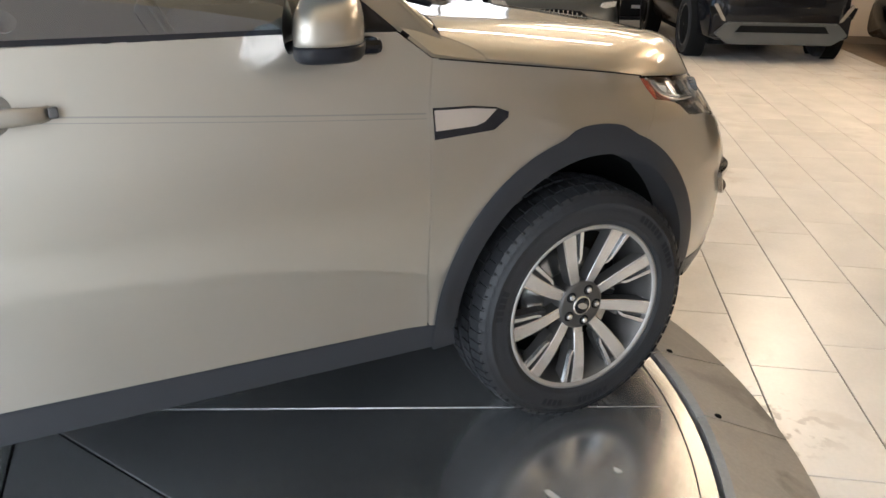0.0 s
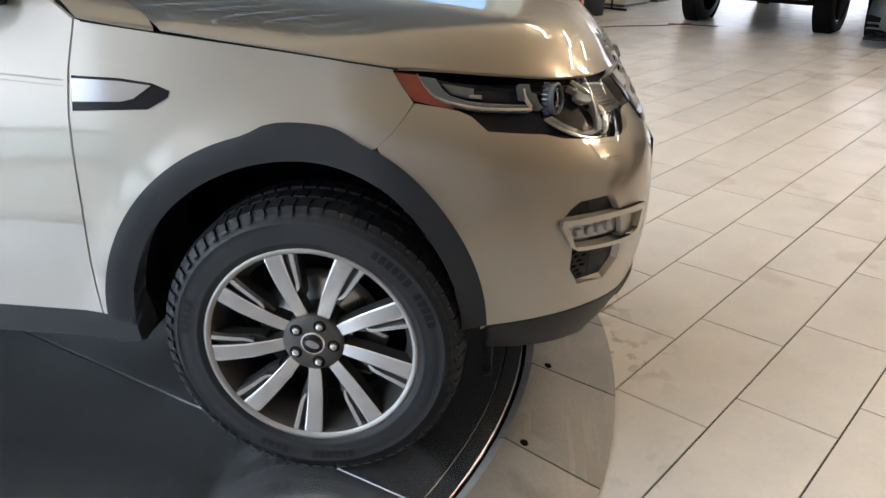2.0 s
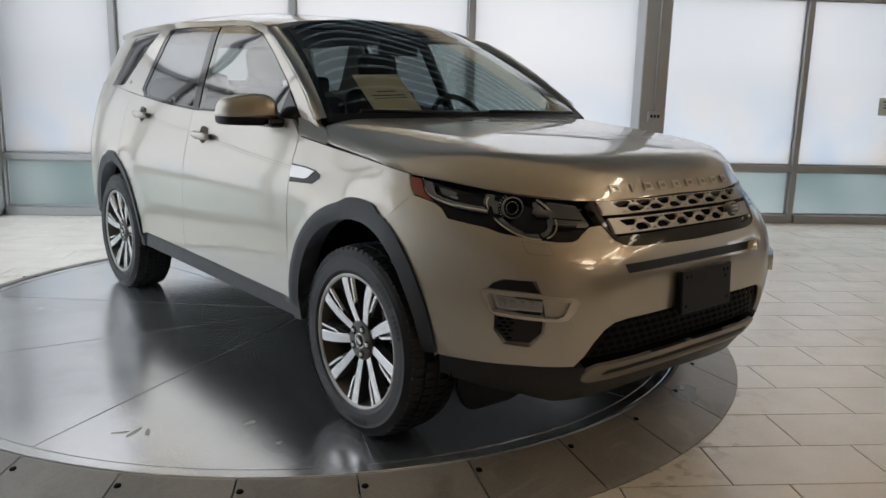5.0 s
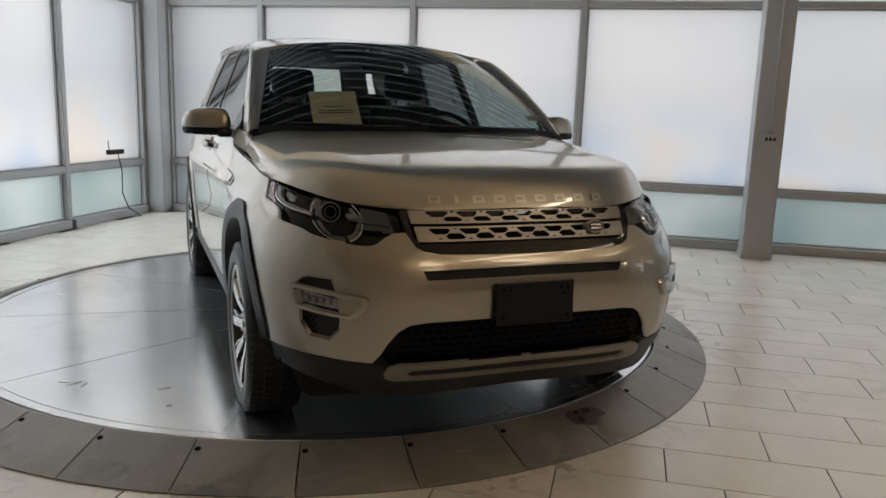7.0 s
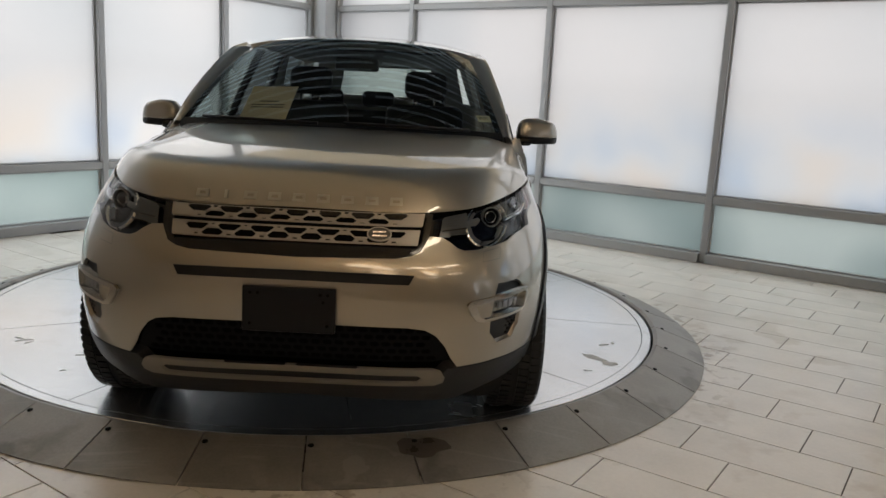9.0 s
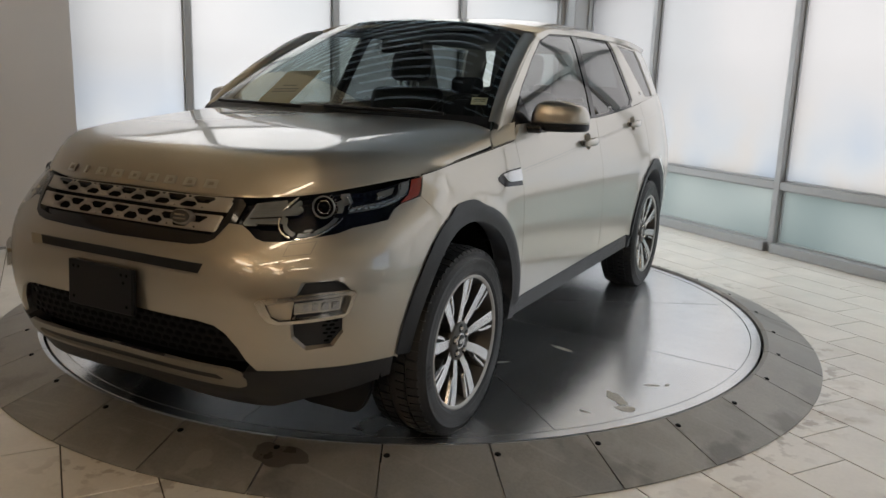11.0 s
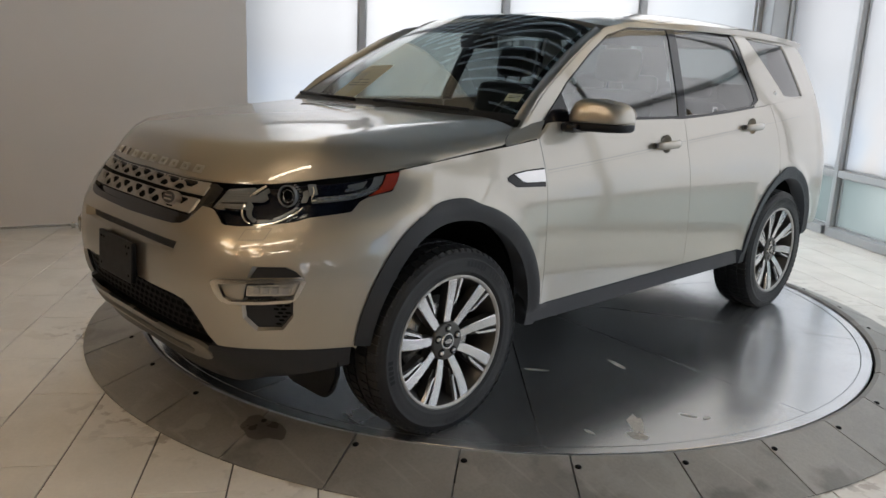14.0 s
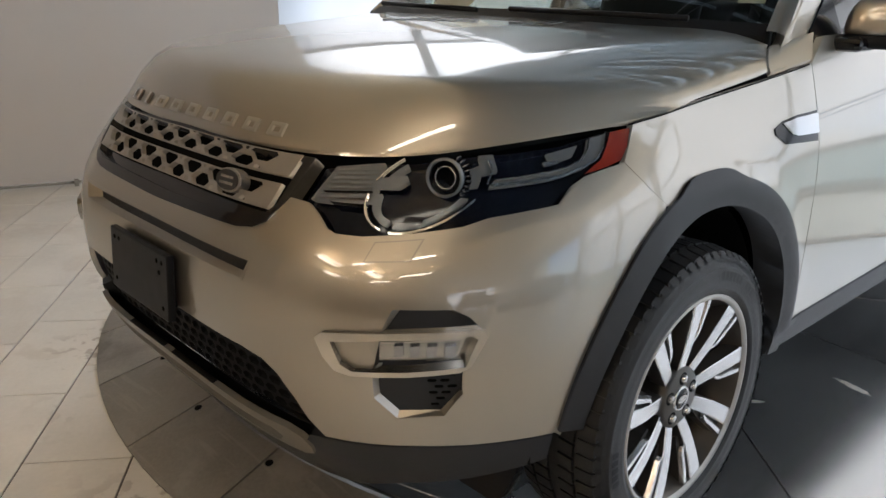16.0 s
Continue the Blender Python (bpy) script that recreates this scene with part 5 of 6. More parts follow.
for sx in (1, -1):
    fog = part("fog_lamp", bmesh.new(), SATIN, car)
    mir = sx < 0

    def fsheet(name, loops, material, **kw):
        return sheet(name, loops, body, material, fog, mirror=mir, **kw)
    fsheet("vent_back", [F([(0.68, 0.71), (0.80, 0.712), (0.832, 0.665), (0.815, 0.53), (0.785, 0.475), (0.71, 0.47), (0.68, 0.52)])], DARK_WELL, off=-0.045)
    low_rim = F([(0.702, 0.60), (0.691, 0.578), (0.690, 0.524), (0.719, 0.480), (0.779, 0.487), (0.803, 0.535)])
    chamfer("vent_chamfer", [(t, z, k) for (t, z), k in zip(low_rim, (0.10, 0.13, 0.15, 0.16, 0.08, 0.03))], 0.015, PAINT, fog, mir)
    high_rim = F([(0.702, 0.66), (0.713, 0.702), (0.787, 0.703), (0.806, 0.688)])
    chamfer("vent_chamfer", [(t, z, k) for (t, z), k in zip(high_rim, (0.10, 0.20, 0.16, 0.05))], 0.015, PAINT, fog, mir)
    fsheet("vent_panel", [F([(0.70, 0.705), (0.765, 0.705), (0.752, 0.48), (0.712, 0.475), (0.685, 0.52), (0.686, 0.60)])], CLADDING, off=-0.016, thick=0.01, label="smooth black vent panel")
    hexes = [hexagon(0.770 + 0.0155 * k + 0.0078 * (r % 2), 0.500 + 0.0135 * r, 0.0068, 0.0052) for r in range(6) for k in range(-1, 2) if 0.757 < 0.770 + 0.0155 * k + 0.0078 * (r % 2) - 0.007 and 0.770 + 0.0155 * k + 0.0078 * (r % 2) + 0.008 < 0.772 + 0.03 * min(1, (r + 0.8) / 2)]
    fsheet("vent_mesh", [F([(0.752, 0.48), (0.782, 0.486), (0.804, 0.535), (0.81, 0.60), (0.755, 0.595)])] + hexes, CLADDING, off=-0.018, thick=0.006, step=0.1, label="black hexagon vent mesh")
    fsheet("vent_mesh", [F([(0.765, 0.66), (0.766, 0.704), (0.79, 0.704), (0.808, 0.688), (0.824, 0.655)])], CLADDING, off=-0.018, thick=0.006, label="black vent mesh")
    fsheet("fog_frame", [F([(0.600, 0.638), (0.612, 0.650), (0.650, 0.655), (0.74, 0.664), (0.822, 0.668), (0.8255, 0.655), (0.812, 0.60), (0.800, 0.588), (0.74, 0.580), (0.66, 0.574), (0.635, 0.580), (0.615, 0.605)]), F([(0.628, 0.636), (0.70, 0.647), (0.810, 0.657), (0.816, 0.650), (0.806, 0.599), (0.74, 0.590), (0.664, 0.584), (0.645, 0.595)])], FOG_CHROME, off=0.014, thick=0.045, label="satin silver fog lamp frame")
    fsheet("fog_bowl", [F([(0.622, 0.640), (0.815, 0.660), (0.808, 0.594), (0.655, 0.578)])], SATIN, off=-0.020)
    fsheet("fog_reflector", [F([(0.70, 0.635), (0.805, 0.647), (0.80, 0.606), (0.70, 0.598)])], SATIN, off=-0.014)
    for k in range(4):
        x = 0.722 + 0.021 * k
        fsheet("fog_led_cell", [F([(x, 0.632), (x + 0.012, 0.634), (x + 0.012, 0.612), (x, 0.610)])], LAMP_SILVER, off=-0.005, thick=0.01)
    fsheet("fog_lens", [F([(0.685, 0.637), (0.806, 0.648), (0.801, 0.605), (0.70, 0.597)])], LENS, off=0.001)
    fsheet("washer_seam", [F([(0.6505, 0.7785), (0.6535, 0.8135), (0.7185, 0.8225), (0.7165, 0.7845)])], SEAM_AND_SHADE, off=0.0006)
    fsheet("washer_cap", [F([(0.653, 0.781), (0.656, 0.811), (0.716, 0.820), (0.714, 0.787)])], PAINT, off=0.0015, thick=0.004)

# headlights
lamp_loop = F([(0.470, 0.870), (0.474, 0.932), (0.554, 0.946), (0.63, 0.953), (0.70, 0.966)]) + S([(-1.78, 0.979), (-1.66, 0.996), (-1.588, 1.001), (-1.612, 0.969), (-1.650, 0.938)]) + lamp_low[:0:-1]
for sx in (1, -1):
    lampside = part("headlight", bmesh.new(), GLOSS_BLACK, car)
    mir = sx < 0

    def lsheet(name, loops, material, **kw):
        return sheet(name, loops, body, material, lampside, mirror=mir, **kw)
    lsheet("housing", [lamp_loop], LAMP_BLACK, off=-0.034, step=0.04)
    lsheet("amber_reflector", [S([(-1.650, 0.992), (-1.592, 0.998), (-1.604, 0.975), (-1.648, 0.942), (-1.709, 0.930), (-1.758, 0.923), (-1.701, 0.946), (-1.674, 0.968)])], AMBER, off=-0.006, label="red-amber side reflector")
    outer = S([(-1.656, 0.992), (-1.679, 0.967), (-1.706, 0.948), (-1.746, 0.936), (-1.802, 0.925), (-1.840, 0.920)]) + F([(0.780, 0.914), (0.752, 0.910)])
    inside_edge = F([(0.752, 0.921), (0.780, 0.926)]) + S([(-1.836, 0.932), (-1.79, 0.938), (-1.745, 0.950), (-1.719, 0.967), (-1.702, 0.986)])
    lsheet("light_blade", [outer + inside_edge], LAMP_GREY, off=-0.014, thick=0.014, label="curved grey light blade")
    lsheet("blade_edge", [outer + [(t, z + 0.0035) for t, z in outer[::-1]]], CHROME, off=-0.009, thick=0.010)
    lsheet("blade_edge", [inside_edge + [(t, z - 0.0020) for t, z in inside_edge[::-1]]], LAMP_SILVER, off=-0.010, thick=0.008)
    lsheet("side_cell", [S([(-1.815, 0.966), (-1.73, 0.979), (-1.755, 0.960), (-1.815, 0.949)])], LAMP_GREY, off=-0.026, thick=0.010)
    # small silver sheet stands in for a highlight on the cell
    lsheet("cell_glint", [S([(-1.835, 0.944), (-1.80, 0.948), (-1.80, 0.953), (-1.835, 0.950)])], LAMP_SILVER, off=-0.018, thick=0.006)
    cell_loop = [(0.503, 0.875), (0.514, 0.926), (0.589, 0.938), (0.608, 0.879)]
    lsheet("inner_cell", [F(cell_loop)], RIM_DARK, off=-0.026, label="ribbed inner lamp cell")
    lsheet("cell_frame", [F([(0.499, 0.871), (0.512, 0.930), (0.592, 0.942), (0.614, 0.874)]), F(cell_loop)], LAMP_GREY, off=-0.008, thick=0.018)
    for k in range(6):
        z = 0.882 + 0.0082 * k
        lsheet("cell_rib", [F([(0.508, z), (0.508, z + 0.0025), (0.598, z + 0.0105), (0.598, z + 0.008)])], LAMP_GREY, off=-0.014, thick=0.010)

    def band(a0, a1, rx0, rx1, k=0.93):
        """A stretch of the lamp's ring, in front coordinates."""
        cx, cz = 0.672, 0.903
        edge = [(cx + rx1 * math.cos(radians(a0 + (a1 - a0) * i / 12)), cz + rx1 * k * math.sin(radians(a0 + (a1 - a0) * i / 12))) for i in range(13)]
        back = [(cx + rx0 * math.cos(radians(a1 + (a0 - a1) * i / 12)), cz + rx0 * k * math.sin(radians(a1 + (a0 - a1) * i / 12))) for i in range(13)]
        return F(edge + back)
    for a0, a1 in ((10, 44), (136, 172), (188, 252), (262, 350)):
        lsheet("light_ring", [band(a0, a1, 0.057, 0.067)], LAMP_GREY, off=-0.016, thick=0.016, label="grey segment of the lamp ring")
        lsheet("ring_edge", [band(a0 + 1, a1 - 1, 0.071, 0.076)], LENS, off=-0.008, thick=0.014)
        lsheet("ring_edge", [band(a0 + 1, a1 - 1, 0.0755, 0.0775)], CHROME, off=-0.008, thick=0.010)
    lsheet("lamp_clip", [F([(0.592, 0.904), (0.590, 0.917), (0.637, 0.925), (0.645, 0.917), (0.637, 0.906)])], LAMP_GREY, off=-0.010, thick=0.016, label="grey lamp clip")
    lsheet("lamp_clip", [F([(0.711, 0.960), (0.727, 0.962), (0.747, 0.936), (0.733, 0.931)])], LAMP_GREY, off=-0.010, thick=0.016, label="grey lamp clip")
    lsheet("low_marker", [F([(0.676, 0.850), (0.700, 0.850), (0.700, 0.858), (0.676, 0.858)])], LAMP_BLACK, off=-0.006, thick=0.012)
    c = body(*at_front(0.688, 0.918))
    n_lamp = Vector((0.36, -0.92, 0.10)).normalized()
    if mir:
        c.x, n_lamp.x = -c.x, -n_lamp.x
    rot = n_lamp.to_track_quat("Z", "Y").to_matrix().to_4x4()
    at = Matrix.Translation(c - n_lamp * 0.030) @ rot
    lathe("projector_shroud", [(0.030, -0.010), (0.037, 0.002), (0.038, 0.016), (0.034, 0.019), (0.032, 0.012)], LAMP_GREY, lampside, 40, at)
    lathe("projector_lens", [(0.0, 0.026), (0.012, 0.0245), (0.022, 0.020), (0.031, 0.012)], LENS, lampside, 32, at, label="domed projector lens")
    lathe("lens_ring", [(0.019, 0.008), (0.021, 0.012), (0.023, 0.008)], LAMP_SILVER, lampside, 32, at)
    lathe("projector_throat", [(0.0, -0.006), (0.031, -0.004), (0.032, 0.010)], DARK_WELL, lampside, 32, at)
    for k in range(9):
        a = radians(-42 + 13 * k) if not mir else radians(180 + 42 - 13 * k)
        box("cooling_fin", (-0.001, 0.039, -0.008), (0.001, 0.047, 0.006), LAMP_SILVER, lampside, 0, m=at @ Matrix.Rotation(a - radians(90), 4, "Z"))
    lsheet("lens", [lamp_loop], LENS, off=0.001, step=0.04, label="clear lamp lens")

# ---- the car's side trim, mirrors and cabin ----
vent = S([(-0.874, 0.982), (-0.98, 0.979), (-1.05, 0.970), (-1.088, 0.955), (-1.085, 0.942), (-1.04, 0.916), (-0.873, 0.908)])
blade = S([(-0.876, 0.976), (-0.98, 0.973), (-1.050, 0.965), (-1.012, 0.938), (-0.985, 0.931), (-0.876, 0.928)])
both_sides("wing_vent", [vent], body, GLOSS_BLACK, car, off=0.0025, thick=0.006, label="black wing vent")
both_sides("vent_blade", [blade], body, CHROME, car, off=0.007, thick=0.006, label="bright silver vent blade")

# flat dark strips stand in for the shade in the swage creases
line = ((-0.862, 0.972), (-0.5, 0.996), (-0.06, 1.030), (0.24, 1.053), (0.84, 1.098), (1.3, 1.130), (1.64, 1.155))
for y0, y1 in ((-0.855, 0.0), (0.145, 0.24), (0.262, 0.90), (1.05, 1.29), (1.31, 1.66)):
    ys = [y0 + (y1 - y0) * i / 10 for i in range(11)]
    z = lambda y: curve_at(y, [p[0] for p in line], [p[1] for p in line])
    both_sides("swage_line", [S([(y, z(y)) for y in ys] + [(y, z(y) - 0.0035) for y in ys[::-1]])], body, SEAM_AND_SHADE, car, off=0.0012)
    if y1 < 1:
        both_sides("swage_line", [S([(y, z(y) - 0.0125) for y in ys] + [(y, z(y) - 0.0143) for y in ys[::-1]])], body, SEAM_AND_SHADE, car, off=0.0012)

# dark seam between the waist and the windows
ys = [-0.80 + 1.0 * i / 8 for i in range(9)]
both_sides("waist_strip", [[(y, 1.160 if y < 0.2 else waist(y)) for y in ys] + [(y, 1.171) for y in ys[::-1]]], cabin_side, GLOSS_BLACK, car, off=0.003, thick=0.01)
ys = [0.2 + 0.84 * i / 8 for i in range(9)]
both_sides("waist_strip", [[(y, waist(y) - 0.001) for y in ys] + [(y, waist(y) + 0.0125) for y in ys[::-1]]], cabin_side, GLOSS_BLACK, car, off=0.003, thick=0.01)

for sx in (-1, 1):
    for y, z in HANDLES:
        handle = part("door_handle", bmesh.new(), PAINT, car)
        x = half_width(y, z) * sx
        bm = bmesh.new()
        pts = [(-0.085, 0), (-0.06, 0.030), (0.0, 0.036), (0.06, 0.030), (0.085, 0)]
        prof = []
        for i in range(15):
            u = i / 14
            yy = -0.120 + 0.215 * u
            out = 0.004 + 0.036 * math.sin(math.pi * u) ** 0.35
            h = 0.015 + 0.005 * math.sin(math.pi * u)
            prof.append([bm.verts.new((x + sx * (out + 0.008 * math.cos(a)), y + yy, z + 0.006 * (u - 0.5) + h * math.sin(a))) for a in [2 * math.pi * k / 10 for k in range(10)]])
        for p, q in zip(prof, prof[1:]):
            for k in range(10):
                j = (k + 1) % 10
                bm.faces.new((p[k], p[j], q[j], q[k]))
        bm.faces.new(prof[0])
        bm.faces.new(prof[-1])
        bmesh.ops.recalc_face_normals(bm, faces=bm.faces)
        part("handle_grip", bm, PAINT, handle)
        lathe("handle_bowl", [(0.0, -0.034), (0.022, -0.031), (0.038, -0.018), (0.046, -0.004), (0.049, 0.0)], PAINT, handle, 28, Matrix.Translation((x - sx * 0.001, y - 0.008, z)) @ Matrix.Rotation(radians(90 * sx), 4, "Y") @ Matrix.Diagonal((0.92, 1, 1, 1)), label="hollow cup behind the grip")
        box("handle_end", (x + sx * 0.012, y - 0.134, z - 0.011), (x + sx * 0.028, y - 0.116, z + 0.010), RIM_DARK, handle, 0.003)

MIRROR = (0.988, -0.605, 1.185)
for sx in (-1, 1):
    mirror = part("door_mirror", bmesh.new(), PAINT, car)

    def shell(levels):
        """The mirror's housing as rings of (share of the outline, height), round in front and flat behind, lower outward."""
        bm = bmesh.new()
        rows = []
        for k_r, z in levels:
            row = []
            for k in range(40):
                a = 2 * math.pi * k / 40
                ca, sa = math.cos(a), math.sin(a)
                px = math.copysign(abs(ca) ** 0.6, ca)
                py = math.copysign(abs(sa) ** 0.75, sa)
                drop = 1 - 0.13 * max(0.0, px) if z > 0 else 1
                x = 0.113 * px * k_r
                y = (0.075 if sa < 0 else 0.082) * py * k_r + 0.045 * px * k_r
                row.append(bm.verts.new((sx * (MIRROR[0] + x), MIRROR[1] + y, MIRROR[2] - 0.024 + z * drop)))
            rows.append(row)
        for p, q in zip(rows, rows[1:]):
            for k in range(40):
                j = (k + 1) % 40
                bm.faces.new((p[k], p[j], q[j], q[k]))
        bm.faces.new(rows[0])
        bm.faces.new(rows[-1])
        bmesh.ops.recalc_face_normals(bm, faces=bm.faces)
        return bm
    dome = [(math.cos(radians(6 * i)) ** 0.42 if i < 15 else 0.02, 0.098 * math.sin(radians(6 * i)) ** 0.85) for i in range(16)]
    part("mirror_cap", shell(dome), PAINT, mirror)
    part("mirror_base", shell([(0.985, -0.002), (1.0, -0.006), (1.0, -0.018), (0.97, -0.028), (0.90, -0.034), (0.5, -0.037)]), BLACK_PLASTIC, mirror, "black lower mirror shell")
    bm = bmesh.new()
    add_box(bm, (sx * 0.845, -0.74, 1.118), (sx * 0.95, -0.62, 1.155), 0.015)
    part("mirror_foot", bm, GLOSS_BLACK, mirror, smooth=False)
    both = [(-0.845, 1.130), (-0.80, 1.168), (-0.672, 1.272), (-0.645, 1.168), (-0.66, 1.130)]
    sheet("mirror_sail", [both], cabin_side, GLOSS_BLACK, mirror, off=0.006, thick=0.01, mirror=sx < 0, label="gloss black mirror sail")
    disc = bmesh.new()
    bmesh.ops.create_circle(disc, cap_ends=True, segments=28, radius=1, matrix=Matrix.Translation((sx * MIRROR[0], MIRROR[1] + 0.0875, MIRROR[2] + 0.008)) @ pose(0, 0, 0, 90, 0, 26 * sx) @ Matrix.Diagonal((0.092, 0.056, 1, 1)))
    part("mirror_glass", disc, CHROME, mirror, "mirror glass")
    lathe("pillar_badge", [(0.0, 0.004), (0.011, 0.004), (0.013, 0.0)], CHROME, car, 20, Matrix.Translation(cabin_side(1.37, 1.29) * 1.0) @ pose(0, 0, 0, 0, 90 - 18, 0) if sx > 0 else Matrix.Translation(Vector((-cabin_side(1.37, 1.29).x, 1.37, 1.29))) @ pose(0, 0, 0, 0, -72, 0))

# wipers
for x0, x1 in ((0.62, 0.02), (-0.10, -0.66)):
    tube("wiper", [(x0, -1.04 + 0.11 * x0 * x0 - 0.02, 1.192), (x1, -1.03 + 0.11 * x1 * x1 - 0.005, 1.198)], 0.008, BLACK_PLASTIC, car)
cowl = [(-0.98, -0.03), (-0.98, 0.03), (0.98, 0.03), (0.98, -0.03)]
sheet("cowl", [cowl], lambda a, b: screen_point(a, b) + Vector((0, 0, 0.0)), BLACK_PLASTIC, car, off=0.003, thick=0.02, step=0.2, flip=Vector((0, -1, 0.6)))

# cabin: dashboard, wheel, seats, paper on the dashboard, sticker on the screen
def cushion(name, lo, hi, bev, material, parent, m=None):
    bm = bmesh.new()
    add_box(bm, lo, hi, bev, m)
    return part(name, bm, material, parent)


bm = bmesh.new()
add_box(bm, (-0.74, -0.98, 0.80), (0.74, -0.50, 1.10), 0.06)
part("dashboard", bm, LEATHER, car, "dark dashboard")
seat_at = ((0.37, 0.12), (-0.37, 0.12))
for x, y in seat_at:
    seat = part("front_seat", bmesh.new(), LEATHER, car)
    cushion("seat_base", (x - 0.25, y - 0.45, 0.52), (x + 0.25, y + 0.10, 0.72), 0.05, LEATHER, seat)
    tilt = Matrix.Translation((x, y + 0.08, 0.68)) @ pose(0, 0, 0, -14) @ Matrix.Translation((-x, -y - 0.08, -0.68))
    cushion("seat_back", (x - 0.25, y + 0.02, 0.68), (x + 0.25, y + 0.15, 1.30), 0.055, LEATHER, seat, tilt)
    cushion("headrest", (x - 0.135, y + 0.03, 1.34), (x + 0.135, y + 0.13, 1.52), 0.045, LEATHER, seat, tilt)
    for dx in (-0.06, 0.06):
        tube("headrest_post", [tilt @ Vector((x + dx, y + 0.08, 1.28)), tilt @ Vector((x + dx, y + 0.08, 1.36))], 0.007, CHROME, seat)
bench = part("rear_bench", bmesh.new(), LEATHER, car)
cushion("bench_base", (-0.62, 0.62, 0.55), (0.62, 1.10, 0.76), 0.06, LEATHER, bench)
cushion("bench_back", (-0.62, 1.10, 0.72), (0.62, 1.24, 1.22), 0.06, LEATHER, bench)
for x in (-0.38, 0.0, 0.38):
    cushion("headrest", (x - 0.12, 1.14, 1.24), (x + 0.12, 1.23, 1.36), 0.035, LEATHER, bench)
steer = part("steering_wheel", bmesh.new(), LEATHER, car)
wheel_m = Matrix.Translation((0.37, -0.43, 1.09)) @ pose(0, 0, 0, 62)
tube("wheel_rim", [wheel_m @ Vector((0.185 * math.cos(2 * math.pi * i / 40), 0.185 * math.sin(2 * math.pi * i / 40), 0)) for i in range(40)], 0.015, LEATHER, steer, 8, True)
lathe("wheel_boss", [(0.0, 0.02), (0.06, 0.015), (0.075, -0.02), (0.05, -0.05)], LEATHER, steer, 24, wheel_m)
for a in (0, 180, 270):
    tube("wheel_spoke", [wheel_m @ Vector((0.05 * math.cos(radians(a)), 0.05 * math.sin(radians(a)), 0)), wheel_m @ Vector((0.18 * math.cos(radians(a)), 0.18 * math.sin(radians(a)), 0))], 0.014, SATIN, steer)
box("rear_view_mirror", (-0.12, -0.36, 1.46), (0.12, -0.32, 1.53), BLACK_PLASTIC, car, 0.012)
box("headliner", (-0.60, -0.14, 1.575), (0.60, 1.95, 1.59), LEATHER, car, 0.004)

# a sheet of paper behind the screen and a sticker on the glass
def on_screen(cx, cb, w, h, lean, depth):
    """A small flat sheet just behind the windscreen, round (a, b) = (cx, cb)."""
    p = screen_point(cx, cb)
    n = (screen_point(cx + 0.01, cb) - screen_point(cx - 0.01, cb)).cross(screen_point(cx, cb + 0.01) - screen_point(cx, cb - 0.01)).normalized()
    n = n if n.y < 0 else -n
    return Matrix.Translation(p - n * depth) @ n.to_track_quat("Z", "Y").to_matrix().to_4x4() @ pose(0, 0, 0, 0, 0, lean)


paper = thing("paper_sheet", "tan paper notice standing behind the windscreen", "notice", on_screen(-0.52, 0.24, 0, 0, 4, 0.05))
prism("notice_sheet", [(-0.118, -0.115), (0.118, -0.115), (0.118, 0.165), (-0.118, 0.165)], 0.0012, NOTICE, paper)
for y, w in ((0.03, 0.05), (0.0, 0.085), (-0.02, 0.085)):
    prism("notice_line", [(-w, y), (w, y), (w, y + 0.008), (-w, y + 0.008)], 0.0004, RIM_DARK, paper, pose(0, 0, 0.0014))
sticker = thing("windscreen_sticker", "small cream sticker inside the windscreen", "sticker", on_screen(0.90, 0.17, 0, 0, 0, 0.006))
prism("sticker_sheet", [(-0.035, -0.026), (0.035, -0.026), (0.035, 0.026), (-0.035, 0.026)], 0.001, PAPER, sticker)
for y in (0.008, -0.004):
    prism("sticker_line", [(-0.026, y), (0.026, y), (0.026, y + 0.004), (-0.026, y + 0.004)], 0.0004, RIM_DARK, sticker, pose(0, 0, 0.0012))

# ---- parked vehicles and things on the sales floor ----
def loft(stations, close_ends=True):
    """A smooth symmetric skin over stations of (y, [(half width, z), ...]) from the nose to the tail."""
    bm = bmesh.new()
    rows = []
    for y, prof in stations:
        left = [bm.verts.new((x, y, z)) for x, z in prof]
        right = [bm.verts.new((-x, y, z)) for x, z in prof[::-1] if x > 1e-4]
        rows.append(left + right)
    for p, q in zip(rows, rows[1:]):
        for i in range(len(p) - 1):
            bm.faces.new((p[i], p[i + 1], q[i + 1], q[i]))
    if close_ends:
        bm.faces.new(rows[0])
        bm.faces.new(rows[-1])
    bmesh.ops.recalc_face_normals(bm, faces=bm.faces)
    return bm


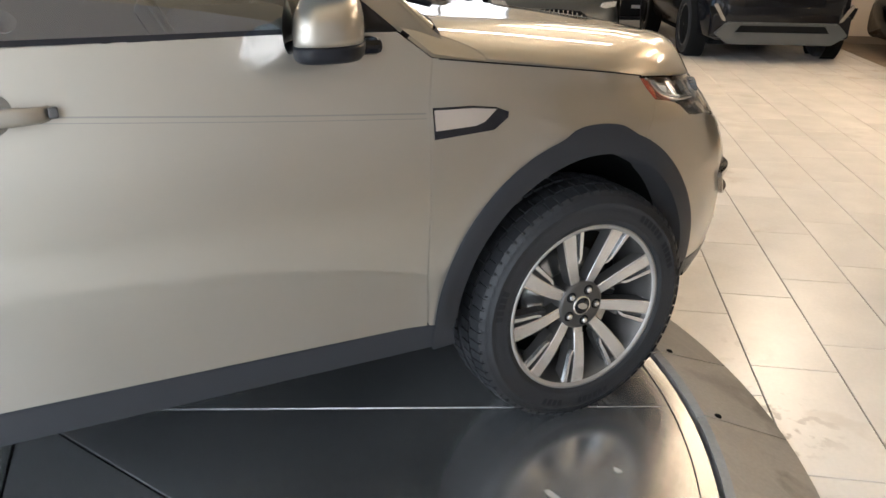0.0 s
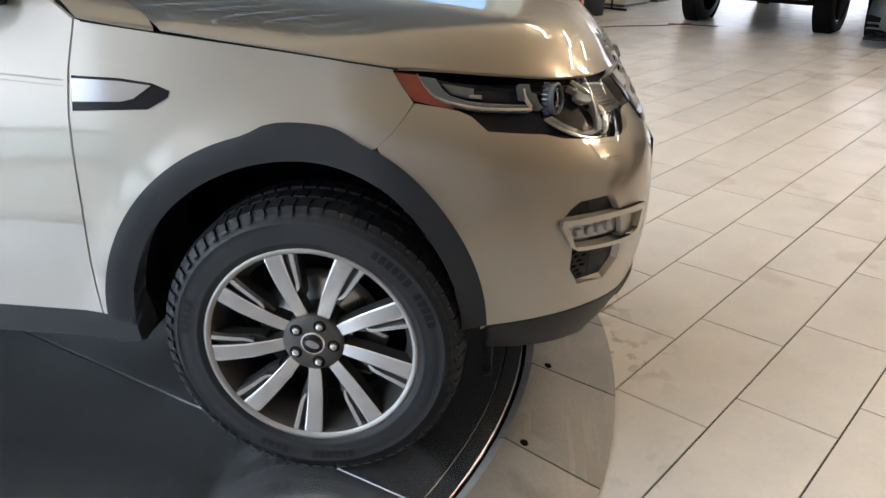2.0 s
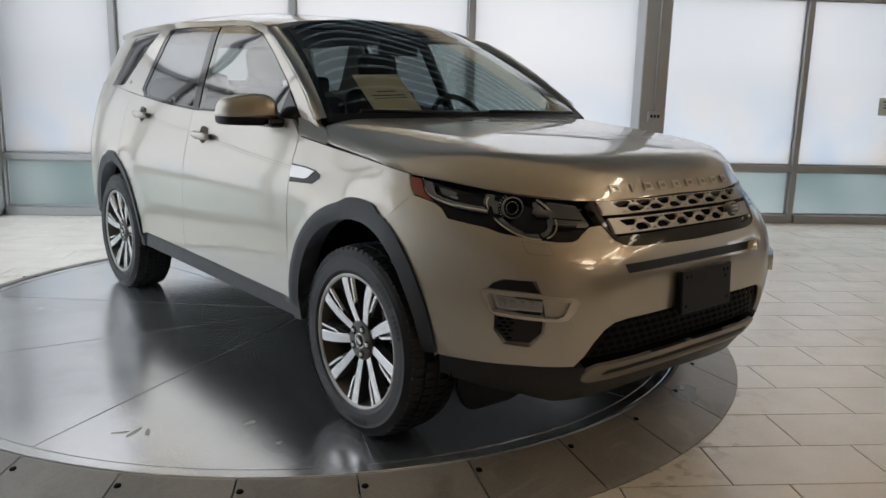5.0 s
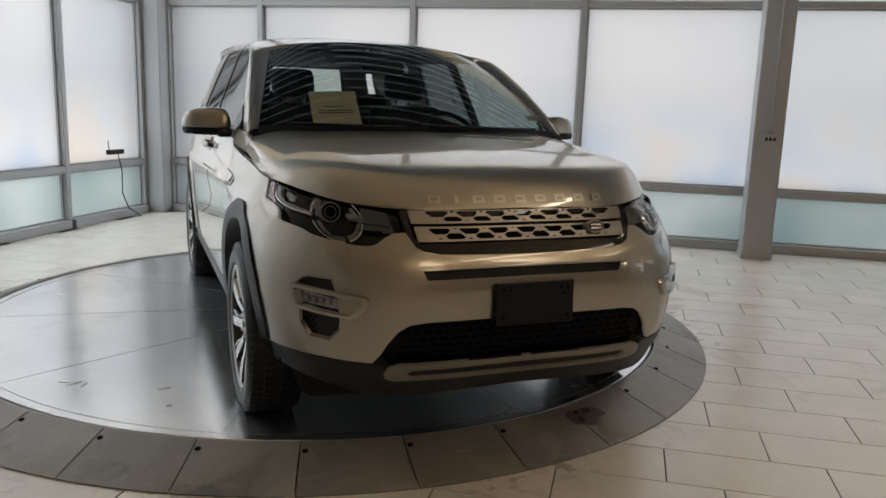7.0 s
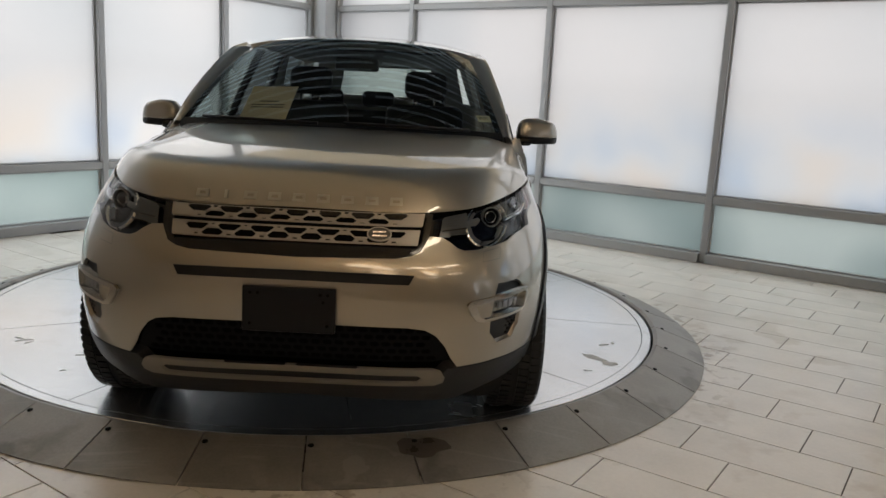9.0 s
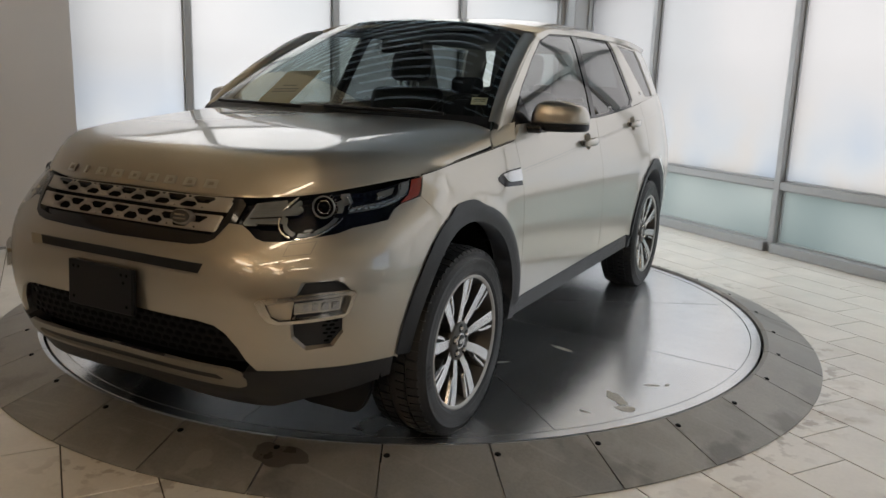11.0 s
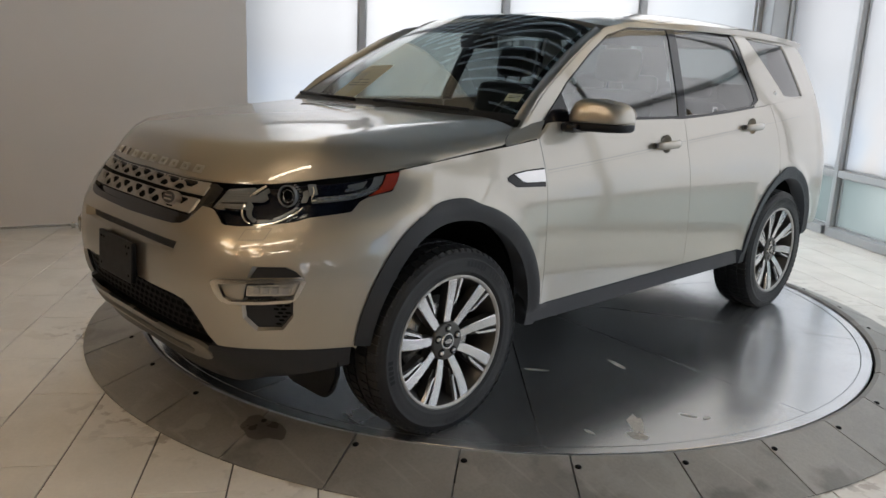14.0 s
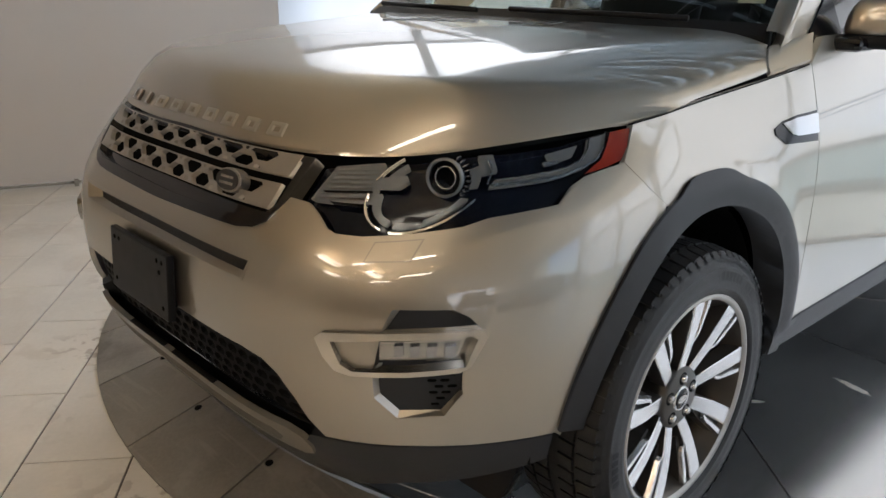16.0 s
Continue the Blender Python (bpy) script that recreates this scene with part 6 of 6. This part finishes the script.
def plain_wheel(parent, at, r, w, sx, rim_mat):
    """A parked vehicle's wheel: tyre, rim and spokes."""
    wheel = part("wheel", bmesh.new(), RUBBER, parent)
    lathe("tyre", [(r * 0.68, w * 0.42), (r * 0.75, w * 0.5), (r * 0.92, w * 0.48), (r, w * 0.36), (r, -w * 0.36), (r * 0.92, -w * 0.48), (r * 0.7, -w * 0.5)], RUBBER, wheel, 40)
    lathe("rim", [(r * 0.70, w * 0.44), (r * 0.66, w * 0.46), (r * 0.62, w * 0.30), (r * 0.60, -w * 0.1), (0.0, -w * 0.1)], rim_mat, wheel, 40)
    for k in range(6):
        bm = bmesh.new()
        add_box(bm, (0.02, -r * 0.07, w * 0.28), (r * 0.65, r * 0.07, w * 0.40), 0.006)
        bmesh.ops.transform(bm, matrix=Matrix.Rotation(radians(60 * k), 4, "Z"), verts=bm.verts)
        part("spoke", bm, rim_mat, wheel, smooth=False)
    lathe("hub_cap", [(0.0, w * 0.43), (r * 0.12, w * 0.42), (r * 0.14, w * 0.3)], BLACK_PLASTIC, wheel, 18)
    wheel.matrix_local = Matrix.Translation(at) @ Matrix.Rotation(radians(90 * sx), 4, "Y")
    return wheel


def vehicle(label, m, paint, length, width, height, hood_z, sill_z, wheel_r, base, nose_drop=0.1, rim=SATIN, category="car", name="parked_car", tailgate=False):
    """A parked vehicle: body, cabin, glass, wheels and lower trim. Its nose points to -y, z is 0 on its floor."""
    car2 = thing(name, label, category, m, group="parked vehicles")
    h, w, l = height, width / 2, length / 2
    def prof(k, zt, zb, sq):
        return [(0, zb), (w * k * 0.8, zb), (w * k * 0.97, zb + 0.06), (w * k, (zb + zt) * 0.45), (w * k * 0.985, zt - 0.16), (w * k * 0.92, zt - 0.04), (w * k * sq, zt), (0, zt + 0.02)]
    st = [(-l, prof(0.70, hood_z - nose_drop - 0.12, sill_z + 0.04, 0.7)), (-l + 0.10, prof(0.86, hood_z - nose_drop, sill_z, 0.75)), (-l + 0.35, prof(0.95, hood_z - nose_drop * 0.5, sill_z - 0.02, 0.8)), (-l + 0.9, prof(1.0, hood_z, sill_z, 0.82)), (-l + length * 0.33, prof(1.0, hood_z + 0.05, sill_z, 0.85)), (l - 0.6, prof(1.0, hood_z + 0.09, sill_z, 0.85)), (l - 0.12, prof(0.94, hood_z + 0.07, sill_z + 0.04, 0.82)), (l, prof(0.84, hood_z - 0.02, sill_z + 0.10, 0.8))]
    part("body", loft(st), paint, car2)
    z0 = hood_z + 0.04
    cab = lambda k, zt: [(w * k, z0), (w * k * 0.97, z0 + (zt - z0) * 0.5), (w * k * 0.84, zt - 0.04), (w * k * 0.7, zt), (0, zt + 0.02)]
    y0 = -l + length * 0.28
    y1 = l - (0.12 if tailgate else 0.5)
    part("cabin", loft([(y0, cab(0.80, z0 + 0.03)), (y0 + 0.65, cab(0.86, h - 0.05)), (y0 + 1.1, cab(0.88, h)), (y1 - 0.5, cab(0.88, h - 0.02)), (y1, cab(0.82, z0 + (h - z0) * (0.75 if tailgate else 0.2)))]), paint, car2)
    bm = bmesh.new()
    for sx in (-1, 1):
        for a, b in ((y0 + 0.55, y0 + 1.35), (y0 + 1.42, y1 - 0.35)):
            q = [(sx * w * 0.875, a, z0 + 0.05), (sx * w * 0.875, b, z0 + 0.05), (sx * w * 0.80, b - 0.05, h - 0.10), (sx * w * 0.80, a + 0.22, h - 0.10)]
            bm.faces.new([bm.verts.new(v) for v in q])
    bm.faces.new([bm.verts.new(v) for v in ((-w * 0.74, y0 + 0.06, z0 + 0.09), (w * 0.74, y0 + 0.06, z0 + 0.09), (w * 0.64, y0 + 0.60, h - 0.09), (-w * 0.64, y0 + 0.60, h - 0.09))])
    bmesh.ops.recalc_face_normals(bm, faces=bm.faces)
    part("glass", bm, GLOSS_BLACK, car2, smooth=False)
    box("underside", (-w * 0.8, -l + 0.35, sill_z - 0.08), (w * 0.8, l - 0.35, sill_z + 0.1), DARK_WELL, car2, 0.02)
    for sx in (-1, 1):
        for cy in (-base / 2, base / 2):
            # flat black disc stands in for the shaded arch opening
            lathe("wheel_arch", [(0.0, 0.0), (wheel_r + 0.06, 0.0), (wheel_r + 0.07, -0.2)], DARK_WELL, car2, 36, Matrix.Translation((sx * (w + 0.002), cy, wheel_r)) @ Matrix.Rotation(radians(90 * sx), 4, "Y"))
            plain_wheel(car2, (sx * (w - 0.10), cy, wheel_r), wheel_r, 0.24, sx, rim)
    return car2, w, l


# grey coupe with an upright slatted grille
coupe, w, l = vehicle("low matt grey sports coupe with a slatted grille", ROOM @ pose(11.32, -1.25, FLOOR, 0, 0, -85.6), CAR_GREY, 4.55, 1.94, 1.29, 0.70, 0.12, 0.345, 2.63, 0.16)
front_y = -l
panel = part("coupe_grille", bmesh.new(), GLOSS_BLACK, coupe)
arch_top = [(-0.50, 0.30), (-0.47, 0.42), (-0.36, 0.50), (0, 0.525), (0.36, 0.50), (0.47, 0.42), (0.50, 0.30), (0.3, 0.27), (-0.3, 0.27)]
prism("grille_back", arch_top, 0.01, DARK_WELL, panel, pose(0, front_y - 0.005, 0, 90))
for k in range(15):
    x = -0.44 + 0.88 * k / 14
    top = 0.515 - 0.12 * abs(x / 0.47) ** 3
    box("grille_slat", (x - 0.008, front_y - 0.04, 0.285), (x + 0.008, front_y - 0.012, top), SATIN, panel, 0.002)
lathe("round_badge", [(0.0, 0.01), (0.055, 0.008), (0.07, 0.0)], CHROME, panel, 28, pose(0, front_y - 0.045, 0.385, 90))
box("front_splitter", (-0.86, front_y - 0.06, 0.085), (0.86, front_y + 0.25, 0.12), BLACK_PLASTIC, coupe, 0.012)
for sx in (-1, 1):
    prism("air_intake", [(sx * 0.56, 0.15), (sx * 0.86, 0.17), (sx * 0.88, 0.36), (sx * 0.62, 0.30)], 0.02, DARK_WELL, coupe, pose(0, front_y + 0.06, 0, 90))
    for z in (0.20, 0.255):
        box("intake_fin", (sx * 0.58, front_y + 0.015, z), (sx * 0.86, front_y + 0.05, z + 0.018), CAR_GREY, coupe, 0.003)
    prism("coupe_headlight", [(sx * 0.60, 0.50), (sx * 0.84, 0.56), (sx * 0.86, 0.63), (sx * 0.66, 0.60)], 0.03, CHROME, coupe, pose(0, front_y + 0.16, 0, 90), 0.006, label="bright coupe headlight")
box("lower_grille", (-0.52, front_y - 0.012, 0.15), (0.52, front_y + 0.03, 0.24), DARK_WELL, coupe, 0.01)

# black SUV with a grey chin
black, w, l = vehicle("gloss black SUV with a grey lower bumper", ROOM @ pose(10.39, -3.97, FLOOR, 0, 0, -84.5), CAR_BLACK, 4.4, 1.92, 1.68, 1.0, 0.27, 0.38, 2.70, 0.08, tailgate=True)
prism("skid_panel", [(-0.62, 0.24), (0.62, 0.24), (0.80, 0.36), (0.66, 0.50), (-0.66, 0.50), (-0.80, 0.36)], 0.06, CAR_GREY, black, pose(0, -l + 0.03, 0, 90), 0.012, label="grey lower bumper panel")
box("bumper_cladding", (-0.84, -l + 0.02, 0.30), (0.84, -l + 0.16, 0.62), CAR_BLACK, black, 0.05)
prism("lower_mesh", [(-0.56, 0.385), (0.56, 0.385), (0.50, 0.465), (-0.50, 0.465)], 0.01, DARK_WELL, black, pose(0, -l - 0.032, 0, 90))
box("upper_mesh", (-0.50, -l + 0.0, 0.66), (0.50, -l + 0.05, 0.82), BLACK_PLASTIC, black, 0.02)
for sx in (-1, 1):
    prism("corner_blade", [(sx * 0.66, 0.50), (sx * 0.72, 0.52), (sx * 0.84, 0.70), (sx * 0.80, 0.72)], 0.03, SATIN, black, pose(0, -l + 0.03, 0, 90), 0.005, label="bright bumper corner blade")
    prism("corner_intake", [(sx * 0.73, 0.53), (sx * 0.84, 0.55), (sx * 0.88, 0.68), (sx * 0.83, 0.68)], 0.02, DARK_WELL, black, pose(0, -l + 0.05, 0, 90))
    prism("suv_headlight", [(sx * 0.54, 0.76), (sx * 0.86, 0.78), (sx * 0.88, 0.85), (sx * 0.58, 0.83)], 0.03, LAMP_SILVER, black, pose(0, -l + 0.12, 0, 90), 0.006)

# tall dark off-road vehicle further along
truck, w, l = vehicle("tall dark off-road vehicle on large tyres", ROOM @ pose(11.45, 1.03, FLOOR, 0, 0, -88), CAR_BLACK, 4.6, 1.90, 1.85, 1.15, 0.42, 0.42, 2.9, 0.05, tailgate=True)
box("steel_bumper", (-0.82, -l - 0.12, 0.46), (0.82, -l + 0.08, 0.66), BLACK_PLASTIC, truck, 0.03)
vehicle("dark saloon at the end of the row", ROOM @ pose(9.3, -8.12, FLOOR + 0.005, 0, 0, 180), CAR_BLACK, 4.7, 1.88, 1.45, 0.88, 0.18, 0.345, 2.8, 0.1)

# vehicles in the yard, seen through the open door
yard_car, w, l = vehicle("dark blue SUV parked in the yard outside", ROOM @ pose(9.6, 8.6, FLOOR - 0.2, 0, 0, 180), mat("dark_blue_paint", (0.02, 0.03, 0.055), 0.2, 0.3, 0.05, 3, coat=1), 4.7, 1.9, 1.68, 1.0, 0.3, 0.37, 2.8, 0.08, tailgate=True)
box("rear_plate", (-0.20, l + 0.005, 0.78), (0.20, l + 0.02, 0.92), PAPER, yard_car, 0.004)
box("rear_window", (-0.62, l - 0.16, 1.18), (0.62, l - 0.12, 1.5), GLOSS_BLACK, yard_car, 0.02)
for sx in (-1, 1):
    box("tail_lamp", (sx * 0.62, l - 0.09, 0.92), (sx * 0.84, l - 0.02, 1.04), AMBER, yard_car, 0.01)
yard_post = thing("bollard", "white post in the yard beside the door", "post", ROOM @ pose(8.35, 5.2, FLOOR - 0.2))
tube("post_shaft", [(0, 0, 0), (0, 0, 1.25)], 0.09, mat("white_paint", (0.78, 0.78, 0.76), 0.5, 0, 0.08, 4), yard_post, 20)
WHITE = bpy.data.materials["white_paint"]
lathe("post_foot", [(0.17, 0.0), (0.17, 0.02), (0.09, 0.03)], WHITE, yard_post, 20)

# drum fan on a rubber mat
mat_ob = thing("floor_mat", "dark ribbed rubber mat under the drum fan", "mat", ROOM @ pose(7.31, 3.02, FLOOR))
box("mat_sheet", (-0.91, -0.55, 0.0), (0.91, 0.55, 0.012), MAT_RUBBER, mat_ob, 0.004)
fan = thing("drum_fan", "large grey drum fan standing on a mat", "fan", ROOM @ pose(6.85, 2.86, FLOOR + 0.012, 0, 0, 8))
FZ, FR = 0.74, 0.66
bm = bmesh.new()
add_lathe(bm, [(FR, -0.20), (FR + 0.012, -0.21), (FR + 0.012, 0.21), (FR, 0.20)], 64, close=True)
bmesh.ops.recalc_face_normals(bm, faces=bm.faces)
bmesh.ops.transform(bm, matrix=pose(0, 0, FZ, 90), verts=bm.verts)
part("drum", bm, FAN_GREY, fan)
for y in (-0.21, 0.21):
    tube("drum_rim", [((FR + 0.012) * math.cos(2 * math.pi * i / 64) * Vector((1, 0, 0)) + Vector((0, y, FZ + (FR + 0.012) * math.sin(2 * math.pi * i / 64)))) for i in range(64)], 0.014, BLACK_PLASTIC, fan, 8, True)
lathe("motor", [(0.0, 0.16), (0.10, 0.15), (0.12, 0.10), (0.12, -0.08), (0.09, -0.12), (0.0, -0.12)], BLACK_PLASTIC, fan, 28, pose(0, 0.05, FZ, 90))
for k in range(4):
    bm = bmesh.new()
    rows = []
    for r, wd, tw in ((0.10, 0.09, 38), (0.30, 0.14, 28), (0.48, 0.17, 20), (0.60, 0.16, 16)):
        c, s = math.cos(radians(tw)), math.sin(radians(tw))
        rows.append([bm.verts.new((r, -wd * c * u, wd * s * u + 0.012 * (1 - u * u))) for u in (-1, -0.5, 0, 0.5, 1)])
    for p, q in zip(rows, rows[1:]):
        for i in range(4):
            bm.faces.new((p[i], p[i + 1], q[i + 1], q[i]))
    bmesh.ops.solidify(bm, geom=bm.faces[:], thickness=0.006)
    bmesh.ops.transform(bm, matrix=pose(0, -0.06, FZ, 90) @ Matrix.Rotation(radians(45 + 90 * k), 4, "Z"), verts=bm.verts)
    part("blade", bm, FAN_GREY, fan)
for x in (-0.10, 0.10):
    box("motor_strut", (x - 0.02, 0.02, FZ - FR), (x + 0.02, 0.06, FZ + FR), BLACK_PLASTIC, fan, 0.004)
for k in range(5):
    r = 0.14 + 0.11 * k
    tube("guard_ring", [(r * math.cos(2 * math.pi * i / 48), -0.2, FZ + r * math.sin(2 * math.pi * i / 48)) for i in range(48)], 0.004, BLACK_PLASTIC, fan, 6, True)
for k in range(8):
    a = math.pi * k / 4
    tube("guard_spoke", [(0.14 * math.cos(a), -0.2, FZ + 0.14 * math.sin(a)), (FR * math.cos(a), -0.2, FZ + FR * math.sin(a))], 0.004, BLACK_PLASTIC, fan, 6)
for x in (-0.45, 0.45):
    box("fan_foot", (x - 0.04, -0.23, 0.0), (x + 0.04, 0.26, 0.06), FAN_GREY, fan, 0.015)
    box("foot_riser", (x - 0.03, -0.10, 0.055), (x + 0.03, 0.10, 0.20), FAN_GREY, fan, 0.01)
for x in (-0.52, 0.52):
    lathe("fan_wheel", [(0.0, 0.02), (0.06, 0.02), (0.075, 0.01), (0.075, -0.01), (0.06, -0.02), (0.0, -0.02)], RUBBER, fan, 24, pose(x, -0.22, 0.076, 0, 90))

# things by the open door
jamb = setting("door_jamb", "cream door jamb of the open vehicle door")
box("jamb_board", (8.32, 3.28, FLOOR), (8.46, 3.80, 3.0), PAPER, jamb, 0.006)
cart = thing("orange_blower", "orange plastic floor blower on the tiles", "blower", ROOM @ pose(8.55, 2.98, FLOOR, 0, 0, 25))
bm = bmesh.new()
add_lathe(bm, [(0.05, -0.09), (0.13, -0.10), (0.15, -0.05), (0.15, 0.05), (0.13, 0.10), (0.05, 0.09)], 28, pose(-0.08, 0, 0.16, 90))
bmesh.ops.recalc_face_normals(bm, faces=bm.faces)
part("blower_housing", bm, ORANGE, cart)
box("blower_outlet", (-0.02, -0.09, 0.02), (0.24, 0.09, 0.17), ORANGE, cart, 0.02)
box("blower_stand", (-0.24, -0.12, 0.0), (0.20, 0.12, 0.03), ORANGE, cart, 0.008)
tube("blower_handle", [(-0.2, 0, 0.28), (-0.08, 0, 0.36), (0.05, 0, 0.26)], 0.012, BLACK_PLASTIC, cart)
lathe("blower_intake", [(0.0, 0.0), (0.06, 0.0), (0.065, -0.01)], DARK_WELL, cart, 20, pose(-0.08, -0.105, 0.16, 90))
bin_ob = thing("waste_bin", "dark grey waste bin with a blue bag", "bin", ROOM @ pose(9.25, 3.12, FLOOR))
bm = bmesh.new()
add_lathe(bm, [(0.0, 0.0), (0.14, 0.0), (0.18, 0.46), (0.19, 0.47), (0.17, 0.46), (0.13, 0.02)], 24)
bmesh.ops.recalc_face_normals(bm, faces=bm.faces)
part("bin_body", bm, FAN_GREY, bin_ob)
lathe("bin_bag", [(0.185, 0.42), (0.195, 0.475), (0.15, 0.46)], mat("blue_bag", (0.08, 0.25, 0.5), 0.35, 0, 0.2, 20), bin_ob, 24, label="blue plastic bag over the bin rim")
stand = thing("garment_rack", "black metal stand beside the door", "stand", ROOM @ pose(9.45, 3.25, FLOOR))
for x in (-0.28, 0.55):
    tube("stand_post", [(x, 0, 0.02), (x - 0.06, 0, 1.5)], 0.016, BLACK_PLASTIC, stand)
    tube("stand_foot", [(x, -0.25, 0.016), (x, 0.25, 0.016)], 0.016, BLACK_PLASTIC, stand)
tube("stand_bar", [(-0.34, 0, 1.5), (0.49, 0, 1.5)], 0.016, BLACK_PLASTIC, stand)
crate = thing("white_cabinet", "low white cabinet against the wall", "cabinet", ROOM @ pose(10.78, 3.48, FLOOR))
box("cabinet_body", (-0.42, -0.25, 0.04), (0.42, 0.25, 0.75), WHITE, crate, 0.01)
box("cabinet_plinth", (-0.38, -0.22, 0.0), (0.38, 0.22, 0.04), FAN_GREY, crate, 0.004)
box("cabinet_door", (-0.40, -0.265, 0.07), (-0.01, -0.252, 0.73), WHITE, crate, 0.004)
box("cabinet_door", (0.01, -0.265, 0.07), (0.40, -0.252, 0.73), WHITE, crate, 0.004)
copy_thing(crate, ROOM @ pose(11.85, 3.45, FLOOR))
cord = thing("extension_lead", "dark red extension lead lying loose on the tiles", "extension lead", ROOM)
tube("cord_line", [(8.1 + 0.22 * k, 2.35 - 0.12 * k + 0.05 * math.sin(k * 1.3), FLOOR + 0.006) for k in range(7)], 0.006, mat("red_cord", (0.14, 0.03, 0.02), 0.6), cord, 6)
cable = thing("floor_cable", "black cable lying loose on the tiles", "cable", ROOM)
tube("cable_line", [(9.12 + 0.05 * k, 1.88 - 0.11 * k + 0.03 * math.sin(k), FLOOR + 0.006) for k in range(6)], 0.006, BLACK_PLASTIC, cable, 6)
board = thing("floor_sign", "small black floor sign with white marks", "sign", ROOM @ pose(13.5, -2.93, FLOOR, 0, 0, -90))
box("sign_panel", (-0.32, -0.02, 0.05), (0.32, 0.02, 0.75), BLACK_PLASTIC, board, 0.006)
box("sign_base", (-0.34, -0.14, 0.0), (0.34, 0.14, 0.05), BLACK_PLASTIC, board, 0.006)
box("sign_mark", (-0.12, -0.026, 0.20), (0.12, -0.021, 0.26), WHITE, board, 0)

# small fittings on the walls
outlet = thing("outlet_box", "grey outlet box with a conduit on the column", "outlet", ROOM @ pose(2.855, 3.327, 1.075))
box("box_body", (-0.065, -0.05, -0.05), (0.065, 0.0, 0.05), ALU, outlet, 0.005)
for x in (-0.035, 0.0, 0.035):
    box("socket", (x - 0.012, -0.054, -0.015), (x + 0.012, -0.049, 0.015), BLACK_PLASTIC, outlet, 0.002)
tube("conduit", [(0, -0.02, 0.05), (0, -0.02, TOP - 1.10)], 0.011, ALU, outlet)
notice = thing("window_notice", "grey-green paper notice on a frosted pane", "notice", ROOM @ pose(5.72, NORTH + 0.068, 1.215))
box("notice_paper", (-0.135, -0.002, -0.095), (0.135, 0.0, 0.095), mat("notice_paper", (0.66, 0.70, 0.67), 0.8), notice, 0)
for z, k in ((0.045, 0.09), (0.01, 0.07), (-0.02, 0.08)):
    box("notice_line", (-k, -0.0045, z), (k, -0.0025, z + 0.014), FAN_GREY, notice, 0)
router = thing("wall_device", "small box with a dangling cable on the rail", "device", ROOM @ pose(WEST + 0.012, 2.98, 0.66))
box("device_body", (0.0, -0.12, -0.02), (0.06, 0.12, 0.03), BLACK_PLASTIC, router, 0.006)
tube("antenna", [(0.03, -0.10, 0.03), (0.03, -0.115, 0.13)], 0.005, BLACK_PLASTIC, router, 6)
tube("dangling_cable", [(0.05, 0.02, -0.02), (0.07, 0.05, -0.2), (0.08, 0.03, -0.45), (0.10, 0.10, -0.62), (0.13, 0.22, -0.70), (0.12, 0.30, -0.735)], 0.006, BLACK_PLASTIC, router, 6)

# ---- floor tiles, last ----
TILE_W, TILE_L = 0.3075, 0.63


def tile_mesh(w, l):
    bm = bmesh.new()
    add_box(bm, (0.0026, 0.0026, -0.012), (l - 0.0026, w - 0.0026, 0.0))
    top = [f for f in bm.faces if f.normal.z > 0.5]
    bmesh.ops.bevel(bm, geom=[e for e in top[0].edges], offset=0.0012, segments=1, affect="EDGES")
    me = bpy.data.meshes.new("tile")
    bm.to_mesh(me)
    bm.free()
    me.materials.append(TILE)
    return me


one_tile = tile_mesh(TILE_W, TILE_L)
hub_u, hub_n = (ROOM.inverted() @ Vector((TC[0], TC[1], 0))).xy
spots = []
for k in range(-31, 19):
    n0 = -1.687 + TILE_W * k
    if n0 > NORTH - 0.02:
        continue
    u0 = (1.808 - 0.2083 * k) % TILE_L - 10 * TILE_L
    while u0 < 15.2:
        if u0 > WEST - 0.5 and n0 > -11:
            far = math.hypot(u0 + TILE_L / 2 - hub_u, n0 + TILE_W / 2 - hub_n)
            if far > 2.02:
                spots.append((math.hypot(u0 - 1.6, n0 + 1.0), u0, n0))
        u0 += TILE_L
spots.sort()
near, rest = spots[:300], spots[300:]
for _, u0, n0 in near:
    ob = new("tile", one_tile)
    ob.parent = floor
    ob.matrix_local = pose(u0, n0, FLOOR)
bm = bmesh.new()
verts, faces = [], []
for _, u0, n0 in rest:
    left, right = max(u0 + 0.0026, WEST - 0.02), u0 + TILE_L - 0.0026
    if right - left < 0.02:
        continue
    n1 = min(n0 + TILE_W - 0.0026, NORTH + 0.02)
    b = len(verts)
    for z in (FLOOR - 0.012, FLOOR):
        verts += [(left, n0 + 0.0026, z), (right, n0 + 0.0026, z), (right, n1, z), (left, n1, z)]
    faces += [(b + 4, b + 5, b + 6, b + 7), (b, b + 1, b + 5, b + 4), (b + 1, b + 2, b + 6, b + 5), (b + 2, b + 3, b + 7, b + 6), (b + 3, b, b + 4, b + 7)]
bm.free()
me = bpy.data.meshes.new("far_tiles")
me.from_pydata(verts, [], faces)
me.materials.append(TILE)
far_tiles = new("far_tiles", me)
far_tiles.parent = floor
tagged(far_tiles, "pale porcelain floor tiles further off", kind="stuff")
